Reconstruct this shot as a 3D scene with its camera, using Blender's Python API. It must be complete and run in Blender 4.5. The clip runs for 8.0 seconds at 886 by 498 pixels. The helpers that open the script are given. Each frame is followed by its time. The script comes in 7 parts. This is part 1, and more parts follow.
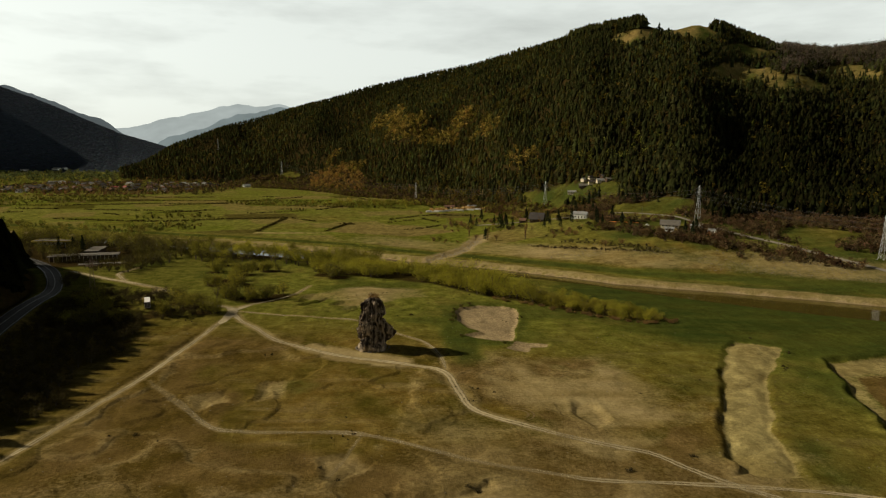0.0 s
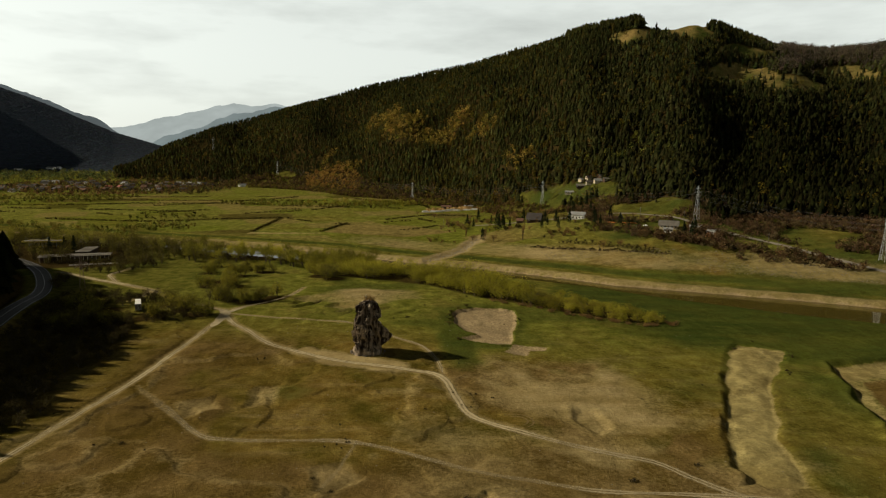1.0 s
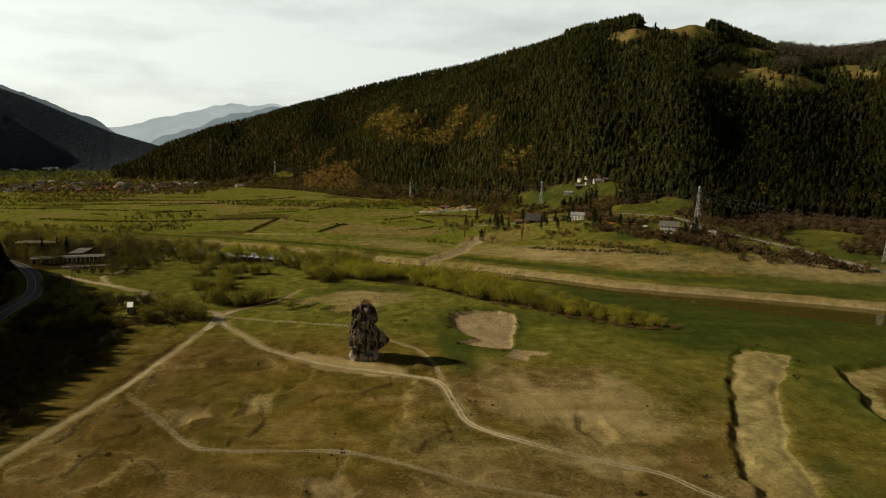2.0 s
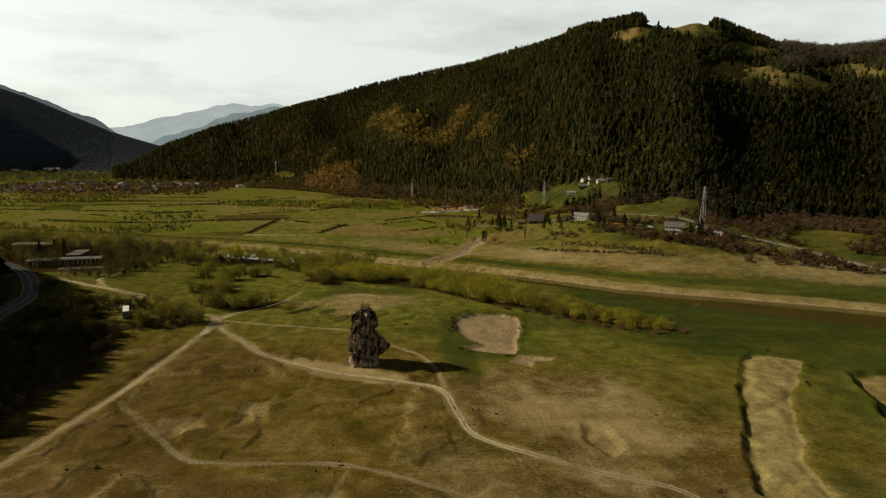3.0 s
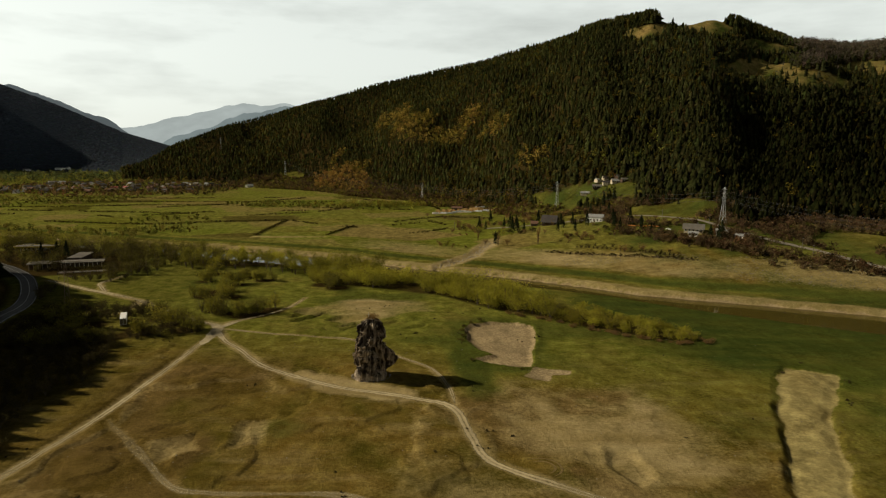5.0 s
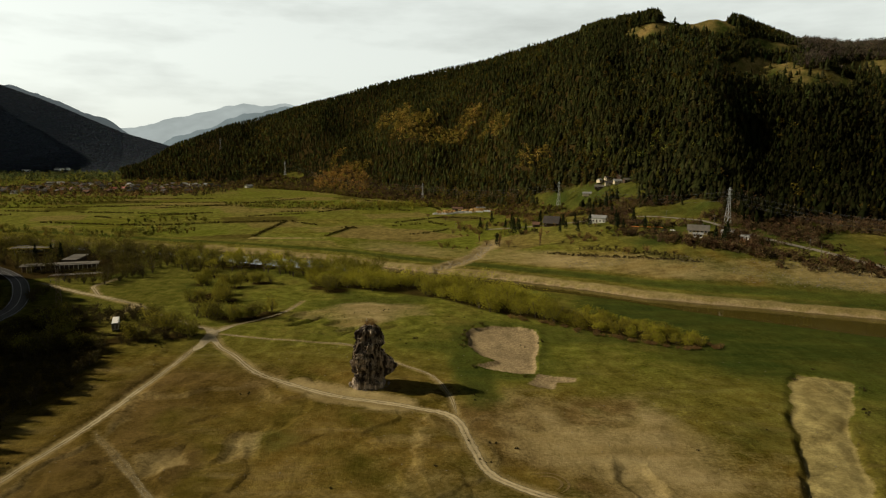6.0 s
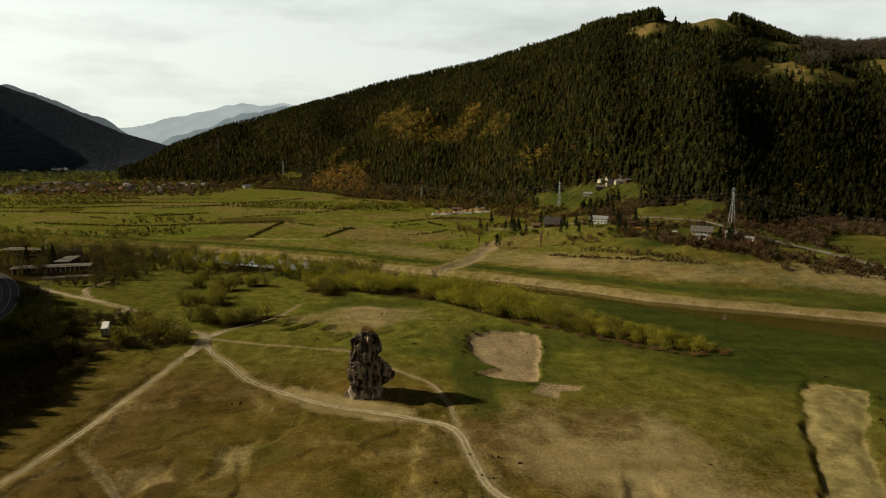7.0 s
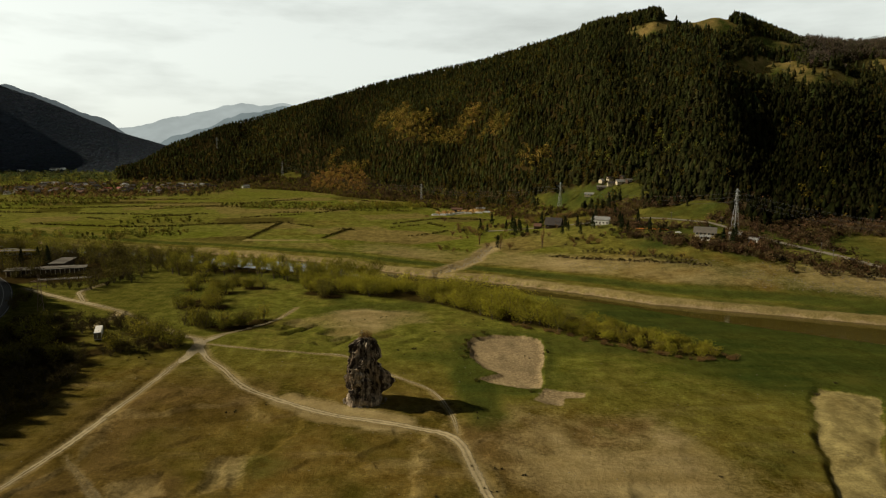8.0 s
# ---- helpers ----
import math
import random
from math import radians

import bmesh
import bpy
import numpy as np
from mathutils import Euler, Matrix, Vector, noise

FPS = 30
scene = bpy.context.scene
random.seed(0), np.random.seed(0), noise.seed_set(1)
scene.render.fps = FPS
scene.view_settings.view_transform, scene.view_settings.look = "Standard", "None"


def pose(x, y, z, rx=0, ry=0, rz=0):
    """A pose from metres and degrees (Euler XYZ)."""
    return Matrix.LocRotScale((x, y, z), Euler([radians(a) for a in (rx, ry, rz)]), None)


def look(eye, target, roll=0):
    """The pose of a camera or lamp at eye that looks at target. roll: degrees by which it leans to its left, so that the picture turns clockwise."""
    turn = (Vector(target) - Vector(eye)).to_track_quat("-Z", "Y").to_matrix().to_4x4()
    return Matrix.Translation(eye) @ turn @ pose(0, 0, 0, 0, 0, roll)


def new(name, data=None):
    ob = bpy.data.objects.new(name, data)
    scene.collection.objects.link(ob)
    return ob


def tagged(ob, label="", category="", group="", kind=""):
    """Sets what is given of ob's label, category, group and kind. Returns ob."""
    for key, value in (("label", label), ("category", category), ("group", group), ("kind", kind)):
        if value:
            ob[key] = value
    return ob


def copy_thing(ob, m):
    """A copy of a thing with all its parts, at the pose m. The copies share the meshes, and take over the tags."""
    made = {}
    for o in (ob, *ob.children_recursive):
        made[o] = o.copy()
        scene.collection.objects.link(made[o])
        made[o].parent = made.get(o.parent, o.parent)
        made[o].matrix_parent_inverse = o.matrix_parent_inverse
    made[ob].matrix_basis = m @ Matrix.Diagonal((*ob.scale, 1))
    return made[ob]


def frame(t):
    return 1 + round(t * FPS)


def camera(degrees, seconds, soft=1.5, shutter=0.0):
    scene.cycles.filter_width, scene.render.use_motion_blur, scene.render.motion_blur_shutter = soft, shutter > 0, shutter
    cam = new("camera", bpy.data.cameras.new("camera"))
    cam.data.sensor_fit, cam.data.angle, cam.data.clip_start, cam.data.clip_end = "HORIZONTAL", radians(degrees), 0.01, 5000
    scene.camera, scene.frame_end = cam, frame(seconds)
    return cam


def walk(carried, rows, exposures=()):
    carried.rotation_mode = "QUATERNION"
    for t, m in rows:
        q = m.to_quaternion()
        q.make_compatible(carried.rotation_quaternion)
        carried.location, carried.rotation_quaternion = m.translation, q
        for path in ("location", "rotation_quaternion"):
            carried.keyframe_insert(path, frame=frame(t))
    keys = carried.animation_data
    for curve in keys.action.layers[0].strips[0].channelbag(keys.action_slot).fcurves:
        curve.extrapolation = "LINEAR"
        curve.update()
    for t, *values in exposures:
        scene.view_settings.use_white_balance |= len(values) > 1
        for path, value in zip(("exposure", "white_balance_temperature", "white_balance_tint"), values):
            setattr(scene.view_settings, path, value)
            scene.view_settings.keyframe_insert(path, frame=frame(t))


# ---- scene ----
cam = camera(68.4, 8.0, 1.2)
PATH = [
    (0, (17.652, -256.227, 78.071), (17.772, -254.25, 77.794), 0.9),
    (0.5, (17.694, -253.28, 77.952), (17.819, -251.303, 77.674), 1.0),
    (1, (17.783, -250.387, 77.875), (17.914, -248.411, 77.598), 1.0),
    (1.5, (17.884, -247.35, 77.903), (18.021, -245.374, 77.626), 1.0),
    (3, (18.435, -237.163, 78.234), (18.566, -235.187, 77.9557), 0.9),
    (3.5, (18.607, -233.42, 78.381), (18.728, -231.444, 78.102), 0.9),
    (4, (18.727, -229.645, 78.443), (18.838, -227.668, 78.1633), 0.9),
    (4.5, (18.796, -225.788, 78.561), (18.899, -223.81, 78.2809), 0.9),
    (6, (19.305, -213.859, 78.478), (19.403, -211.88, 78.1987), 0.8),
    (6.5, (19.434, -209.503, 78.466), (19.533, -207.525, 78.1859), 0.8),
    (7, (19.458, -205.341, 78.566), (19.559, -203.363, 78.2862), 0.8),
    (7.5, (19.48, -202.025, 78.693), (19.581, -200.046, 78.4125), 0.8),
    (8, (19.41, -199.217, 78.82), (19.512, -197.239, 78.5399), 0.8),
]
walk(cam, [(t, look(eye, target, roll)) for t, eye, target, roll in PATH])

# ---- light ----
SUN_EL, SUN_AZ = radians(31), radians(-80)          # azimuth from +y towards +x
world = bpy.data.worlds.new("sky_world")
scene.world = world
world.use_nodes = True


def sky_nodes():
    nt = world.node_tree
    nt.nodes.clear()
    N, L = nt.nodes.new, nt.links.new
    out, bg = N("ShaderNodeOutputWorld"), N("ShaderNodeBackground")
    sky = N("ShaderNodeTexSky")
    sky.sky_type, sky.sun_disc = "NISHITA", False
    sky.sun_elevation, sky.sun_rotation = SUN_EL, SUN_AZ
    sky.altitude, sky.air_density, sky.dust_density, sky.ozone_density = 600, 1.0, 3.0, 0.6
    hs = N("ShaderNodeHueSaturation")
    hs.inputs["Saturation"].default_value = 0.18
    even = N("ShaderNodeGamma")
    even.inputs["Gamma"].default_value = 0.45
    L(sky.outputs[0], hs.inputs["Color"])
    L(hs.outputs[0], even.inputs["Color"])
    # thin stratus: stretched soft noise on the sky dome
    tc, mp = N("ShaderNodeTexCoord"), N("ShaderNodeMapping")
    mp.inputs["Scale"].default_value = (1.6, 1.6, 7.0)
    mp.inputs["Location"].default_value = (0.35, 0.2, 0.6)
    L(tc.outputs["Generated"], mp.inputs["Vector"])
    n = N("ShaderNodeTexNoise")
    n.inputs["Scale"].default_value, n.inputs["Detail"].default_value, n.inputs["Roughness"].default_value = 2.2, 7, 0.55
    L(mp.outputs[0], n.inputs["Vector"])
    r = N("ShaderNodeMapRange")
    r.inputs[1].default_value, r.inputs[2].default_value = 0.46, 0.70
    r.inputs[3].default_value, r.inputs[4].default_value = 1.07, 0.80
    L(n.outputs["Fac"], r.inputs[0])
    mul = N("ShaderNodeMix")
    mul.data_type, mul.blend_type = "RGBA", "MULTIPLY"
    mul.inputs["Factor"].default_value = 1
    L(even.outputs[0], mul.inputs["A"])
    L(r.outputs[0], mul.inputs["B"])
    tint = N("ShaderNodeMix")
    tint.data_type, tint.blend_type = "RGBA", "MULTIPLY"
    tint.inputs["Factor"].default_value = 1
    tint.inputs["B"].default_value = (0.955, 1.0, 0.92, 1)
    L(mul.outputs["Result"], tint.inputs["A"])
    # a hazy sky: bright low down, deeper overhead
    sep, lift = N("ShaderNodeSeparateXYZ"), N("ShaderNodeMapRange")
    L(tc.outputs["Generated"], sep.inputs[0])
    lift.interpolation_type = "SMOOTHSTEP"
    for k, v in zip((1, 2, 3, 4), (0.235, 0.46, 4.6, 0.08)):
        lift.inputs[k].default_value = v
    L(sep.outputs["Z"], lift.inputs[0])
    haze = N("ShaderNodeMix")
    haze.data_type, haze.blend_type = "RGBA", "MULTIPLY"
    haze.inputs["Factor"].default_value = 1
    L(tint.outputs["Result"], haze.inputs["A"])
    L(lift.outputs[0], haze.inputs["B"])
    L(haze.outputs["Result"], bg.inputs["Color"])
    bg.inputs["Strength"].default_value = SKY
    L(bg.outputs[0], out.inputs["Surface"])


SKY = 0.1
sky_nodes()
sun = new("sun", bpy.data.lights.new("sun", "SUN"))
sun.data.energy, sun.data.angle, sun.data.color = 5.0, radians(0.53), (1.0, 0.88, 0.66)
sun.matrix_world = look((-math.cos(SUN_EL) * 985, math.cos(SUN_EL) * 174, math.sin(SUN_EL) * 1000), (0, 0, 0))
scene.view_settings.exposure = -0.17


# ---- numbers of the land ----
def vnoise(x, y, size, seed=0):
    """Smooth value noise in -1..1 over the plan."""
    x, y = np.asarray(x, float) / size, np.asarray(y, float) / size
    xi, yi = np.floor(x), np.floor(y)
    fx, fy = x - xi, y - yi
    fx, fy = fx * fx * (3 - 2 * fx), fy * fy * (3 - 2 * fy)

    def cell(a, b):
        v = np.sin(a * 127.1 + b * 311.7 + seed * 74.7) * 43758.5453
        return (v - np.floor(v)) * 2 - 1
    top = cell(xi, yi) * (1 - fx) + cell(xi + 1, yi) * fx
    low = cell(xi, yi + 1) * (1 - fx) + cell(xi + 1, yi + 1) * fx
    return top * (1 - fy) + low * fy


def fbm(x, y, size, octaves=4, seed=0):
    v, a, s = 0, 1, 0
    for k in range(octaves):
        v = v + a * vnoise(np.asarray(x) + 17.3 * k, np.asarray(y) - 9.1 * k, size / 2 ** k, seed + k)
        s, a = s + a, a * 0.5
    return v / s


def smooth(a, b, v):
    u = np.clip((np.asarray(v, float) - a) / (b - a), 0, 1)
    return u * u * (3 - 2 * u)


def near_line(x, y, line):
    """Distance to a polyline and the side (positive on its left)."""
    best, side = np.full(np.shape(x), 1e9), np.zeros(np.shape(x))
    for (ax, ay), (bx, by) in zip(line[:-1], line[1:]):
        dx, dy = bx - ax, by - ay
        t = np.clip(((x - ax) * dx + (y - ay) * dy) / (dx * dx + dy * dy), 0, 1)
        d = np.hypot(x - ax - t * dx, y - ay - t * dy)
        s = np.sign(dx * (y - ay) - dy * (x - ax))
        side = np.where(d < best, s, side)
        best = np.minimum(best, d)
    return best, side


def inside(x, y, ring):
    """Signed distance to a closed outline, positive within."""
    d, _ = near_line(x, y, ring + ring[:1])
    odd = np.zeros(np.shape(x), bool)
    for (ax, ay), (bx, by) in zip(ring, ring[1:] + ring[:1]):
        with np.errstate(divide="ignore", invalid="ignore"):
            odd ^= ((ay > y) != (by > y)) & (x < (bx - ax) * (y - ay) / (by - ay + 1e-12) + ax)
    return np.where(odd, d, -d)


def spline(pts, step=2.0):
    """Catmull-Rom samples through plan points."""
    p = [np.array(q, float) for q in pts]
    p = [2 * p[0] - p[1]] + p + [2 * p[-1] - p[-2]]
    out = []
    for a, b, c, d in zip(p, p[1:], p[2:], p[3:]):
        n = max(2, int(np.hypot(*(c - b)[:2]) / step))
        for t in np.arange(n) / n:
            out.append(0.5 * (2 * b + (c - a) * t + (2 * a - 5 * b + 4 * c - d) * t ** 2 + (3 * b - a - 3 * c + d) * t ** 3))
    return np.array(out + [p[-2]])


HUB = (18.0, -230.0)                       # the land is described by bearing and range about here
FAR_BANK = [(-900, 640), (-420, 425), (-268, 372), (-203, 345), (-130, 325), (-51, 292), (-13, 262), (24, 239), (57, 222), (91, 202), (127, 176), (155, 152), (185, 138), (213, 126), (237, 115), (262, 103), (285, 90), (420, 20), (800, -170)]
NEAR_SHORE = [(-900, 615), (-420, 400), (-290, 345), (-177, 305), (-112, 270), (-40, 238), (30, 210), (80, 180), (112, 162), (138, 144), (167, 117), (192, 97), (215, 81), (243, 63), (264, 52), (400, -20), (780, -215)]
HILL = [  # bearing, foot range, ridge range, tangent of the ridge's height
    (-24, 1750, 1850, -0.035), (-22.9, 1720, 1840, -0.024), (-19.1, 1640, 1850, 0.0165), (-14.8, 1520, 1900, 0.046), (-9.3, 1400, 1900, 0.073),
    (-4.6, 1230, 1850, 0.100), (0.2, 1090, 1775, 0.123), (5.9, 960, 1650, 0.145), (10.7, 830, 1540, 0.1685), (15.7, 720, 1440, 0.193),
    (19.6, 640, 1390, 0.2055), (21.4, 630, 1400, 0.195), (22.4, 622, 1400, 0.195), (24.4, 608, 1420, 0.199), (26.1, 612, 1450, 0.192), (28.2, 618, 1540, 0.176), (30.2, 626, 1620, 0.160),
    (32.7, 634, 1750, 0.1535), (36.5, 640, 1800, 0.1435), (60, 650, 1700, 0.15), (90, 600, 1600, 0.15)]
LEFT_FOOT = [(-135, -420), (-150, -100), (-163, 27), (-176, 77), (-190, 113), (-214, 160), (-250, 205), (-330, 250), (-520, 330), (-1200, 560)]
POND = [(44, 71), (48, 79), (56, 83.5), (68, 84), (77, 79), (77.5, 66), (74.5, 54), (71, 38), (67, 26), (64, 15), (56, 15.5), (47, 20), (44.5, 25), (52, 31), (47, 38), (43, 50)]
PUDDLE = [(60, 4), (64, 10), (66, 16), (71, 12), (79, 10.5), (78, 7), (71, 6), (69, -1), (64, 0)]
PIT = [(156, 9), (164.5, 17.5), (180.5, 5.5), (163, -22), (147.5, -41), (130, -77), (119, -108), (102, -106), (111.5, -77), (131, -38)]
SAGS = [([(74, -52), (80, -56), (81, -70), (75, -78), (70, -66)], 0.8), ([(-4, -95), (4, -91), (9, -100), (0, -108)], 0.6), ([(-22, 84), (-10, 79), (-3, 86), (-14, 92)], 1.2), ([(-42, 100), (-26, 95), (-18, 104), (-34, 111)], 0.9), ([(-32, -34), (-22, -30), (-20, -52), (-30, -56)], 0.5), ([(-50, -50), (-42, -44), (-38, -54), (-46, -60)], 0.6)]
SCARPS = [  # short broken turf edges: plan line, drop
    ([(-37, 86), (-32, 93), (-26, 102)], 1.5), ([(-40, 93), (-35, 100)], 1.1), ([(-19, 71), (-13, 70), (-7, 78)], 1.4), ([(-14, 75), (-8, 80)], 1.0), ([(6, 81), (11, 84)], 0.9), ([(16, 72), (24, 77)], 0.9),
    ([(-53, -38), (-51, -36), (-48, -35)], 0.45), ([(-45, -27), (-41, -23)], 0.5), ([(-37, -54), (-33, -54), (-30, -50)], 0.45), ([(-28, -38), (-26, -43), (-26, -47)], 0.45), ([(-44, -50), (-42, -45)], 0.45),
    ([(10, -98), (8, -102), (3, -106)], 0.7), ([(17, -112), (24, -113), (30, -113), (34, -110), (37, -108)], 0.8), ([(-62, -52), (-58, -49)], 0.7), ([(-75, 132), (-62, 128), (-55, 122)], 1.2)]
PIT_EAST = [(188, -10), (217, -6), (260, -20), (250, -110), (162, -80), (173, -46)]
TRACKS = {
    "a": ([(-84, -95), (-81, -75), (-76.5, -50.7), (-72.8, -26.5), (-69.8, 11.5), (-68.5, 42.6), (-67, 57), (-70, 77)], 2.7),
    "b": ([(-66, 66), (-59, 50), (-50, 38.2), (-37.4, 18.4), (-21.9, 4.3), (-4.1, -7.3), (12.2, -13.5), (27.7, -20.4), (33.9, -28.4), (36.6, -46), (40.5, -62), (58, -77), (72.3, -86.5), (84.6, -92.8), (90.4, -100.8), (98, -110), (112, -122)], 3.3),
    "c": ([(-66, 70), (-41.6, 61.3), (-20.5, 56.3), (-4.8, 51.5), (13.2, 29.6), (26.8, 14.2), (32.4, -6), (33.7, -22)], 1.7),
    "d": ([(-69.5, -34), (-67, -37.8), (-58.1, -48), (-48.8, -59.9), (-40, -71), (-34, -75.8), (-21.1, -77.3), (-0.4, -77.8), (12.6, -81.9), (28, -91.1), (39.3, -97.9), (53, -102.9), (66.1, -107.6), (85.2, -109.5), (116.5, -114.5), (150, -125)], 2.4),
    "e": ([(-68, 77), (-79.7, 82.5), (-100.7, 100.3), (-125.2, 127.3), (-151.9, 146.9), (-169.9, 158.3), (-204.9, 185)], 4.0),
    "e2": ([(-151.9, 146.9), (-162, 163), (-168, 176), (-164.5, 200)], 3.0),
    "e3": ([(-126, 127.5), (-123, 114), (-125, 98)], 3.0),
    "h": ([(6.5, -78), (2.7, -93.8), (-2.7, -108.5)], 1.2),
    "f": ([(-67, 80.3), (-51.5, 96.9), (-43.1, 114.1), (-39, 136.1)], 2.4)}
HIGHWAY = [(-140, -60), (-147, -10), (-154.9, 26.8), (-168.2, 77), (-178.7, 113.4), (-200.3, 158), (-232, 204), (-285, 252), (-360, 292)]
FAR_ROAD = [(95, 430), (135, 402), (179, 376), (227, 353), (258, 316), (272, 274), (287, 240), (303, 212), (318, 178), (345, 120), (390, 40)]
CREEK = [(36, 232), (48, 250), (70, 288), (80, 318), (90, 348)]
BAND = [(-45, 184), (-6, 164), (34, 144), (58, 112), (80, 95), (97, 79), (115, 62), (126, 53), (141, 47), (147, 54), (141, 70), (128, 90), (112, 108), (90, 128), (66, 150), (38, 174), (10, 190), (-45, 222)]
SHRUBS = [(-101, 86), (-90, 77), (-80, 68), (-103, 68), (-126, 78), (-131, 62), (-147, 79), (-102, 96), (-89, 84), (-105, 58), (-114, 47), (-127, 41), (-141, 93),
             (-72, 98), (-64, 95), (-57, 97), (-51, 105), (-79, 103), (-95, 138), (-90, 151), (-107, 182), (-82, 138), (-87, 173), (-112, 207), (-85, 195), (-73, 186), (-34, 173), (-24, 165), (-100, 60), (-120, 55), (-138, 45)]
HB, HF, HR, HT = (np.array(c, float) for c in zip(*HILL))


def polar(x, y):
    dx, dy = np.asarray(x, float) - HUB[0], np.asarray(y, float) - HUB[1]
    return np.degrees(np.arctan2(dx, dy)), np.hypot(dx, dy)


def hill_u(x, y):
    """0 at the foot of the great hill, 1 on its ridge; below 0 outside."""
    b, r = polar(x, y)
    f, g = np.interp(b, HB, HF), np.interp(b, HB, HR)
    top = 78 + np.interp(b, HB, HT) * g - 13
    return np.where((b < -23.5) | (b > 100) | (top < 14), -1, (r - f) / (g - f))


def foot_open(b):
    """How far up the western foot of the hill the open scrub reaches."""
    return 0.13 * smooth(-15.5, -12, b) * smooth(1, -5, b)


def left_d(x, y):
    d, s = near_line(x, y, LEFT_FOOT)
    return d * s


def bank_d(x, y):
    d, s = near_line(x, y, FAR_BANK)
    return d * s


def channel(x, y):
    """1 in the river's bed."""
    d = bank_d(x, y)
    e, s = near_line(x, y, NEAR_SHORE)
    return smooth(-2.5, 1.0, -d) * smooth(-4, 1.5, e * s)


def ground_z(x, y):
    x, y = np.asarray(x, float), np.asarray(y, float)
    b, r = polar(x, y)
    z = 0.22 * fbm(x, y, 24, 4, 3) * smooth(20, 60, r) + 0.5 * fbm(x, y, 140, 2, 8)
    flat = np.ones(np.shape(x))
    # small erosion scarps and sags on the drained flat
    e = fbm(x, y, 46, 4, 12)
    z = z + (0.55 * smooth(-0.012, 0.022, e + 0.03 * fbm(x, y, 6, 2, 27)) + 0.5 * smooth(0.155, 0.19, fbm(x, y, 30, 3, 13) + 0.03 * fbm(x, y, 6, 2, 28))) * smooth(60, 110, r) * smooth(110, 20, y + 0.3 * x) * smooth(-120, -70, x) * (1 - 0.6 * smooth(20, 60, x))
    for line, w in TRACKS.values():
        m = (np.abs(x) < 220) & (np.abs(y) < 220)
        if np.any(m):
            d, _ = near_line(x, y, line)
            flat = np.minimum(flat, smooth(w * 0.4, w * 1.6, d))
    z = z * (0.35 + 0.65 * flat) - 0.12 * (1 - flat)
    # far bank and the valley's side
    s = bank_d(x, y)
    z = z + 1.5 * smooth(0, 2.0, s + 0.8 * fbm(x, y, 10, 3, 19))
    k = smooth(30, 240, x) * smooth(700, 420, y)
    rise = np.maximum(s - 22, 0)
    z = z + k * (0.14 * rise + 0.0003 * np.minimum(rise, 200) ** 2) * smooth(900, 500, r)
    z = z + (1 - k) * np.minimum(0.008 * np.maximum(s - 30, 0), 7)
    z = z - 2.4 * channel(x, y)
    # hollows
    for ring, deep, soft in ((POND, 1.15, 1.8), (PUDDLE, 0.4, 2), (PIT, 3.3, 2.4), (PIT_EAST, 2.0, 2.6), *((q, w, 2.2) for q, w in SAGS)):
        e = inside(x, y, ring) + 2.6 * fbm(x, y, 13, 4, 5) + (1.6 if ring is PIT else 0.5) * fbm(x, y, 5, 2, 18)
        if ring is PIT:               # a scarp on its west side, the floor climbing to the east
            deep = 0.35 + (0.95 + 0.9 * fbm(x, y, 22, 2, 15)) * smooth(26, 3, near_line(x, y, [(180, 14), (164, 18), (155, 8), (131, -38), (111, -77), (101, -108)])[0])
        wave = np.abs(np.sin(0.30 * (0.85 * y - 0.5 * x) + 2.2 * fbm(x, y, 24, 3, 17))) ** 0.6 if ring is PIT else 0
        z = z - deep * smooth(-0.5, soft, e) + ((0.5 if ring is PIT else 0.3) * np.abs(fbm(x, y, 16, 3, 16)) + 0.55 * wave) * smooth(2, 6, e)
        z = z + 0.25 * deep * smooth(-4, -1, e) * smooth(0.5, -1, e)
    m = (np.abs(x + 15) < 75) & (np.abs(y - 8) < 136)
    if np.any(m):
        px, py = x[m] + 1.6 * fbm(x[m], y[m], 7, 3, 29), y[m] + 1.6 * fbm(x[m], y[m], 7, 3, 30)
        cut = np.zeros(px.shape)
        for line, deep in SCARPS:
            far = np.maximum(0, np.hypot(px - (line[0][0] + line[-1][0]) / 2, py - (line[0][1] + line[-1][1]) / 2) - 0.5 * math.dist(line[0], line[-1]))
            e, side = near_line(px, py, line)
            cut = np.maximum(cut, deep * smooth(0.0, 1.6, -side * e) * smooth(6.5, 1.5, e) * smooth(4, 1, far))
        z = z.copy()
        z[m] -= cut
    creek, _ = near_line(x, y, CREEK)
    z = z - 1.3 * smooth(7, 1.5, creek + 2 * fbm(x, y, 9, 2, 6)) * (s > 2)
    # great hill, with spurs and gullies running down it
    u = hill_u(x, y)
    top = np.maximum(78 + np.interp(b, HB, HT) * np.interp(b, HB, HR) - 10.5, 0)
    v = np.clip(u, 0, 1)
    prof = np.where(u < 1, 0.8 * v + 0.2 * smooth(0, 1, u), 1 - 0.35 * np.clip(u - 1, 0, 2))
    body = 4 * v * (1 - v)
    spur = 7 * np.exp(-((b - 20.5 - 1.5 * v) / 3.0) ** 2) * (1 - 0.6 * v) + 26 * smooth(26, 36, b) * smooth(0.42, 0.62, v) + 12 * np.exp(-((b - 39) / 4) ** 2) + 9 * np.exp(-((b - 12.5 - 3 * v) / 2.6) ** 2) + 12 * np.sin(np.radians(b) * 46 + 3.4 * v)
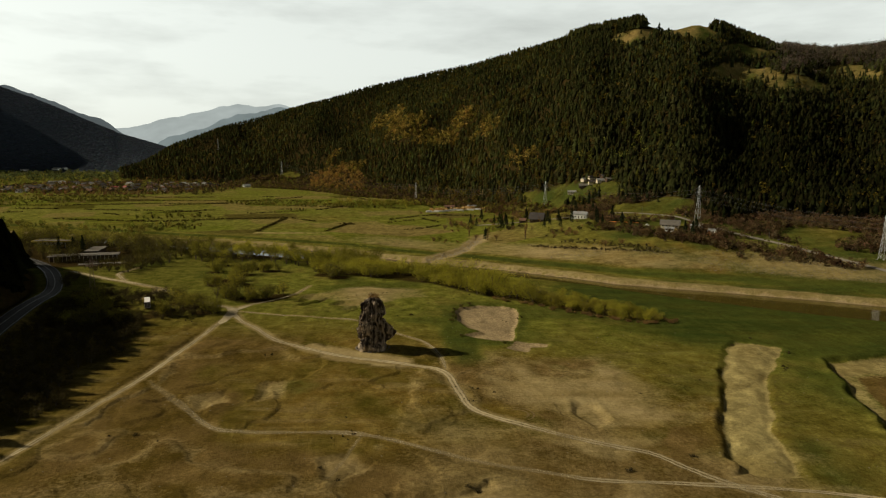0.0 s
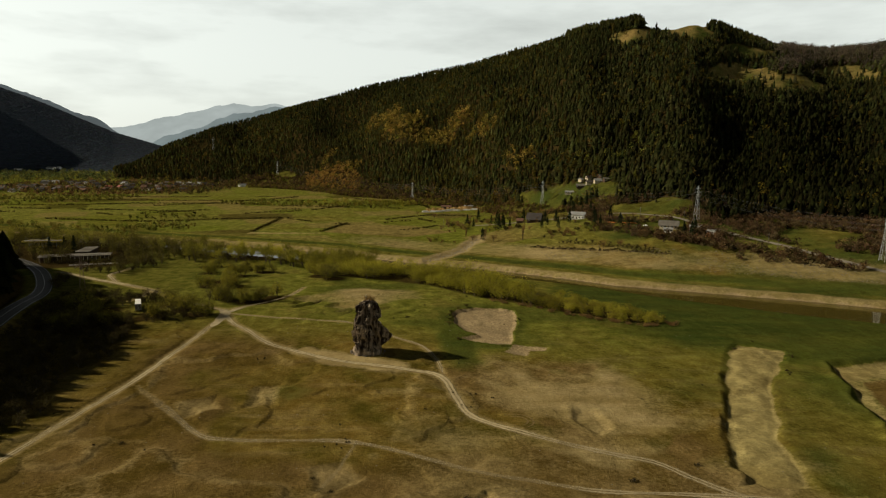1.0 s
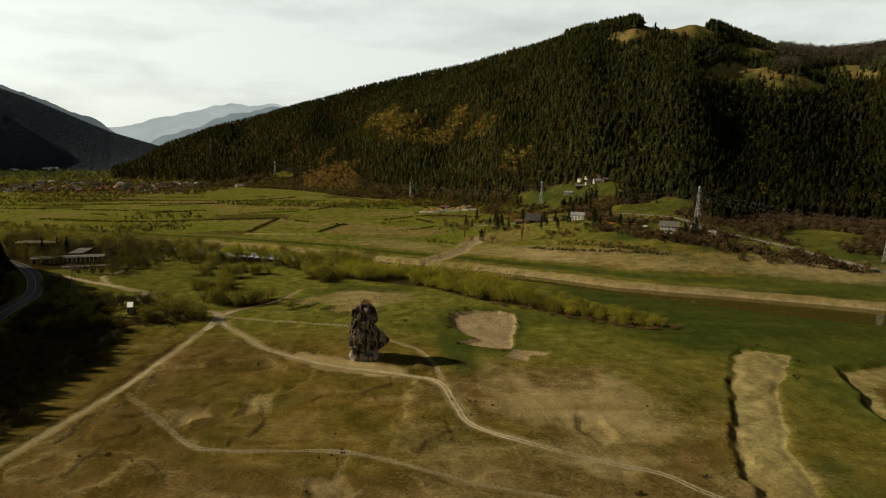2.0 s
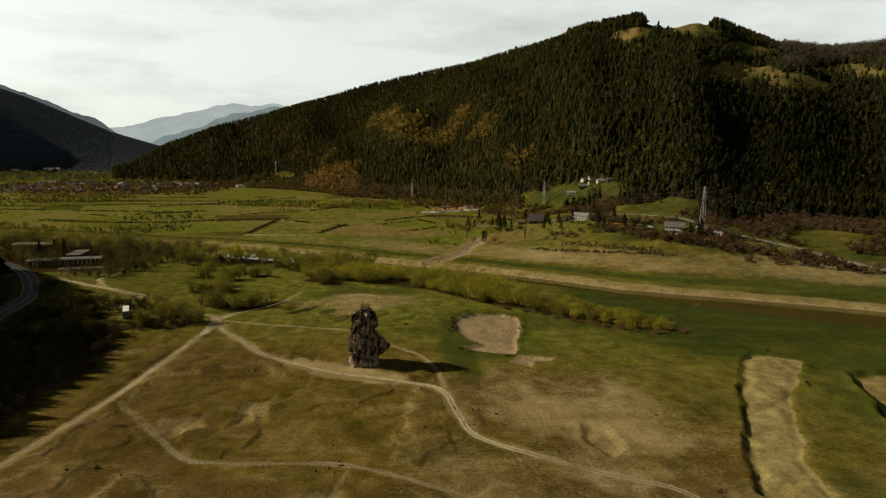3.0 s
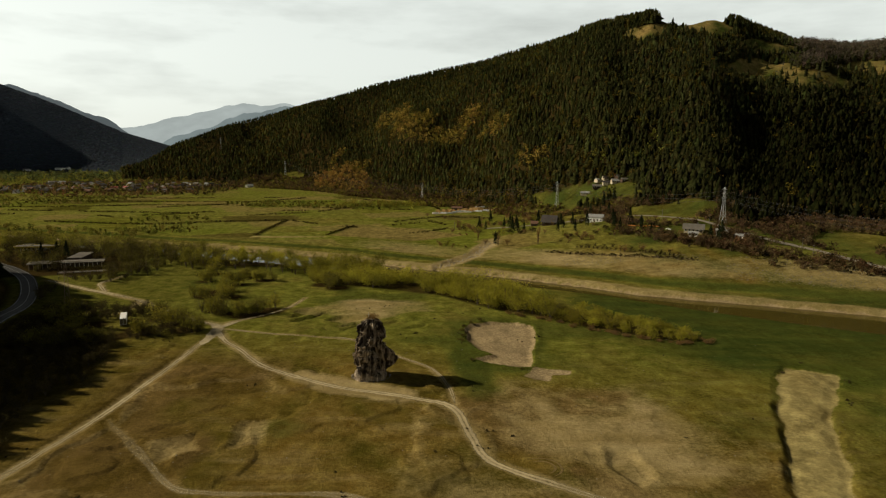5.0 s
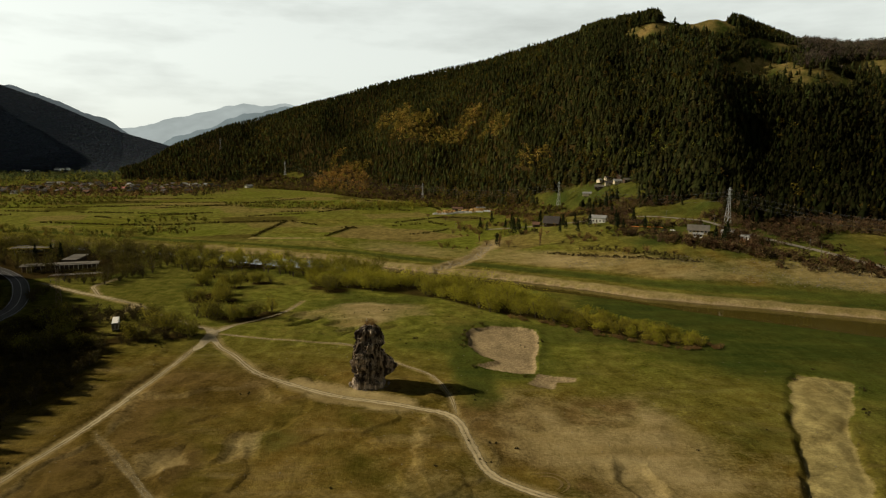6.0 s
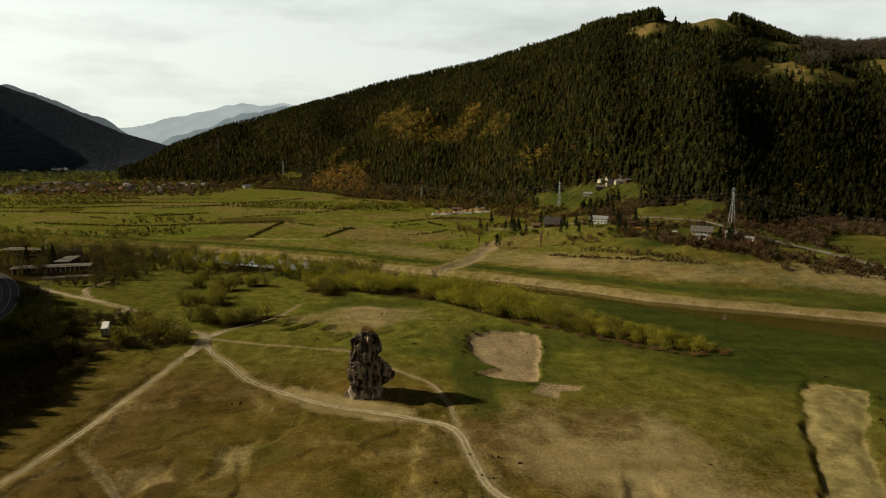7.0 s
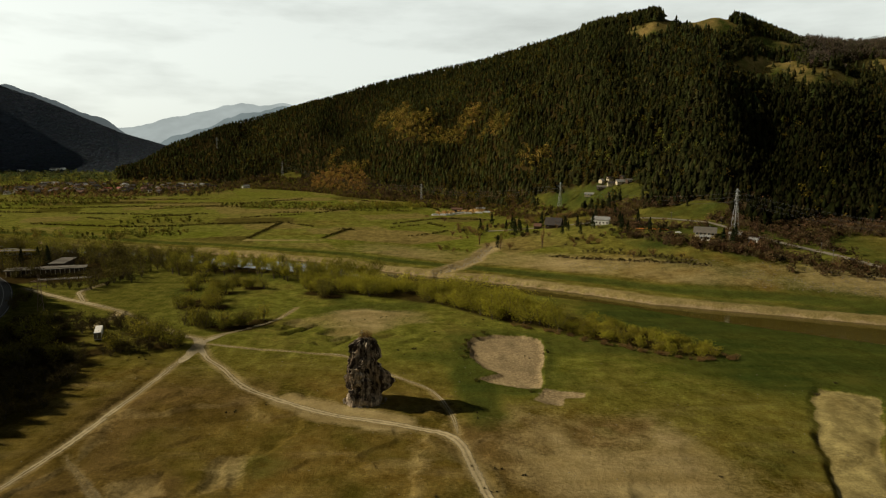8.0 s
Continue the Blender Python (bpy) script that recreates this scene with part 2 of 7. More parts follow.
    gully = body * np.where(b > -14, spur, 0) + fbm(x, y, 230, 4, 21) * 54 * np.minimum(body, 4 * (1.01 - np.minimum(u, 1.01)) * v)
    z = np.where(u > 0, np.minimum(z, 40) * smooth(0.5, 0.0, u) + np.maximum(top * np.clip(prof, 0, 1) + gully, 0), z)
    # wooded slope over the road on the west side
    d = left_d(x, y)
    lh = np.clip(d, 0, None)
    z = np.where(d > 0, z * smooth(30, 0, d) + np.minimum(1.05 * lh * smooth(0, 12, d), np.interp(y, [-60, 0, 60, 90, 170, 260], [42, 48, 56, 46, 31, 30]) + 0.2 * lh) * smooth(2200, 700, r) + 4 * smooth(0, 6, d), z + 4 * smooth(-26, -6, d) * smooth(420, 330, r))
    # far hills closing the valley, plus an unseen western ridge added to shade them
    z = z + smooth(2300, 3350, r) * (np.interp(b, [-31, -28.6, -26.4, -24, -21, -19.5, -18, -16.5, -15], [338, 296, 242, 184, 113, 78, 46, 18, 0]) + 420 * smooth(-33.5, -43, b)) * (1 + 0.08 * fbm(x, y, 500, 3, 31)) * (b > -100)
    behind = smooth(100, 125, np.abs(b))
    z = z + behind * smooth(350, 1500, r) * 330
    return z


# ---- materials ----
def mat(name, colour=(0.5, 0.5, 0.5), rough=0.8, metal=0.0, vary=0.25, size=1.0, bump=0.3, tint=None, per_object=0.0, island=0.0, thin=0.0):
    """Two scales of noise over a base colour, with fine relief."""
    m = bpy.data.materials.new(name)
    m.use_nodes = True
    nt = m.node_tree
    N, L = nt.nodes.new, nt.links.new
    bs = nt.nodes["Principled BSDF"]
    bs.inputs["Roughness"].default_value, bs.inputs["Metallic"].default_value = rough, metal
    if "Specular IOR Level" in bs.inputs and rough > 0.7:
        bs.inputs["Specular IOR Level"].default_value = 0.0 if bump == 0 else 0.15
    tc = N("ShaderNodeTexCoord")
    big, small = N("ShaderNodeTexNoise"), N("ShaderNodeTexNoise")
    big.inputs["Scale"].default_value, small.inputs["Scale"].default_value = 0.35 / size, 3.0 / size
    big.inputs["Detail"].default_value, small.inputs["Detail"].default_value = 4, 6
    L(tc.outputs["Object"], big.inputs["Vector"])
    L(tc.outputs["Object"], small.inputs["Vector"])
    add = N("ShaderNodeMath")
    L(big.outputs["Fac"], add.inputs[0])
    L(small.outputs["Fac"], add.inputs[1])
    rng = N("ShaderNodeMapRange")
    rng.inputs[1].default_value, rng.inputs[2].default_value = 0.65, 1.35
    rng.inputs[3].default_value, rng.inputs[4].default_value = 1 - vary, 1 + vary
    L(add.outputs[0], rng.inputs[0])
    fac = rng.outputs[0]
    for kind, amount in (("obj", per_object), ("isl", island)):
        if amount:
            info = N("ShaderNodeObjectInfo") if kind == "obj" else N("ShaderNodeNewGeometry")
            r2, m2 = N("ShaderNodeMapRange"), N("ShaderNodeMath")
            r2.inputs[3].default_value, r2.inputs[4].default_value = 1 - amount, 1 + amount
            L(info.outputs["Random" if kind == "obj" else "Random Per Island"], r2.inputs[0])
            m2.operation = "MULTIPLY"
            L(fac, m2.inputs[0])
            L(r2.outputs[0], m2.inputs[1])
            fac = m2.outputs[0]
    mix = N("ShaderNodeMix")
    mix.data_type, mix.blend_type = "RGBA", "MULTIPLY"
    mix.inputs["Factor"].default_value = 1
    if tint:
        at = N("ShaderNodeAttribute")
        at.attribute_name = tint
        L(at.outputs["Color"], mix.inputs["A"])
    else:
        mix.inputs["A"].default_value = (*colour, 1)
    L(fac, mix.inputs["B"])
    L(mix.outputs["Result"], bs.inputs["Base Color"])
    if thin:                        # light that passes through leaves
        tr, sh, out = N("ShaderNodeBsdfTranslucent"), N("ShaderNodeMixShader"), nt.nodes["Material Output"]
        L(mix.outputs["Result"], tr.inputs["Color"])
        sh.inputs[0].default_value = thin
        L(bs.outputs[0], sh.inputs[1])
        L(tr.outputs[0], sh.inputs[2])
        L(sh.outputs[0], out.inputs["Surface"])
    if bump:
        bp = N("ShaderNodeBump")
        bp.inputs["Strength"].default_value, bp.inputs["Distance"].default_value = bump, 0.1 * size
        L(small.outputs["Fac"], bp.inputs["Height"])
        L(bp.outputs[0], bs.inputs["Normal"])
    return m


def ground_material():
    m = bpy.data.materials.new("valley_ground")
    m.use_nodes = True
    nt = m.node_tree
    N, L = nt.nodes.new, nt.links.new
    bs = nt.nodes["Principled BSDF"]
    bs.inputs["Roughness"].default_value = 0.95
    bs.inputs["Specular IOR Level"].default_value = 0.0
    geo = N("ShaderNodeNewGeometry")

    def tex(scale, detail=6, rough=0.6, stretch=None):
        n = N("ShaderNodeTexNoise")
        n.inputs["Scale"].default_value, n.inputs["Detail"].default_value, n.inputs["Roughness"].default_value = scale, detail, rough
        if stretch:
            mp = N("ShaderNodeMapping")
            mp.inputs["Scale"].default_value = stretch
            L(geo.outputs["Position"], mp.inputs["Vector"])
            L(mp.outputs[0], n.inputs["Vector"])
        else:
            L(geo.outputs["Position"], n.inputs["Vector"])
        return n.outputs["Fac"]

    def rng(v, a, b, c=0.0, d=1.0):
        r = N("ShaderNodeMapRange")
        for k, q in zip((1, 2, 3, 4), (a, b, c, d)):
            r.inputs[k].default_value = q
        L(v, r.inputs[0])
        return r.outputs[0]

    def mix(f, a, b, blend="MIX"):
        x = N("ShaderNodeMix")
        x.data_type, x.blend_type = "RGBA", blend
        if isinstance(f, float):
            x.inputs["Factor"].default_value = f
        else:
            L(f, x.inputs["Factor"])
        for sock, v in (("A", a), ("B", b)):
            if isinstance(v, tuple):
                x.inputs[sock].default_value = (*v, 1)
            else:
                L(v, x.inputs[sock])
        return x.outputs["Result"]

    def op(kind, a, b):
        x = N("ShaderNodeMath")
        x.operation = kind
        for k, v in enumerate((a, b)):
            if isinstance(v, float):
                x.inputs[k].default_value = v
            else:
                L(v, x.inputs[k])
        return x.outputs[0]

    def chan(name):
        a, s = N("ShaderNodeAttribute"), N("ShaderNodeSeparateColor")
        a.attribute_name = name
        L(a.outputs["Color"], s.inputs[0])
        return s.outputs
    one, two, lot_shade, wet_haze = chan("cover"), chan("bare"), chan("parcel_shade"), chan("damp_haze")
    patch, mott, fine, tuft = tex(0.035, 5), tex(0.16, 6, 0.65), tex(0.9, 8, 0.7), tex(3.5, 6, 0.75)
    streak = tex(0.06, 6, 0.65, (0.45, 1.6, 1))

    def edged(mask, soft=0.35):
        # the mask's rim broken up by mottling
        n = op("ADD", op("MULTIPLY", mott, 0.5), op("MULTIPLY", fine, 0.5))
        return rng(op("ADD", mask, op("MULTIPLY", op("SUBTRACT", n, 0.5), 1.3)), 0.5 - soft / 2, 0.5 + soft / 2)
    dry = mix(rng(mott, 0.35, 0.68), COL["dry_a"], COL["dry_b"])
    dry = mix(rng(patch, 0.42, 0.62), dry, COL["dry_c"])
    dry = mix(rng(streak, 0.52, 0.68, 0, 0.6), dry, COL["dirt_a"])
    green = mix(rng(mott, 0.35, 0.65), COL["green_a"], COL["green_b"])
    green = mix(rng(patch, 0.48, 0.66, 0, 0.5), green, COL["dry_b"])
    c = mix(edged(one["Red"], 0.9), dry, green)
    field = mix(rng(mott, 0.3, 0.7), COL["field_a"], COL["field_b"])
    c = mix(edged(one["Blue"], 0.6), c, field)
    c = mix(op("MULTIPLY", lot_shade["Green"], 0.8), c, mix(rng(mott, 0.3, 0.7), (0.085, 0.115, 0.010), (0.135, 0.15, 0.016)))
    c = mix(op("MULTIPLY", lot_shade["Red"], 0.8), c, mix(rng(mott, 0.3, 0.7), (0.175, 0.120, 0.042), (0.225, 0.163, 0.062)))
    c = mix(op("MULTIPLY", lot_shade["Blue"], 0.8), c, mix(rng(mott, 0.3, 0.7), (0.045, 0.041, 0.006), (0.072, 0.058, 0.013)))
    c = mix(rng(op("ADD", wet_haze["Red"], op("MULTIPLY", op("SUBTRACT", mott, 0.5), 0.5)), 0.2, 0.85), c, mix(rng(streak, 0.35, 0.65), COL["lush_a"], COL["lush_b"]))
    c = mix(rng(op("ADD", wet_haze["Green"], op("MULTIPLY", op("SUBTRACT", mott, 0.5), 0.7)), 0.25, 0.9), c, mix(rng(patch, 0.4, 0.6), COL["earth_a"], COL["earth_b"]))
    dirt = mix(rng(streak, 0.35, 0.65), COL["dirt_a"], COL["dirt_b"])
    c = mix(edged(one["Green"], 0.7), c, dirt)
    sand = mix(rng(mott, 0.3, 0.7), COL["sand_a"], COL["sand_b"])
    sand = mix(rng(patch, 0.50, 0.64, 0, 0.5), sand, (0.17, 0.125, 0.040))
    c = mix(edged(two["Red"], 0.35), c, sand)
    mud = mix(rng(fine, 0.35, 0.7), COL["mud_a"], COL["mud_b"])
    c = mix(edged(two["Green"], 0.3), c, mud)
    c = mix(edged(two["Blue"], 0.5), c, COL["litter_shade"])
    # far slopes mixed to blue-grey: haze put into the base colour
    c = mix(wet_haze["Blue"], c, (0.060, 0.072, 0.090))
    wisp = tex(0.11, 8, 0.72, (1.5, 0.55, 1))
    rough_patch = rng(tex(0.05, 3), 0.4, 0.62)
    grit = mix(rough_patch, rng(fine, 0.28, 0.72, 0.80, 1.20), rng(fine, 0.28, 0.72, 0.52, 1.46))
    v = op("MULTIPLY", op("MULTIPLY", grit, rng(tuft, 0.28, 0.72, 0.62, 1.36)), op("MULTIPLY", rng(mott, 0.3, 0.7, 0.80, 1.20), rng(wisp, 0.32, 0.7, 0.74, 1.26)))
    v = mix(op("MULTIPLY", edged(one["Green"], 0.9), 0.55), v, (1, 1, 1))
    c = mix(1.0, c, v, "MULTIPLY")
    L(c, bs.inputs["Base Color"])
    bp = N("ShaderNodeBump")
    bp.inputs["Strength"].default_value, bp.inputs["Distance"].default_value = 0.8, 0.5
    L(op("ADD", op("MULTIPLY", mott, 0.8), op("ADD", fine, op("MULTIPLY", tuft, 0.3))), bp.inputs["Height"])
    L(bp.outputs[0], bs.inputs["Normal"])
    return m


COL = {
    "dry_a": (0.140, 0.091, 0.018), "dry_b": (0.190, 0.138, 0.036), "dry_c": (0.078, 0.064, 0.010),
    "green_a": (0.090, 0.104, 0.013), "green_b": (0.160, 0.156, 0.028),
    "field_a": (0.100, 0.118, 0.015), "field_b": (0.185, 0.172, 0.036),
    "dirt_a": (0.245, 0.181, 0.072), "dirt_b": (0.355, 0.277, 0.130),
    "sand_a": (0.24, 0.190, 0.072), "sand_b": (0.335, 0.275, 0.112),
    "lush_a": (0.034, 0.049, 0.010), "lush_b": (0.062, 0.070, 0.013), "earth_a": (0.088, 0.060, 0.013), "earth_b": (0.150, 0.100, 0.033),
    "mud_a": (0.26, 0.19, 0.098), "mud_b": (0.33, 0.255, 0.145), "litter_shade": (0.036, 0.025, 0.008)}


# ---- mesh helpers ----
def mesh_from(name, verts, faces, material=None, smooth_shade=False):
    me = bpy.data.meshes.new(name)
    me.from_pydata(np.asarray(verts, float).tolist(), [], [tuple(f) for f in np.asarray(faces).tolist()] if not isinstance(faces, list) else faces)
    if material:
        me.materials.append(material)
    if smooth_shade:
        me.polygons.foreach_set("use_smooth", np.ones(len(me.polygons), bool))
    me.update()
    return me


def tri_mesh(name, verts, tris, material, colours=None):
    """A mesh of triangles from arrays; colours: one rgb a vertex."""
    me = bpy.data.meshes.new(name)
    verts, tris = np.asarray(verts, np.float32), np.asarray(tris, np.int32)
    me.vertices.add(len(verts))
    me.vertices.foreach_set("co", verts.ravel())
    me.loops.add(tris.size)
    me.loops.foreach_set("vertex_index", tris.ravel())
    me.polygons.add(len(tris))
    me.polygons.foreach_set("loop_start", np.arange(0, tris.size, 3, dtype=np.int32))
    if colours is not None:
        at = me.attributes.new("tint", "FLOAT_COLOR", "POINT")
        at.data.foreach_set("color", np.hstack([colours, np.ones((len(verts), 1))]).astype(np.float32).ravel())
    me.materials.append(material)
    me.update(calc_edges=True)
    me.validate()
    return me


def part(name, bm, material, parent, label=""):
    """Links a bmesh as one mesh object under a thing or a part."""
    me = bpy.data.meshes.new(name)
    bm.to_mesh(me)
    bm.free()
    if material:
        me.materials.append(material)
    ob = new(name, me)
    if parent:
        ob.parent = parent
    return tagged(ob, label) if label else ob


def gz(x, y):
    return float(ground_z(np.array([x]), np.array([y]))[0])


# ---- the ground ----
def build_ground():
    fine = np.arange(-40, 46.01, 0.22)
    rest = np.concatenate([np.arange(48, 180, 4.0), np.arange(-180, -40, 4.0)])
    ang = np.radians(np.sort(np.concatenate([fine, rest])))
    rad = np.concatenate([[0.5], 12 * np.exp(np.arange(0, math.log(100 / 12), 0.02)), 100 * np.exp(np.arange(0, math.log(420 / 100), 0.0046)), 420 * np.exp(np.arange(0, math.log(700 / 420), 0.0088)), 700 * np.exp(np.arange(0.006, math.log(4700 / 700), 0.017))])
    A, R = np.meshgrid(ang, rad)
    X, Y = HUB[0] + R * np.sin(A), HUB[1] + R * np.cos(A)
    x, y = X.ravel(), Y.ravel()
    z = ground_z(x, y)
    n, k = len(rad), len(ang)
    i = np.arange(n * k).reshape(n, k)
    j = np.roll(i, -1, axis=1)
    quads = np.stack([i[:-1], j[:-1], j[1:], i[1:]], -1).reshape(-1, 4)
    me = bpy.data.meshes.new("ground")
    me.vertices.add(n * k)
    me.vertices.foreach_set("co", np.stack([x, y, z], 1).astype(np.float32).ravel())
    me.loops.add(quads.size)
    me.loops.foreach_set("vertex_index", quads.astype(np.int32).ravel())
    me.polygons.add(len(quads))
    me.polygons.foreach_set("loop_start", np.arange(0, quads.size, 4, dtype=np.int32))
    me.polygons.foreach_set("use_smooth", np.ones(len(quads), bool))
    # what covers it
    b, r = polar(x, y)
    s, u, w = bank_d(x, y), hill_u(x, y), left_d(x, y)
    pond, pud, pit, pit2 = (inside(x, y, q) for q in (POND, PUDDLE, PIT, PIT_EAST))
    n1, n2 = fbm(x, y, 60, 4, 40), fbm(x, y, 25, 3, 50)
    # green: around the hollows, towards the river, in the east
    green = smooth(-12, 80, y + 0.25 * x + 30 * n1) * 0.9
    green = np.maximum(green, smooth(22, 4, np.abs(pond)) * 0.9)
    green = np.maximum(green, smooth(62, 112, x + 20 * n2) * smooth(-95, -5, y + 18 * n1))
    green = np.maximum(green, smooth(-2, 10, x - np.interp(y, [-110, -77, -40, 5], [112, 122, 142, 172])) * (0.8 + 0.3 * n2))
    green = np.maximum(green, smooth(95, 125, x + 14 * n2) * (0.5 + 0.5 * n1))
    green = np.where(s > 0, 0.55 + 0.3 * n1, green)
    green = np.where(s > 0, np.where((s > 22 + 5 * n2) & (s < 38 + 6 * n1), 0.9, green), green)
    green = np.where((s > 40) & (s < 105) & (x > -20), 0.28 + 0.4 * n2, green)
    green = green * (1 - 0.45 * smooth(80, 105, x + 12 * n2) * smooth(165, 140, x) * smooth(25, -5, y + 14 * n1) * (s < 0))
    ditch, _ = near_line(x, y, [(43, 60), (42, 20), (44, -10), (48, -45)])
    green = np.maximum(green, smooth(13, 4, ditch + 3 * n2) * smooth(-60, -10, y))
    field = smooth(20, 60, s) * smooth(120, 20, x - 0.1 * y) + smooth(-40, -110, x + 10 * n1) * smooth(70, 110, y) * (s < 0)
    # strip parcels of the valley fields
    p, q = 0.94 * x + 0.34 * y, -0.34 * x + 0.94 * y
    q = q + 14 * vnoise(p, q, 130, 3)
    row = np.floor(q / 62)
    cell = np.sin(row * 12.9898 + np.floor((p + 47 * row) / (70 + 40 * np.sin(row * 3.1))) * 78.233) * 43758.5453
    cell = cell - np.floor(cell)
    far = smooth(30, 70, s) * smooth(140, 60, x - 0.1 * y) * smooth(1500, 1150, r)
    field = np.clip(field, 0, 1) * (0.6 + 0.35 * n1) + far * (cell - 0.45) * 0.5
    green = green + far * (np.mod(cell * 7.3, 1) - 0.5) * 0.9
    slope = np.where(s > 0, smooth(60, 100, s) * smooth(60, 150, x) * (u < 0.1), 0)
    field = np.maximum(field, slope * (0.42 + 0.5 * n1))
    dirt = np.zeros_like(x)
    for nm, (line, wd) in TRACKS.items():
        d, _ = near_line(x, y, line)
        dirt = np.maximum(dirt, (0.3 if nm in "dh" else 0.62) * smooth(wd * 1.3, wd * 0.3, d))
    d, _ = near_line(x, y, [(-20, 3), (-4, -8), (14, -15)])
    dirt = np.maximum(dirt, 1.3 * smooth(9.5, 2.5, d + 4 * n2))
    for ring, _ in SAGS:
        dirt = np.maximum(dirt, 0.55 * smooth(-3, 3, inside(x, y, ring) + 6 * n2))
    bare = inside(x, y, [(50, -12), (95, -10), (104, -45), (100, -70), (78, -78), (60, -62), (48, -46)])
    dirt = np.maximum(dirt, smooth(-8, 14, bare + 10 * n2) * (0.8 + 0.25 * n2))
    dirt = np.maximum(dirt, smooth(-20, -85, y) * (0.58 * smooth(-25, 35, x) + 0.75 * n1) * smooth(150, 110, x))
    dirt = np.maximum(dirt, smooth(10, 22, inside(x, y, [(-12, 75), (20, 95), (36, 100), (30, 130), (-15, 128), (-35, 105)]) + 14 + 9 * n2) * (0.62 + 0.5 * n2))
    dirt = np.maximum(dirt, np.where(s > 0, smooth(38, 52, s) * smooth(110, 75, s) * smooth(-90, 20, x) * (0.55 + 0.5 * n1), 0))
    dirt = dirt * (1 - 0.6 * smooth(0.08, 0.32, fbm(x, y, 26, 3, 73)) * smooth(40, 55, x) * smooth(0, -20, y))
    creek, _ = near_line(x, y, CREEK)
    dirt = np.maximum(dirt, smooth(13, 4, creek + 4 * n2))
    sand = np.maximum(smooth(-1.5, 1.5, pit + 2.6 * fbm(x, y, 13, 4, 5) - 1.5), smooth(0, 3, pit2) * np.maximum(smooth(-40, -20, y + 8 * n2), smooth(12, 6, pit2) * 0.6))
    strand = np.where(s > -1, 0.66 * smooth(14, 7, s + 6 * n2) * smooth(-330, -120, x), 0)
    mud = np.maximum(smooth(-1, 1, pond + 2.6 * fbm(x, y, 13, 4, 5)), 0.8 * smooth(-1, 1.5, pud + 1.3 * n2))
    mud = np.maximum(mud, smooth(0.3, 0.7, channel(x, y)))
    dirt = np.maximum(dirt, strand)
    litter_shade = np.maximum(smooth(-0.02, 0.05, u), smooth(-8, 4, w))
    shore, _ = near_line(x, y, NEAR_SHORE)
    # shade under the bank trees, lodge wood and willows put into the colour
    litter_shade = np.maximum(litter_shade, 0.75 * smooth(34, 8, shore + 22 * n1) * (s < 0) * (x < 30) * (x > -400))
    litter_shade = np.maximum(litter_shade, 0.9 * smooth(-6, 8, inside(x, y, [(-310, 205), (-240, 195), (-182, 204), (-163, 228), (-185, 285), (-300, 330)]) + 8 * n2))
    litter_shade = np.maximum(litter_shade, 0.7 * smooth(-4, 4, inside(x, y, BAND) + 3 * n2))
    for line, deep in SCARPS:            # bare earth at the broken edges, darkened on the drop side for shade
        d, side = near_line(x, y, line)
        litter_shade = np.maximum(litter_shade, (0.62 if deep > 0.85 else 0.0) * smooth(2.4, 0.3, d + 4 * np.abs(fbm(x, y, 5, 2, 74)) + (side > 0)))
    # ground darkened beneath each shrub, standing in for the shade below it
    for px, py in SHRUBS:
        litter_shade = np.maximum(litter_shade, 0.85 * smooth(11, 4, np.hypot(x - px, y - py + 1) + 5 * n2))
    dirt = np.maximum(dirt, 0.34 * smooth(0.10, 0.02, np.abs(fbm(x, y, 46, 4, 12) - 0.015)) * smooth(30, -30, y + 0.35 * x) * (s < 0) * (np.abs(x) < 130))
    clear = np.zeros_like(x)
    for cb, ct, wb, wt in CLEARINGS:
        tz = (z - 78) / np.maximum(r, 1)
        clear = np.maximum(clear, smooth(1.25, 0.85, np.hypot((b - cb) / wb, (tz - ct) / wt) + 0.4 * fbm(x, y, 55, 4, 51)) * (u > 0))
    litter_shade = litter_shade * (1 - clear) * (1 - 0.25 * (u > -0.05) * smooth(0.04, -0.02, u - foot_open(b)) * (b < 2))
    high = clear * smooth(0.0, 0.05, (z - 78) / np.maximum(r, 1))
    green, field = green * (1 - 0.85 * high), field * (1 - high)
    tan = np.clip(0.7 * far * smooth(0.72, 0.82, cell) + 0.95 * high, 0, 1)
    bright = np.clip(far * smooth(0.42, 0.3, cell) * 0.8 + clear * (1 - high) * 0.3, 0, 1) * (u < 0.3)
    bright = np.maximum(bright * 0.8, smooth(1200, 1700, r) * (u < 0) * (b < 0) * 0.25)
    dark = far * smooth(0.50, 0.56, np.mod(cell * 5.7, 1)) * smooth(0.66, 0.6, np.mod(cell * 5.7, 1))
    tan = np.maximum(tan, 0.9 * smooth(-2, 4, inside(x, y, [(-60, 402), (-42, 478), (30, 468), (72, 400), (20, 368)]) + 3 * n2))
    bright = np.where(tan > 0.4, 0, bright)
    sand = np.maximum(sand, 0.8 * smooth(-1, 2, inside(x, y, [(-132, 384), (-60, 389), (-59, 397), (-130, 398)]) + 2 * n2))
    dark = np.maximum(dark, 1.1 * clear * (1 - high) * (0.8 + 0.4 * n2))
    # west side darkened in colour for the shade lying there
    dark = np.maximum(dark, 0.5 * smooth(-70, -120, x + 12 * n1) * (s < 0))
    # east side: darker green grass, deepened in colour for lens falloff
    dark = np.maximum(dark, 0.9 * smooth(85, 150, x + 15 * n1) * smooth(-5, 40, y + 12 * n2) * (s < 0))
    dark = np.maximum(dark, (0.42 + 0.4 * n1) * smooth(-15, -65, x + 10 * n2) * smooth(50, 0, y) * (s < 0))
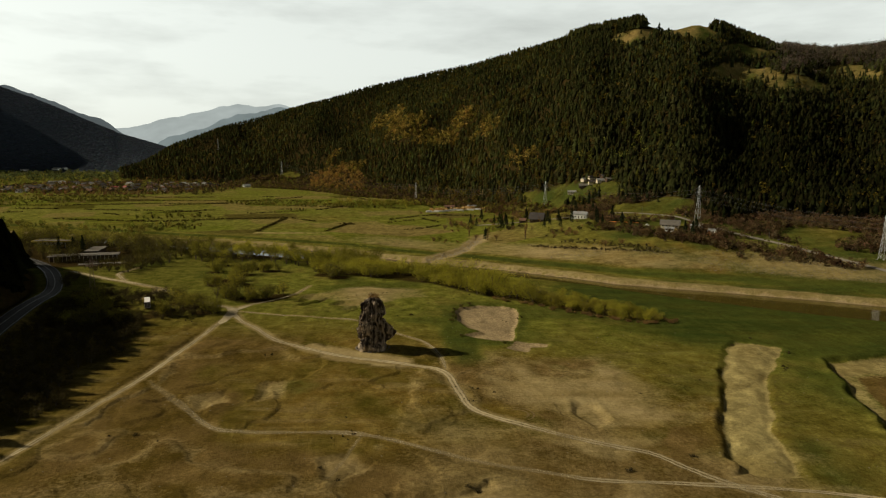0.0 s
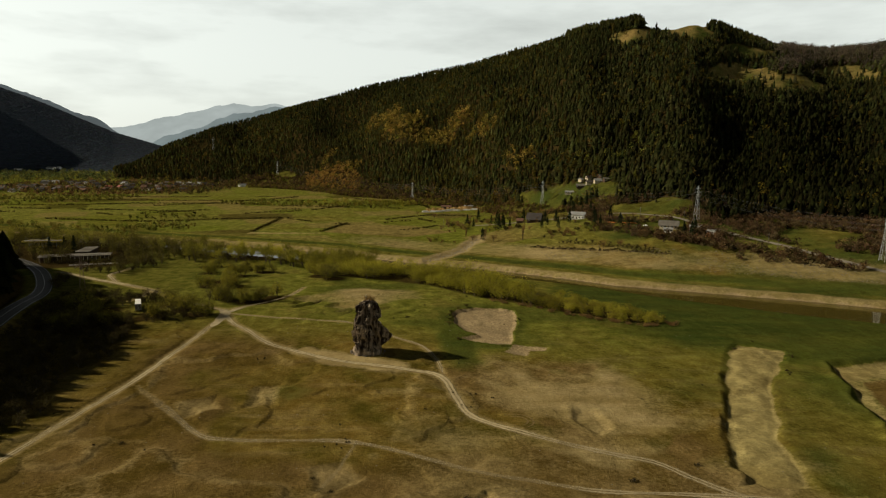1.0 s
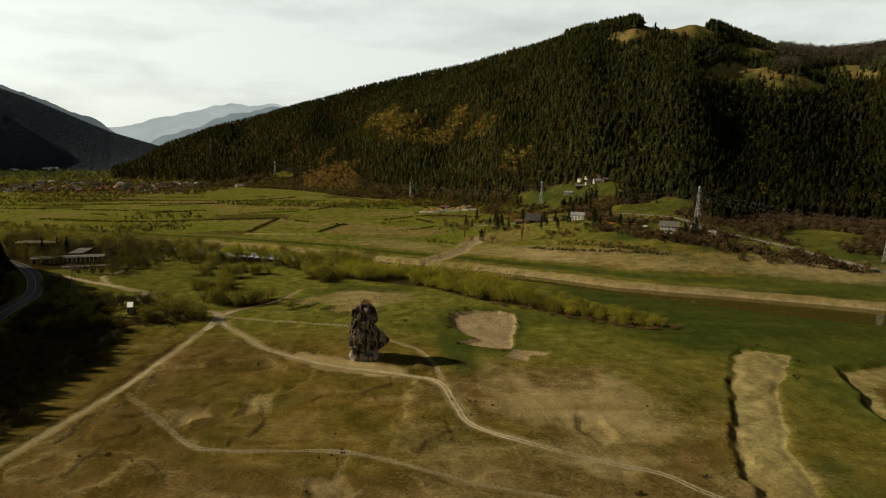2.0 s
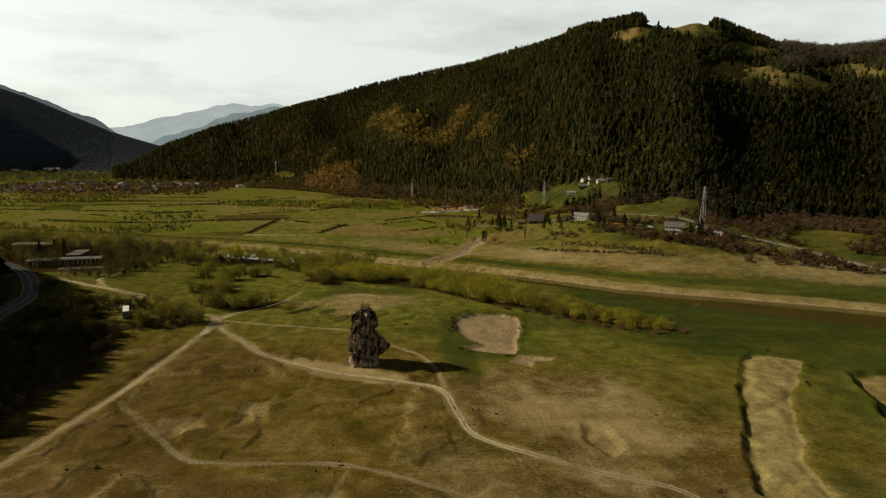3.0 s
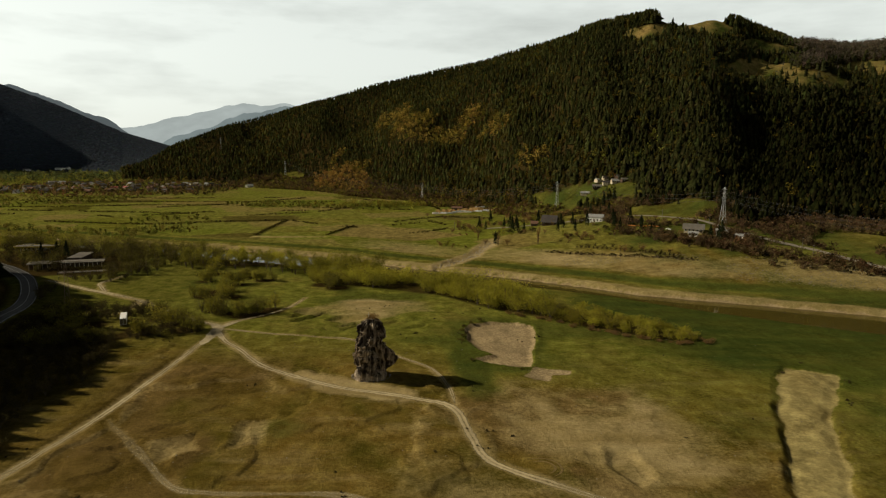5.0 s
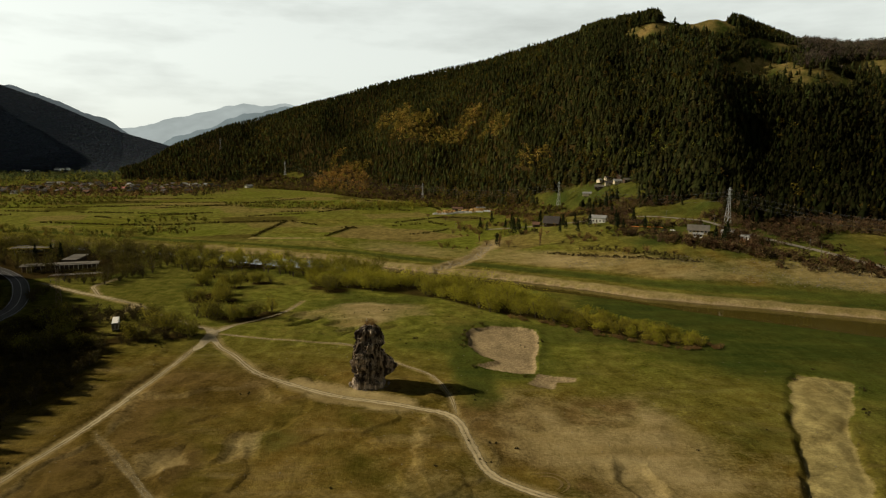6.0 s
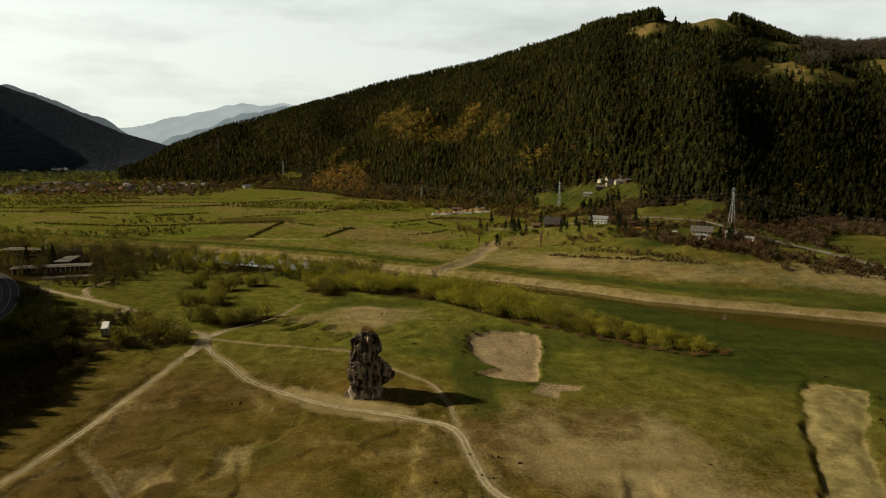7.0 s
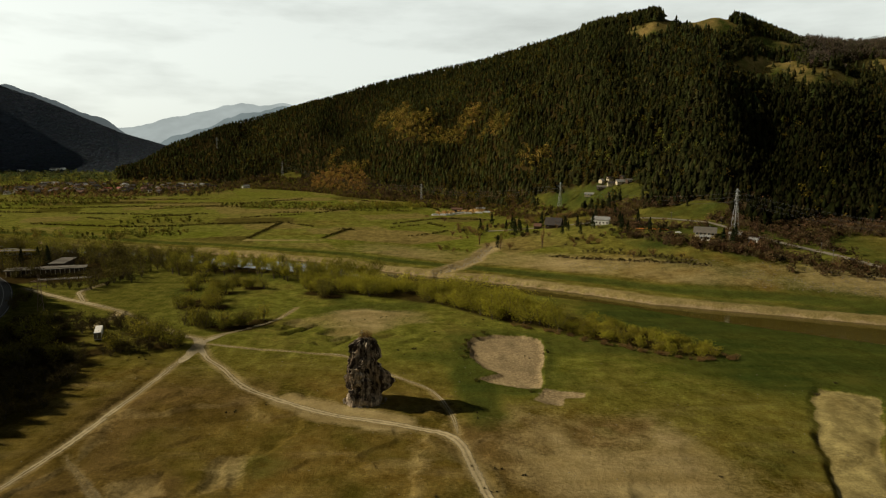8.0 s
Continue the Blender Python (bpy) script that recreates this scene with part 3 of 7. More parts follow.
    dark = np.where((sand > 0.3) | (mud > 0.3) | (dirt > 0.7), 0, dark)
    # damp green flat by the river and round the hollows; bare reddish earth on the pasture
    lush = smooth(84, 140, x + 16 * n2) * smooth(-30, 30, y + 14 * n1 + 0.45 * np.maximum(x - 130, 0)) * (s < 0) * (0.78 + 0.3 * n2)
    lush = np.maximum(lush, 0.8 * smooth(0, 10, x - np.interp(y, [-110, -77, -40, 5], [116, 128, 150, 178])) * (0.6 + 0.9 * n2))
    lush = np.maximum(lush, smooth(95, 125, x + 14 * n2) * smooth(-75, -30, y + 16 * n1) * (s < 0) * (0.42 + 0.45 * n2))
    lush = np.maximum(lush, 0.6 * smooth(13, 3, np.abs(pond) + 9 * n2))
    lush = np.maximum(lush, 0.75 * smooth(12, 3, ditch + 5 * n2) * smooth(-55, -20, y))
    lush = np.maximum(lush, 0.6 * smooth(0.1, 0.45, n1 + 0.25 * n2) * smooth(-10, 60, y + 0.2 * x) * (s < 0))
    lush = np.maximum(lush, np.where(s > 0, 0.75 * smooth(18, 25, s + 4 * n2) * smooth(42, 33, s + 5 * n1), 0))
    earth = smooth(-0.1, 0.3, fbm(x, y, 70, 3, 43) + 0.25 * n2) * smooth(40, -20, y + 0.3 * x) * smooth(-100, -60, x) * smooth(135, 90, x) * (s < 0)
    lush = np.maximum(lush, 0.5 * smooth(9, 1, np.hypot((x + 21) / 1.6, y + 41) + 8 * n2))
    pool = smooth(3, 9, pit2) * (sand < 0.5)
    earth, lush = np.maximum(earth, pool), lush * (1 - pool)
    lush, earth = np.where((sand > 0.3) | (mud > 0.3), 0, lush), np.where(dirt > 0.75, 0, np.maximum(earth, 0.9 * smooth(0.08, 0.32, fbm(x, y, 26, 3, 73)) * smooth(40, 55, x) * smooth(120, 100, x) * smooth(0, -20, y)))
    # third channel beside lush and earth: distance haze painted beyond 2150 m
    for name, cols in (("damp_haze", (lush, earth, smooth(2150, 2400, r) * (z > 14) * (b < -15) * (b > -60))), ("cover", (green, dirt, field)), ("bare", (sand, mud, litter_shade)), ("parcel_shade", (tan, bright, dark))):
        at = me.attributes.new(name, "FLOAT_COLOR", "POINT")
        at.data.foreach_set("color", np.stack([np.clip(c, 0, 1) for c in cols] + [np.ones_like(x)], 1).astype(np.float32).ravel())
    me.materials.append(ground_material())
    me.update(calc_edges=True)
    ob = new("ground", me)
    return tagged(ob, "valley floor of dry brown and green grass rising to hills", "ground", kind="structure")


CLEARINGS = [(18.9, 0.175, 1.2, 0.009), (20.0, 0.179, 1.2, 0.010), (23.4, 0.185, 1.7, 0.014), (24.8, 0.175, 1.0, 0.010), (27.2, 0.156, 1.0, 0.008), (28.7, 0.149, 1.3, 0.008),
             (27.2, 0.124, 1.4, 0.012), (29.2, 0.116, 1.7, 0.013), (31.3, 0.106, 1.9, 0.012), (32.9, 0.100, 1.3, 0.008), (34.6, 0.119, 1.8, 0.008), (36.5, 0.111, 1.2, 0.007),
             (12.3, -0.060, 2.0, 0.013), (15.0, -0.050, 2.5, 0.014), (18.0, -0.045, 2.1, 0.013), (21.5, -0.078, 2.9, 0.014), (23.7, -0.066, 2.0, 0.013), (35.0, -0.100, 3.2, 0.012), (-10.2, -0.035, 1.5, 0.011)]
build_ground()


def ribbon(name, line, width, material, lift=0.07, label="", category="", flat_z=None, across=6, step=2.0, rag=0.25, wear=(1.0, 1.0)):
    p = spline(line, step)
    t = np.gradient(p[:, :2], axis=0)
    t /= np.hypot(t[:, 0], t[:, 1])[:, None]
    nrm = np.stack([-t[:, 1], t[:, 0]], 1)
    v = np.linspace(-1, 1, across)
    wob = 1 + rag * fbm(p[:, 0], p[:, 1], 11, 3, 60)
    if rag > 0.1:                       # the ends run out
        k = np.arange(len(p))
        wob = wob * np.clip(np.minimum(k + 0.4, len(p) - 0.6 - k) / 4, 0.05, 1)
    x = p[:, :1] + nrm[:, :1] * v * width / 2 * wob[:, None]
    y = p[:, 1:2] + nrm[:, 1:2] * v * width / 2 * wob[:, None]
    z = ground_z(x.ravel(), y.ravel()).reshape(x.shape) + lift if flat_z is None else np.full(x.shape, flat_z)
    i = np.arange(x.size).reshape(x.shape)
    quads = np.stack([i[:-1, :-1], i[1:, :-1], i[1:, 1:], i[:-1, 1:]], -1).reshape(-1, 4)
    me = mesh_from(name, np.stack([x, y, z], -1).reshape(-1, 3), quads, material, True)
    at = me.attributes.new("across", "FLOAT", "POINT")
    at.data.foreach_set("value", np.tile(v, len(p)).astype(np.float32))
    at = me.attributes.new("wear", "FLOAT", "POINT")
    worn = np.clip(np.linspace(wear[0], wear[1], len(p)) * (0.8 + 0.75 * fbm(p[:, 0], p[:, 1], 34, 2, 62)), 0, 1)
    at.data.foreach_set("value", np.repeat(worn, across).astype(np.float32))
    return tagged(new(name, me), label, category, kind="structure")


# ---- tracks, road and river ----
def track_material():
    m = mat("track_dirt", (0.41, 0.335, 0.19), 0.95, vary=0.3, size=2.0, bump=0.6)
    nt = m.node_tree
    N, L = nt.nodes.new, nt.links.new
    at, ab = N("ShaderNodeAttribute"), N("ShaderNodeMath")
    at.attribute_name = "across"
    ab.operation = "ABSOLUTE"
    L(at.outputs["Fac"], ab.inputs[0])
    geo, nz, add = N("ShaderNodeNewGeometry"), N("ShaderNodeTexNoise"), N("ShaderNodeMath")
    nz.inputs["Scale"].default_value, nz.inputs["Detail"].default_value = 0.5, 6
    L(geo.outputs["Position"], nz.inputs["Vector"])
    add.operation = "MULTIPLY_ADD"
    add.inputs[1].default_value, add.inputs[2].default_value = 0.7, -0.35
    L(nz.outputs["Fac"], add.inputs[0])
    sm = N("ShaderNodeMath")
    L(ab.outputs[0], sm.inputs[0])
    L(add.outputs[0], sm.inputs[1])
    ramp = N("ShaderNodeValToRGB")
    el = ramp.color_ramp.elements
    el[0].position, el[0].color = 0.0, (0.55, 0.55, 0.55, 1)
    el[1].position, el[1].color = 0.30, (1, 1, 1, 1)
    for pos, v in ((0.55, 1.0), (0.95, 0.0)):
        e = el.new(pos)
        e.color = (v, v, v, 1)
    L(sm.outputs[0], ramp.inputs[0])
    wa, wm = N("ShaderNodeAttribute"), N("ShaderNodeMath")
    wa.attribute_name = "wear"
    wm.operation, wm.use_clamp = "MULTIPLY", True
    L(ramp.outputs["Color"], wm.inputs[0])
    L(wa.outputs["Fac"], wm.inputs[1])
    L(wm.outputs[0], nt.nodes["Principled BSDF"].inputs["Alpha"])
    return m


M_TRACK = track_material()
WEAR = ((1.2, 1.2), (1.25, 0.8), (0.8, 0.5), (0.28, 1.05), (1.15, 1.0), (0.8, 0.8), (0.8, 0.6), (0.3, 0.2), (0.85, 0.5))
M_FAINT = mat("worn_earth", (0.175, 0.123, 0.043), 0.95, vary=0.45, size=3.0, bump=0.5)
for k, (nm, (line, wd)) in enumerate(TRACKS.items()):
    faint = nm in "dh"
    ribbon(f"dirt_track_{k + 1}", line, wd, M_TRACK, 0.07 + 0.012 * k, "faint worn track across dry grass" if faint else "pale dirt track with two wheel ruts through dry grass", "dirt track", rag=0.8 if faint else 0.35, wear=WEAR[k])
for off, k in ((0, 12), (1.7, 14)):
    ribbon(f"dirt_track_{k}", [(53 + (3.4 + off) * math.cos(a), -66 + (3.4 + off) * math.sin(a)) for a in np.linspace(-1.2, 2.2, 9)], 0.6, M_FAINT, 0.08, "faint curved tyre mark on bare ground", "tyre marks", step=1.0, rag=0.2)
M_GRAVEL = mat("pale_gravel", (0.32, 0.265, 0.16), 0.95, vary=0.45, size=1.6, bump=0.6)
ribbon("dirt_track_11", [(-67.5, 44), (-67.2, 56), (-67.6, 64), (-68.5, 72), (-74, 80)], 5.6, M_GRAVEL, 0.10, "wide pale gravel patch where the tracks meet", "dirt track", rag=0.8, step=1.2)
ribbon("dirt_track_13", [(-60, 51), (-64.5, 60), (-67.5, 69), (-65, 78), (-61, 84)], 3.4, M_GRAVEL, 0.12, "pale gravel spread across the junction", "dirt track", rag=0.9, step=1.2)
M_ASPHALT = mat("asphalt", (0.024, 0.023, 0.022), 0.85, vary=0.25, size=3, bump=0.2)
M_PAINT = mat("road_paint", (0.11, 0.11, 0.10), 0.6, vary=0.3, size=2, bump=0)
ribbon("road_1", HIGHWAY, 9.0, M_ASPHALT, 0.35, "dark two-lane asphalt road bending below the wooded slope", "road", rag=0)
for off, nm in ((-3.9, 1), (3.9, 2), (0.0, 3)):
    p = spline(HIGHWAY, 6)
    t = np.gradient(p, axis=0)
    t /= np.hypot(t[:, 0], t[:, 1])[:, None]
    ribbon(f"trim_{nm}", [tuple(q) for q in np.stack([p[:, 0] - t[:, 1] * off, p[:, 1] + t[:, 0] * off], 1)[::2]], 0.28, M_PAINT, 0.42, "white painted line on the asphalt", "road marking", across=2, rag=0)
M_FARROAD = mat("worn_road", (0.21, 0.185, 0.145), 0.9, vary=0.2, size=3, bump=0.2)
ribbon("road_2", FAR_ROAD, 4.6, M_FARROAD, 0.35, "pale worn road along the foot of the hill", "road", rag=0.05)


def water_material():
    m = mat("river_water", (0.068, 0.053, 0.010), 0.07, vary=0.25, size=14, bump=0.01)
    m.node_tree.nodes["Principled BSDF"].inputs["Specular IOR Level"].default_value = 0.14
    return m


M_WATER = water_material()


def build_water():
    a, b = spline(FAR_BANK, 12), spline(NEAR_SHORE, 12)
    t = np.linspace(0, 1, 90)
    side = []
    for q in (a, b):
        l = np.concatenate([[0], np.cumsum(np.hypot(*np.diff(q, axis=0).T))])
        side.append(np.stack([np.interp(t * l[-1], l, q[:, 0]), np.interp(t * l[-1], l, q[:, 1])], 1))
    rows = [side[0] * (1 - k) + side[1] * k for k in (-0.25, 0.5, 1.25)]
    v = np.array([[(*r[i], -1.35) for r in rows] for i in range(90)]).reshape(-1, 3)
    i = np.arange(len(v)).reshape(90, 3)
    q = np.stack([i[:-1, :-1], i[:-1, 1:], i[1:, 1:], i[1:, :-1]], -1).reshape(-1, 4)
    tagged(new("water", mesh_from("water", v, q[:, ::-1], M_WATER, True)), "still brown river water between muddy banks", "river", kind="structure")


build_water()


# ---- the limestone pillar ----
def rock_material():
    m = mat("limestone", (0.40, 0.325, 0.24), 0.92, vary=0.6, size=1.6, bump=1.0)
    nt = m.node_tree
    N, L = nt.nodes.new, nt.links.new
    geo, mp, n = N("ShaderNodeNewGeometry"), N("ShaderNodeMapping"), N("ShaderNodeTexNoise")
    mp.inputs["Scale"].default_value = (0.8, 0.8, 0.13)
    n.inputs["Scale"].default_value, n.inputs["Detail"].default_value = 1.0, 8
    L(geo.outputs["Position"], mp.inputs["Vector"])
    L(mp.outputs[0], n.inputs["Vector"])
    r = N("ShaderNodeMapRange")
    r.inputs[1].default_value, r.inputs[2].default_value = 0.41, 0.55
    L(n.outputs["Fac"], r.inputs[0])
    mx = N("ShaderNodeMix")
    mx.data_type = "RGBA"
    old = [l for l in nt.links if l.to_socket.name == "Base Color"][0].from_socket
    L(old, mx.inputs["A"])
    mx.inputs["B"].default_value = (0.032, 0.024, 0.019, 1)      # lichen and dark weathering, deepened for the shade of front and hollows
    L(r.outputs[0], mx.inputs["Factor"])
    # the foot, once under water, is bleached
    sp, zr, fm = N("ShaderNodeSeparateXYZ"), N("ShaderNodeMapRange"), N("ShaderNodeMix")
    L(geo.outputs["Position"], sp.inputs[0])
    zr.inputs[1].default_value, zr.inputs[2].default_value, zr.inputs[3].default_value, zr.inputs[4].default_value = 1.6, 3.6, 0.5, 0.0
    L(sp.outputs["Z"], zr.inputs[0])
    fm.data_type = "RGBA"
    L(zr.outputs[0], fm.inputs["Factor"])
    L(mx.outputs["Result"], fm.inputs["A"])
    L(old, fm.inputs["B"])
    L(fm.outputs["Result"], nt.nodes["Principled BSDF"].inputs["Base Color"])
    return m


ROCK_H = [0, 1.6, 2.6, 3.4, 5.5, 7.7, 9.9, 12.8, 15.8, 18.7, 20.9, 22.0]
ROCK_L = [-0.2, -0.2, -0.1, 0.5, 0.4, 0.1, -0.3, 0.0, 1.7, 2.1, 3.2, 4.8]
ROCK_R = [12.2, 12.1, 12.2, 11.8, 13.6, 15.2, 13.6, 10.6, 11.2, 10.2, 9.6, 8.4]


def build_rock():
    rows, cols = 190, 210
    h = np.linspace(0, 1, rows) ** 0.98 * 22.0
    a = np.linspace(0, 2 * math.pi, cols, endpoint=False)
    l, r = np.interp(h, ROCK_H, ROCK_L), np.interp(h, ROCK_H, ROCK_R)
    cx, rx = (l + r) / 2, (r - l) / 2
    ry = np.interp(h, [0, 3, 4, 9, 15, 20, 22], [6.4, 6.2, 4.9, 6.2, 5.0, 4.2, 2.2])
    cy = np.interp(h, [0, 8, 22], [3.2, 3.2, 2.4])
    cx = cx - 0.9
    A, H = np.meshgrid(a, h)
    X, Y = np.cos(A), np.sin(A)
    sq = (np.abs(X) ** 3 + np.abs(Y) ** 3) ** (-1 / 3)        # blocky plan
    d = np.zeros_like(H)
    for i in range(rows):
        for j in range(cols):
            p = Vector((X[i, j] * 6.5, Y[i, j] * 6.5, h[i]))
            lump = noise.noise(Vector((p.x * 0.16 + 5, p.y * 0.16, p.z * 0.17 + 2)))
            block = noise.cell(Vector((p.x * 0.34 + 0.25 * lump, p.y * 0.34, p.z * 0.22 + 0.4 * lump))) - 0.5
            crack = abs(noise.noise(Vector((p.x * 0.5 + 3, p.y * 0.5 + 1, p.z * 0.16 + 8))))
            flute = abs(noise.noise(Vector((p.x * 1.15, p.y * 1.15, p.z * 0.05))))
            ledge = noise.noise(Vector((p.x * 0.2, p.y * 0.2, p.z * 0.75)))
            grit = noise.noise(p * 1.3) + 0.6 * noise.noise(p * 2.6)
            d[i, j] = 1.2 * lump + 0.8 * block + 2.4 * min(crack - 0.2, 0.12) + 1.0 * (flute - 0.2) + 0.7 * ledge + 0.5 * grit + 0.28 * noise.noise(p * 4.7)
    prow = np.exp(-((A - 4.4) / 0.42) ** 2) - 1.3 * np.exp(-((A - 5.25) / 0.42) ** 2)        # a rib on the sunny side, a hollow beside it
    d = d + 1.5 * prow * np.clip((H - 2.6) / 2, 0, 1) * np.clip((17 - H) / 6, 0, 1)
    d -= 0.7 * np.exp(-((H - 3.2) / 0.9) ** 2)                 # the undercut over the foot
    d += 0.5 * np.exp(-((H - 8.5) / 2.2) ** 2) * np.exp(-((A - 6.1) / 0.5) ** 2)
    d *= np.clip((22 - H) / 3, 0.25, 1) * np.where(H < 2.6, 0.45, 1)
    x = cx[:, None] + (rx[:, None] - 0.35 + d) * X * sq
    y = cy[:, None] + (ry[:, None] - 0.35 + d) * Y * sq
    z = H - 0.6 * (H < 0.01) + 0.25 * d * (H > 1)
    v = np.stack([x, y, z], -1).reshape(-1, 3)
    i = np.arange(rows * cols).reshape(rows, cols)
    j = np.roll(i, -1, axis=1)
    f = np.stack([i[:-1], j[:-1], j[1:], i[1:]], -1).reshape(-1, 4).tolist()
    f.append(i[-1].tolist())
    me = mesh_from("rock_pillar", v, f, rock_material())
    ob = new("rock_pillar", me)
    return tagged(ob, "tall weathered grey-brown limestone pillar standing alone on grass", "rock")


rock = build_rock()


# ---- trees ----
M_CONIFER = mat("conifer_needles", rough=0.95, vary=0.4, size=5, bump=0, tint="tint", thin=0.5)
M_LEAF = mat("young_leaves", rough=0.8, vary=0.25, size=2, bump=0, tint="tint", thin=0.45)
M_BARK = mat("bark", (0.09, 0.07, 0.05), 0.95, vary=0.3, size=0.5, bump=0.5)


def conifers(name, xy, height, tint, rng, label, tiers=4, sides=8, slim=0.24):
    """Spruces as stacked ragged skirts of drooping boughs, joined in one mesh."""
    n = len(xy)
    z0 = ground_z(xy[:, 0], xy[:, 1])
    verts, tris, cols, base = [], [], [], 0
    own = slim * rng.uniform(0.75, 1.35, n)                    # slender and broad trees
    blunt = rng.uniform(0.0, 0.10, n)
    comb = np.where(np.arange(sides) % 2, 0.55, 1.12)
    for k in range(tiers):
        lo = 0.06 + 0.74 * k / tiers
        hi = np.minimum(1.0 - blunt * (k == tiers - 1), lo + 0.40 + rng.uniform(-0.05, 0.05, n))
        rad = own * height * (1 - 0.70 * (k / tiers) ** 1.2) * rng.uniform(0.75, 1.2, n)
        tip = np.stack([xy[:, 0] + rng.normal(0, 0.35, n), xy[:, 1] + rng.normal(0, 0.35, n), z0 + height * hi], 1)[:, None]
        a = rng.uniform(0, 6.28, n)[:, None] + np.arange(sides) * 2 * math.pi / sides
        q = rad[:, None] * comb * rng.uniform(0.6, 1.3, (n, sides))
        rim = np.stack([xy[:, :1] + q * np.cos(a), xy[:, 1:] + q * np.sin(a), (z0 + height * lo)[:, None] - (rng.uniform(-0.04, 0.06, (n, sides)) + 0.05 * (comb - 0.8)) * height[:, None]], -1)
        v = np.concatenate([tip, rim], 1).reshape(-1, 3)
        idx = base + np.arange(n)[:, None] * (sides + 1)
        s = np.arange(sides)
        t = np.stack([np.broadcast_to(idx, (n, sides)), idx + 1 + s, idx + 1 + (s + 1) % sides], -1).reshape(-1, 3)
        c = np.repeat(tint * rng.uniform(0.85, 1.15, (n, 1)), sides + 1, axis=0) * rng.uniform(0.9, 1.1, (n * (sides + 1), 1))
        verts.append(v), tris.append(t), cols.append(c)
        base += len(v)
    me = tri_mesh(name, np.concatenate(verts), np.concatenate(tris), M_CONIFER, np.concatenate(cols))
    return tagged(new(name, me), label, "forest", kind="stuff")


def clumps(name, xy, height, tint, rng, label, leaves=40, leaf=0.9, wide=0.42, low=0.12, category="bushes"):
    """Broad-leaved crowns as many small leaf clumps, joined in one mesh."""
    n = len(xy)
    z0 = ground_z(xy[:, 0], xy[:, 1])
    m = n * leaves
    own = np.repeat(np.arange(n), leaves)
    # each crown is a few lobes
    lobes = 6
    la, lr, lz = rng.uniform(0, 6.28, (n, lobes)), rng.uniform(0.15, 0.75, (n, lobes)), rng.uniform(low + 0.12, 0.86, (n, lobes))
    pick = rng.integers(0, lobes, m)
    a, rr, zz = la[own, pick], lr[own, pick], lz[own, pick]
    dirs = rng.normal(size=(m, 3))
    dirs /= np.linalg.norm(dirs, axis=1)[:, None]
    ball = dirs * rng.uniform(0.55, 1, m)[:, None] ** 0.5
    w = (wide * height)[own]
    taper = 1 - 0.55 * np.clip((zz - 0.35) / 0.6, 0, 1)
    cx = xy[own, 0] + w * (rr * taper * np.cos(a) + 0.5 * ball[:, 0])
    cy = xy[own, 1] + w * (rr * taper * np.sin(a) + 0.5 * ball[:, 1])
    cz = z0[own] + height[own] * np.clip(zz + 0.17 * ball[:, 2], low * 0.4, 1.05)
    size = leaf * rng.uniform(0.6, 1.3, m)
    e1 = rng.normal(size=(m, 3))
    e1 /= np.linalg.norm(e1, axis=1)[:, None]
    e2 = np.cross(e1, ball + rng.normal(0, 0.6, (m, 3)))
    e2 /= np.linalg.norm(e2, axis=1)[:, None] + 1e-9
    c = np.stack([cx, cy, cz], 1)
    thin = 0.75
    v = np.stack([c - e1 * size[:, None] * 0.5 - e2 * size[:, None] * 0.4 * thin, c + e1 * size[:, None] * 0.5, c + e2 * size[:, None] * thin], 1).reshape(-1, 3)
    t = np.arange(len(v)).reshape(-1, 3)
    col = np.repeat(tint[own] * rng.uniform(0.75, 1.25, (m, 1)), 3, axis=0)
    me = tri_mesh(name, v, t, M_LEAF, col)
    return tagged(new(name, me), label, category, kind="stuff")


def scatter(x0, x1, y0, y1, step, rng):
    gx, gy = np.meshgrid(np.arange(x0, x1, step), np.arange(y0, y1, step))
    xy = np.stack([gx.ravel(), gy.ravel()], 1)
    return xy + rng.uniform(-0.85, 0.85, xy.shape) * step


def in_clearing(x, y, grow=1.0):
    b, r = polar(x, y)
    tz = (ground_z(x, y) - 78) / r
    hit = np.zeros(len(x), bool)
    for cb, ct, wb, wt in CLEARINGS:
        hit |= np.hypot((b - cb) / wb, (tz - ct) / wt) + 0.4 * fbm(x, y, 55, 4, 51) < grow
    return hit


def palette(n, rng, base, spread):
    return np.clip(np.array(base) * (1 + rng.normal(0, spread, (n, 1))) * (1 + rng.normal(0, 0.07, (n, 3))), 0.005, 1)


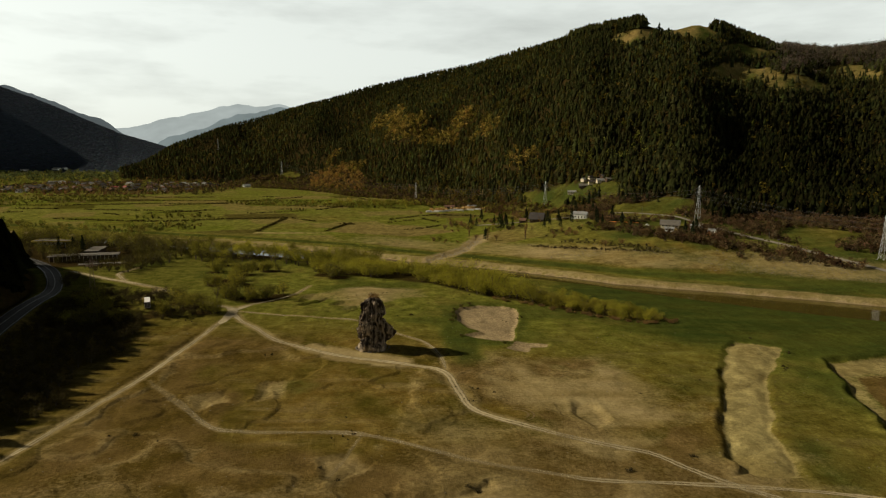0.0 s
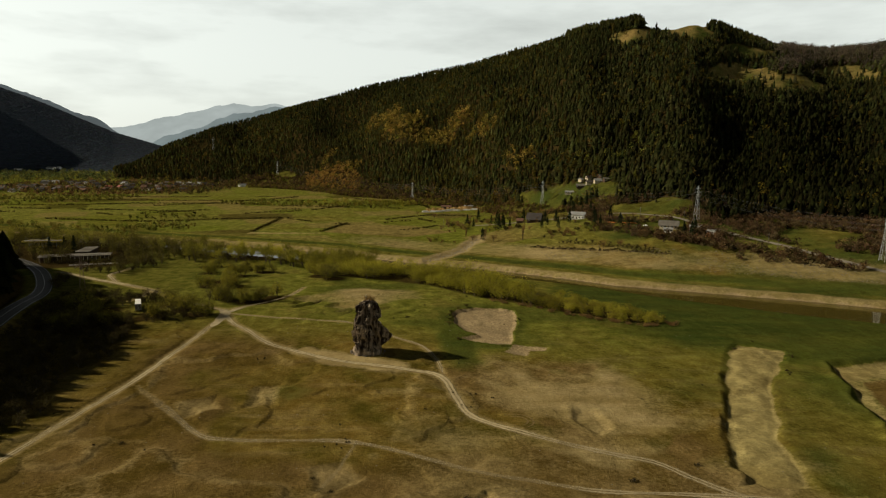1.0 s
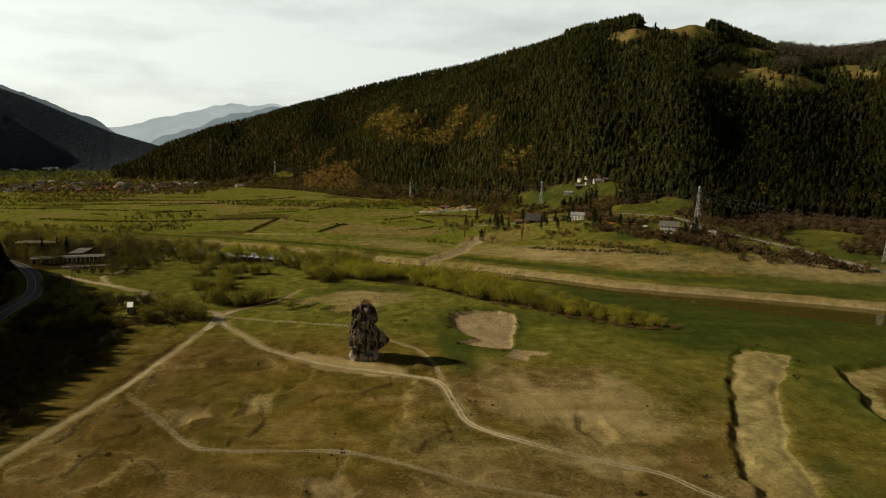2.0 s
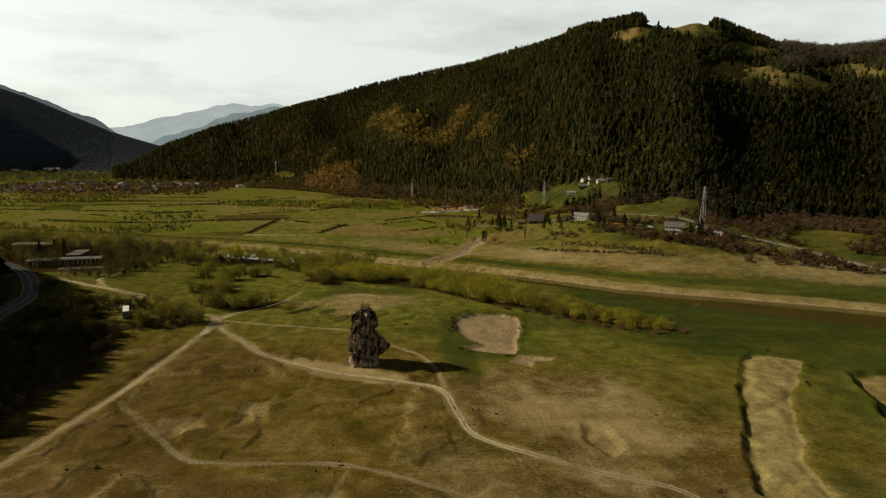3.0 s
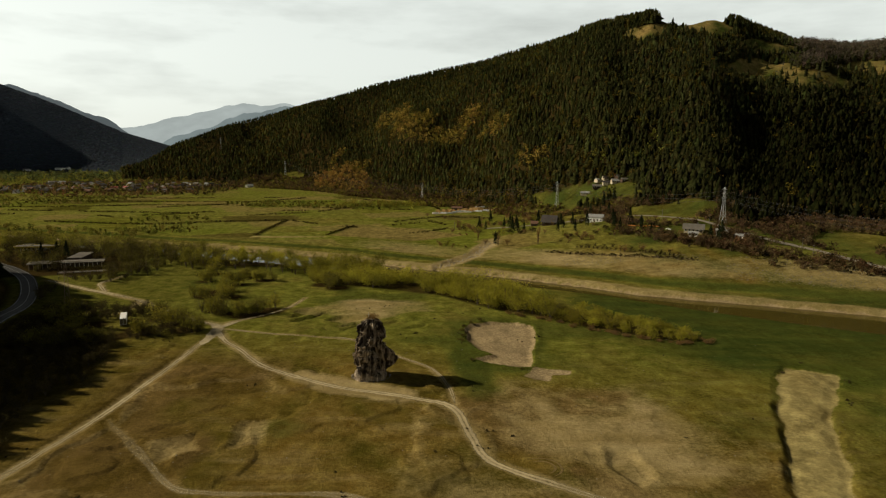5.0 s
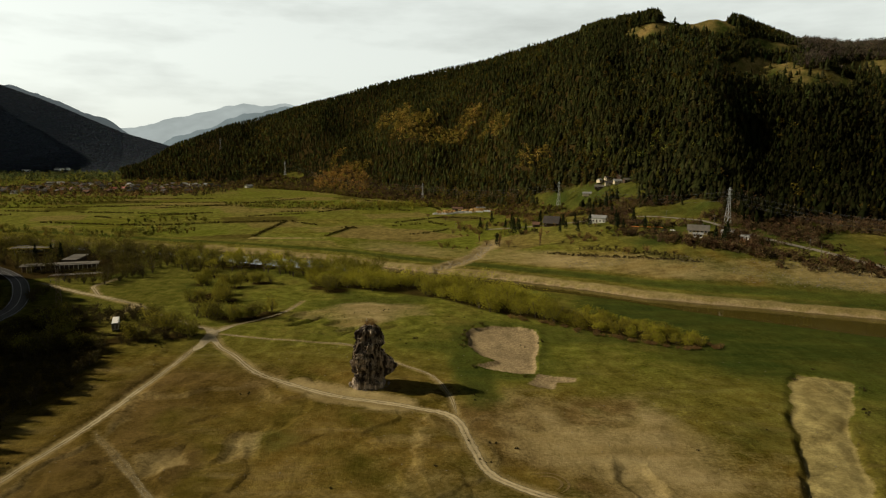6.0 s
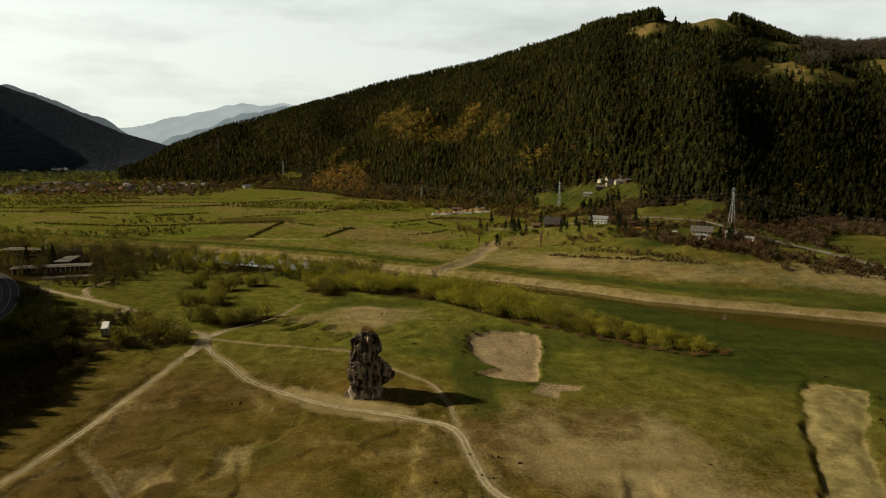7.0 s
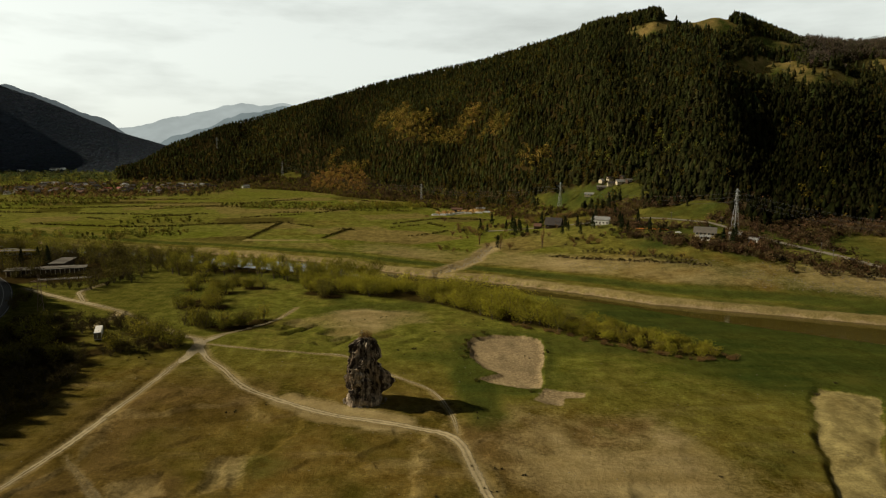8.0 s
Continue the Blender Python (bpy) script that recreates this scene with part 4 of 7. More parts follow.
def build_hill_forest():
    rng = np.random.default_rng(11)
    xy = scatter(-800, 1750, 180, 2000, 4.7, rng)
    b, r = polar(xy[:, 0], xy[:, 1])
    u = hill_u(xy[:, 0], xy[:, 1])
    edge = 0.03 - 0.065 * smooth(25, 28, b) + 0.05 * fbm(xy[:, 0], xy[:, 1], 120, 3, 70) + foot_open(b)
    keep = (u > edge) & (u < 1.02) & (b > -24) & (b < 42)
    # thinner with range
    keep &= rng.uniform(0, 1, len(xy)) < np.clip(1500 / np.maximum(r, 1), 0.55, 1) * np.interp(b, [4, 15], [1, 0.85])
    xy, b, r, u = xy[keep], b[keep], r[keep], u[keep]
    ok = ~in_clearing(xy[:, 0], xy[:, 1]) | ((rng.uniform(0, 1, len(xy)) < 0.05) & (b > 17))
    ok &= ~((b > 20.3) & (b < 25.2) & (u > np.where(b > 22.3, 0.88, 0.93)) & (rng.uniform(0, 1, len(xy)) < 0.94))          # bald summit
    xy, b, r, u = xy[ok], b[ok], r[ok], u[ok]
    x, y = xy.T
    tz = (ground_z(x, y) - 78) / r
    n1, n2 = fbm(x, y, 90, 3, 80), fbm(x, y, 300, 2, 90)
    # russet larch and bare beech among the spruces
    rust = smooth(1.3, 0.5, np.hypot((b - 2.5) / 6.0, (tz - 0.048) / 0.032)) * 0.75 + smooth(1.2, 0.4, np.hypot((b + 5.2) / 2.0, (tz + 0.02) / 0.03)) * 0.9
    rust = rust * (0.12 + 1.25 * smooth(-0.05, 0.12, fbm(x, y, 48, 3, 82)))
    rust = np.maximum(rust, smooth(0.10, 0.02, u) * 0.6 * smooth(24, 15, b))
    rust = np.maximum(rust, smooth(29.3, 31.5, b) * smooth(0.118, 0.13, tz) * 0.75)
    rust = np.maximum(rust, smooth(1.2, 0.6, np.hypot((b - 10.5) / 2.0, (tz + 0.005) / 0.02)) * 0.5)
    fresh = smooth(1.2, 0.5, np.hypot((b - 17.2) / 2.4, (tz - 0.004) / 0.018)) + smooth(1.2, 0.5, np.hypot((b - 22) / 2.6, (tz - 0.02) / 0.02))
    rust = np.maximum(rust, 0.29 * np.clip(fresh, 0, 1))
    is_leafy = rng.uniform(0, 1, len(x)) < np.clip((0.62 * rust + 0.09 + 0.06 * smooth(-2, 6, b) + 0.25 * n1) * (1 - 0.7 * smooth(14, 27, b) * (tz < 0.1)), 0, 1)
    h = rng.uniform(5.5, 12.5, len(x)) * (1 + 0.3 * n1) * np.interp(b, [-15, 4, 14, 30], [0.9, 1.0, 1.25, 1.35])
    h = np.where((u > 0.93) & (b > 14) & (b < 20.4), rng.uniform(19, 23, len(x)), h)
    h = np.where((u > 0.92) & (b > 25.4) & (b < 31), rng.uniform(0.9, 1.15, len(x)) * np.interp(b, [25, 31], [18, 12]), h)
    h = np.where((b > 29.5) & (u > 0.8), rng.uniform(6, 15, len(x)), h)
    c = ~is_leafy
    tint = palette(len(x), rng, (0.052, 0.055, 0.0165), 0.32)
    flank_shade = smooth(7, 25, b + 9 * n2 + 4 * n1)[:, None]           # eastern flank tinted darker, standing in for the shade on it
    tint = tint * (1 - flank_shade) + palette(len(x), rng, (0.036, 0.038, 0.0125), 0.32) * flank_shade
    tint *= (1 + 0.5 * n1 + 0.35 * n2)[:, None]
    # shade of the lower eastern slope is put into the tint too
    tint *= (1 - 0.52 * smooth(22, 29, b + 4 * n1) * smooth(0.11, 0.05, tz))[:, None]
    light = rng.uniform(0, 1, len(x)) < (0.14 + 0.2 * n1) * (1 - 0.75 * flank_shade[:, 0])
    tint[light] = palette(int(light.sum()), rng, (0.045, 0.041, 0.008), 0.25)
    conifers("hill_forest", xy[c], h[c], tint[c], rng, "close-set dark green spruce forest covering the hill, eastern shade tinted in", tiers=3, sides=8, slim=0.27)
    l = is_leafy
    tint = palette(len(x), rng, (0.26, 0.185, 0.040), 0.5)
    green = rng.uniform(0, 1, len(x)) < np.where(rust > 0.3, 0.4, 0.8)
    tint[green] = palette(int(green.sum()), rng, (0.085, 0.066, 0.011), 0.35) * np.where(rust[green] > 0.3, 1.9, 1)[:, None]
    lone = ~green & (rust < 0.3)
    tint[lone] = palette(int(lone.sum()), rng, (0.10, 0.078, 0.02), 0.3)
    young = (fresh > 0.25) & (rng.uniform(0, 1, len(x)) < 0.7)
    tint[young] = palette(int(young.sum()), rng, (0.15, 0.145, 0.026), 0.3)
    grey = (b > 29) & (tz > 0.11)
    tint[grey] = palette(int(grey.sum()), rng, (0.105, 0.085, 0.058), 0.25)
    low = u < 0.09
    tint[low & ~green] = palette(int((low & ~green).sum()), rng, (0.12, 0.085, 0.04), 0.25)
    clumps("broadleaf_wood", xy[l], np.where(rust[l] > 0.3, 1.35, 0.9) * h[l], tint[l], rng, "russet and bare broad-leaved trees among spruces", leaves=34, leaf=1.8, wide=0.46, category="forest")


build_hill_forest()


def build_side_forests():
    rng = np.random.default_rng(12)
    xy = scatter(-460, -130, -330, 330, 5.2, rng)
    d = left_d(*xy.T)
    keep = (d > 4) & (d < 190) & (xy[:, 1] > -140)
    xy = xy[keep]
    n = len(xy)
    conifers("roadside_forest", xy, rng.uniform(14, 23, n), palette(n, rng, (0.016, 0.017, 0.006), 0.25), rng, "dark spruce wood on the steep slope over the road", tiers=5, sides=7)
    # far wooded hill, its spruces tinted blue for the haze of distance
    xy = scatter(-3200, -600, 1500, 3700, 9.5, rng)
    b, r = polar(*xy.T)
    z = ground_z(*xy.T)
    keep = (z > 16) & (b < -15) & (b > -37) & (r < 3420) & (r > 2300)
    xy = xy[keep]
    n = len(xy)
    conifers("far_forest", xy, rng.uniform(5, 8, n), palette(n, rng, (0.060, 0.072, 0.090), 0.06), rng, "distant spruce forest, blue haze tinted in, closing the valley", tiers=1, sides=7, slim=0.95)


build_side_forests()


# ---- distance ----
# ridges are no lamps: the air's haze is put into an even emission colour
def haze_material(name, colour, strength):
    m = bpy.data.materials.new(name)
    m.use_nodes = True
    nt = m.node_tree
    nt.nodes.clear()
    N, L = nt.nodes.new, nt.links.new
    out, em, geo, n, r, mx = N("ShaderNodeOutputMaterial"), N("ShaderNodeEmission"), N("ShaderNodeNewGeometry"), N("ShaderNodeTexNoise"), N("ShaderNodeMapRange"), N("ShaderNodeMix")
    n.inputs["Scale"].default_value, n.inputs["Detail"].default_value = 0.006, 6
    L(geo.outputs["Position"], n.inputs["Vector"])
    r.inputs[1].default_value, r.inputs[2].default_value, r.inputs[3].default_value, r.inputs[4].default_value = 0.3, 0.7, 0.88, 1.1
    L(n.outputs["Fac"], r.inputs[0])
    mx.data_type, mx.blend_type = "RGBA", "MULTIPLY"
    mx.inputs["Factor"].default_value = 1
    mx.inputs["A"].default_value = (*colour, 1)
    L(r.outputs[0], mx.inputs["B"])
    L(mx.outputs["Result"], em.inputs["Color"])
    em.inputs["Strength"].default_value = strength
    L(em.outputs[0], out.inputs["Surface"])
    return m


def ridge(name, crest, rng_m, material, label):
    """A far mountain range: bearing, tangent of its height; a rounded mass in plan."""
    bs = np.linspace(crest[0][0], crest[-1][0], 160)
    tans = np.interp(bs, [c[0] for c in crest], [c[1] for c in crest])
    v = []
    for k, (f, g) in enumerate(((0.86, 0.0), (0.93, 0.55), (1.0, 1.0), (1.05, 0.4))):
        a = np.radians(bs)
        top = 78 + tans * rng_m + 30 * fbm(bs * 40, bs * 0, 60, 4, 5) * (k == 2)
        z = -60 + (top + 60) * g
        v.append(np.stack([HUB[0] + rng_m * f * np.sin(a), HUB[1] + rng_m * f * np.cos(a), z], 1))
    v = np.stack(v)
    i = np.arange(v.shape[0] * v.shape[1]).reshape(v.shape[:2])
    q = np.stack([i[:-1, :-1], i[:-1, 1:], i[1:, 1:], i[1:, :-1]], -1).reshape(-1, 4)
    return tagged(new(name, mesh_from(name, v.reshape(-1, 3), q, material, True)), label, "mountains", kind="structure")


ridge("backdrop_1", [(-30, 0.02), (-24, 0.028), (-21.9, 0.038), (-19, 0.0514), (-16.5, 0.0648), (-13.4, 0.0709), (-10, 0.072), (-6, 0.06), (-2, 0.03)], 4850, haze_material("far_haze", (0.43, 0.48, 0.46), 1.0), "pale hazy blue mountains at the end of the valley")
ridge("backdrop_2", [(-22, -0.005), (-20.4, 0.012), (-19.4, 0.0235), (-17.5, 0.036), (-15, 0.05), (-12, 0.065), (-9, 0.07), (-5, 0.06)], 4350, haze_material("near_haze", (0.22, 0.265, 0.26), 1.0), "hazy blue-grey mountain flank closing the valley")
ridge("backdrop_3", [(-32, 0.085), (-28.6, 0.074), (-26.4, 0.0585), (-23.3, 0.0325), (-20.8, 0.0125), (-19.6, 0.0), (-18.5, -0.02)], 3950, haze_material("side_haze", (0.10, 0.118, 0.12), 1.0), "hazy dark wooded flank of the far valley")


# ---- shape helpers ----
def box(bm, x, y, z, w, d, h, yaw=0.0, taper=0.0):
    """A box with its base centre at x, y, z."""
    r = bmesh.ops.create_cube(bm, size=1)["verts"]
    for v in r:
        k = 1 - taper * (v.co.z + 0.5)
        v.co = Vector((v.co.x * w * k, v.co.y * d * k, (v.co.z + 0.5) * h))
    bmesh.ops.transform(bm, matrix=Matrix.Translation((x, y, z)) @ Matrix.Rotation(yaw, 4, "Z"), verts=r)
    return r


def beam(bm, a, b, t):
    """A square bar from a to b."""
    a, b = Vector(a), Vector(b)
    r = bmesh.ops.create_cube(bm, size=1)["verts"]
    q = (b - a).to_track_quat("Z", "Y").to_matrix().to_4x4()
    m = Matrix.Translation((a + b) / 2) @ q @ Matrix.Diagonal((t, t, (b - a).length, 1))
    bmesh.ops.transform(bm, matrix=m, verts=r)


def tube(bm, pts, radii, sides=6):
    """A tapered limb through points."""
    rings = []
    for k, (p, r) in enumerate(zip(pts, radii)):
        p = Vector(p)
        t = (Vector(pts[min(k + 1, len(pts) - 1)]) - Vector(pts[max(k - 1, 0)])).normalized()
        s = t.orthogonal().normalized()
        o = t.cross(s)
        rings.append([bm.verts.new(p + (s * math.cos(a) + o * math.sin(a)) * r) for a in np.linspace(0, 2 * math.pi, sides, endpoint=False)])
    for u, w in zip(rings, rings[1:]):
        for i in range(sides):
            bm.faces.new((u[i], u[(i + 1) % sides], w[(i + 1) % sides], w[i]))
    bm.faces.new(rings[-1])
    bm.faces.new(rings[0][::-1])


def thing(name, label, category, group="", m=None):
    ob = tagged(new(name), label, category, group)
    ob.empty_display_size = 0.3
    if m is not None:
        ob.matrix_world = m
    return ob


def spot(x, y, yaw=0.0, lift=0.0, scale=1.0):
    return Matrix.Translation((x, y, gz(x, y) + lift)) @ Matrix.Rotation(yaw, 4, "Z") @ Matrix.Diagonal((scale, scale, scale, 1))


def leaves_mesh(name, centres, size, rng, material, up=0.0):
    m = len(centres)
    e1 = rng.normal(size=(m, 3))
    e1[:, 2] += up
    e1 /= np.linalg.norm(e1, axis=1)[:, None]
    e2 = np.cross(e1, rng.normal(size=(m, 3)))
    e2 /= np.linalg.norm(e2, axis=1)[:, None] + 1e-9
    s = (size * rng.uniform(0.6, 1.3, m))[:, None]
    v = np.stack([centres - e1 * s * 0.5, centres + e2 * s * 0.28, centres + e1 * s * 0.55, centres - e2 * s * 0.28], 1).reshape(-1, 3)
    k = np.arange(m)[:, None] * 4
    t = np.concatenate([k + np.array([0, 1, 2]), k + np.array([0, 2, 3])])
    return tri_mesh(name, v, t, material)


# ---- willows and shrubs, each a thing ----
M_WILLOW = mat("willow_leaves", (0.35, 0.32, 0.036), 0.75, vary=0.2, size=2, bump=0, per_object=0.25, island=0.15, thin=0.55)
M_SCRUB = mat("scrub_twigs", (0.22, 0.135, 0.05), 0.9, vary=0.3, size=2, bump=0, per_object=0.25, island=0.3, thin=0.4)
M_DULL = mat("dull_leaves", (0.20, 0.185, 0.026), 0.8, vary=0.25, size=2, bump=0, per_object=0.3, island=0.3, thin=0.5)


M_OLIVE = mat("olive_leaves", (0.26, 0.225, 0.03), 0.8, vary=0.25, size=2, bump=0, per_object=0.3, island=0.3, thin=0.5)
M_DARKOLIVE = mat("dark_olive_leaves", (0.105, 0.092, 0.02), 0.85, vary=0.3, size=2, bump=0, per_object=0.3, island=0.25, thin=0.4)
# dark twigs; for the thicket the hill's shade is put into this colour
M_SHADEWOOD = mat("dark_shade_twigs", (0.06, 0.048, 0.018), 0.9, vary=0.3, size=2, bump=0, per_object=0.3, island=0.3, thin=0.3)


def willow(name, label, category, group, seed, height, wide, count, leaf, material, stems=5, low=0.18):
    rng = np.random.default_rng(seed)
    ob = thing(name, label, category, group)
    bm = bmesh.new()
    tips = []
    for k in range(stems):
        a, lean = rng.uniform(0, 6.28), rng.uniform(0.12, 0.55) * wide
        top = height * rng.uniform(0.55, 0.92)
        pts = [(math.cos(a) * lean * q ** 1.4, math.sin(a) * lean * q ** 1.4, top * q - 0.2 * (q == 0)) for q in (0, 0.25, 0.55, 0.85, 1)]
        tube(bm, pts, [0.14 * height / 8, 0.11 * height / 8, 0.08 * height / 8, 0.04, 0.02], 4)
        tips.append((pts, a))
        for j in range(3):
            i = int(rng.integers(1, 4))
            b = a + rng.uniform(-1.6, 1.6)
            p = Vector(pts[i])
            e = p + Vector((math.cos(b) * wide * 0.28, math.sin(b) * wide * 0.28, height * rng.uniform(0.08, 0.2)))
            if j == 0:
                tube(bm, [p, e], [0.05, 0.015], 3)
            tips.append(([p, p, (p + e) / 2, e, e], b))
    part("trunk", bm, M_BARK, ob)
    c = []
    while len(c) < count:
        pts, a = tips[int(rng.integers(len(tips)))]
        q = rng.uniform(0.25, 1.0)
        i = min(int(q * 4), 3)
        p = np.array(pts[i]) * (1 - (q * 4 - i)) + np.array(pts[i + 1]) * (q * 4 - i)
        p = p + rng.normal(0, 1, 3) * np.array([0.15 * wide, 0.15 * wide, 0.085 * height])
        if low * height < p[2] < 1.06 * height:
            c.append(p)
    crown = new("crown", leaves_mesh("crown", np.array(c), leaf, rng, material, 0.5))
    crown.parent = ob
    return ob


def spread(proto, spots_xy, rng, lo, hi, lift=-0.1, grow=None):
    """Stands the first on the first spot and copies on the others."""
    for k, (x, y) in enumerate(spots_xy):
        p = proto[int(rng.integers(len(proto)))] if k >= len(proto) else proto[k]
        s = rng.uniform(lo, hi) * (grow(x) if grow else 1)
        m = spot(x, y, rng.uniform(0, 6.28), lift, s)
        if k < len(proto):
            p.matrix_world = m
        else:
            q = copy_thing(p, Matrix.Identity(4))
            q.matrix_basis = m


def poisson(cands, gap, limit):
    kept = []
    for p in cands:
        if all((p[0] - q[0]) ** 2 + (p[1] - q[1]) ** 2 > gap * gap for q in kept):
            kept.append((float(p[0]), float(p[1])))
            if len(kept) >= limit:
                break
    return kept


def build_willows():
    rng = np.random.default_rng(21)
    w = [willow("willow_tree", "fresh yellow-green willow in the riverside thicket", "tree", "willows along the river", 30 + k, 8.0, 6.6 + 0.4 * k, 620, 0.52, M_WILLOW if k < 4 else M_DULL) for k in range(5)]
    c = rng.uniform((-45, 45), (150, 225), (6000, 2))
    c = c[(inside(c[:, 0], c[:, 1], BAND) > 0) & (fbm(c[:, 0], c[:, 1], 17, 2, 48) > -0.3)]
    xy = poisson(c, 4.0, 330)
    tall = [p for p in xy if p[0] < 90]
    low = [p for p in xy if p[0] >= 90]
    spread(w, tall, rng, 0.55, 1.25, grow=lambda x: float(np.interp(x, [-40, 30, 60, 90], [1.0, 1.25, 1.5, 1.2])))
    b = [willow("willow_shrub", "low yellow-brown willow shrub at the thicket's end", "shrub", "willow shrubs on the flat", 40 + k, 4.4, 5.0, 460, 0.5, (M_OLIVE, M_WILLOW, M_OLIVE)[k], 7, 0.06) for k in range(3)]
    spread(b, low, rng, 0.8, 1.4)
    e = [willow("twig_shrub", "low brown leafless shrub along the thicket's edge", "shrub", "brown shrubs at the thicket's edge", 45 + k, 2.0, 3.4, 260, 0.36, M_SCRUB, 7, 0.02) for k in range(2)]
    p = spline([(70, 99), (84, 88), (97, 76), (112, 62), (126, 50), (142, 45), (149, 47)], 2.6)
    spread(e, [(float(q[0] + rng.normal(0, 1.5)), float(q[1] + rng.normal(0, 1.5))) for q in p] + [(148.0, 52.0), (151.0, 49.0), (146.0, 60.0)], rng, 0.6, 1.2)
    # gallery wood on the river's near side
    g = [willow("riverside_tree", "slender green tree on the river bank", "tree", "trees on the river bank", 50 + k, 10.5, 6.4, 680, 0.66, M_WILLOW if k < 2 else M_DULL, 4, 0.34) for k in range(4)]
    c = rng.uniform((-330, 195), (10, 400), (6000, 2))
    d, s = near_line(c[:, 0], c[:, 1], NEAR_SHORE)
    nn = fbm(c[:, 0], c[:, 1], 45, 2, 44)
    c = c[(s < 0) & (d > 1) & (d < 32 + 30 * nn) & (c[:, 0] < 0)]
    xy = poisson(c, 5.8, 215)
    spread(g, [p for p in xy if p[0] > -120 + 25 * math.sin(p[1])], rng, 0.8, 1.35)
    g = [willow("riverside_tree", "dull olive tree on the shaded river bank", "tree", "trees on the river bank", 55 + k, 11, 6.0, 700, 0.55, (M_DARKOLIVE, M_DULL)[k], 5, 0.08) for k in range(2)]
    spread(g, [p for p in xy if p[0] <= -120 + 25 * math.sin(p[1])], rng, 0.8, 1.35)
    # scattered thickets round the track junction
    t = [willow("dull_shrub", "olive-green shrub on rough grass", "shrub", "shrubs by the track junction", 60 + k, 6.0, 5.4, 520, 0.45, (M_OLIVE, M_DARKOLIVE, M_DULL)[k], 6, 0.03) for k in range(3)]
    xy = []
    for x, y in SHRUBS:
        xy += [(x + rng.normal(0, 3.5), y + rng.normal(0, 2.5)) for _ in range(5)]
    xy = [p for p in xy if math.hypot(p[0] + 112, p[1] - 70) > 17 and min(near_line(np.array([p[0]]), np.array([p[1]]), q)[0][0] - 0.5 * w for q, w in TRACKS.values()) > 3.2]
    spread(t, xy, rng, 0.75, 1.6)
    # dark thicket between the road and the pasture
    k = [willow("shade_tree", "thicket tree with the hill's shade put into its leaf colour", "tree", "trees of the shaded thicket", 65 + j, 7.5, 6.5, 420, 0.7, M_SHADEWOOD, 5, 0.04) for j in range(2)]
    c = rng.uniform((-160, -70), (-84, 108), (5000, 2))
    c = c[(left_d(*c.T) < -14) & (c[:, 0] < -97 - 0.06 * c[:, 1] + 9 * fbm(c[:, 0], c[:, 1], 30, 2, 46)) & (near_line(*c.T, HIGHWAY)[0] > 8) & (near_line(*c.T, TRACKS["a"][0])[0] > 7)]
    c = c[np.hypot(c[:, 0] + 113, c[:, 1] - 71) > 18]
    c = np.concatenate([c, [(-108 + 34 * q + rng.normal(0, 2.2), 47 + 19 * q + rng.normal(0, 3.2)) for q in rng.uniform(0, 1, 160)]])
    spread(k, poisson(rng.permutation(c), 4.2, 250), rng, 0.4, 0.85)
    spread([copy_thing(k[0], Matrix.Identity(4))], [(-189, 150), (-186, 143), (-182, 136), (-191, 157), (-183, 148), (-178, 129), (-186, 156)], rng, 0.6, 0.9)
    lone = willow("willow_tree", "round yellow-green willow standing alone on grass", "tree", "", 71, 7.6, 5.2, 560, 0.5, M_WILLOW, 4, 0.3)
    lone.matrix_world = spot(-8, 170)


build_willows()


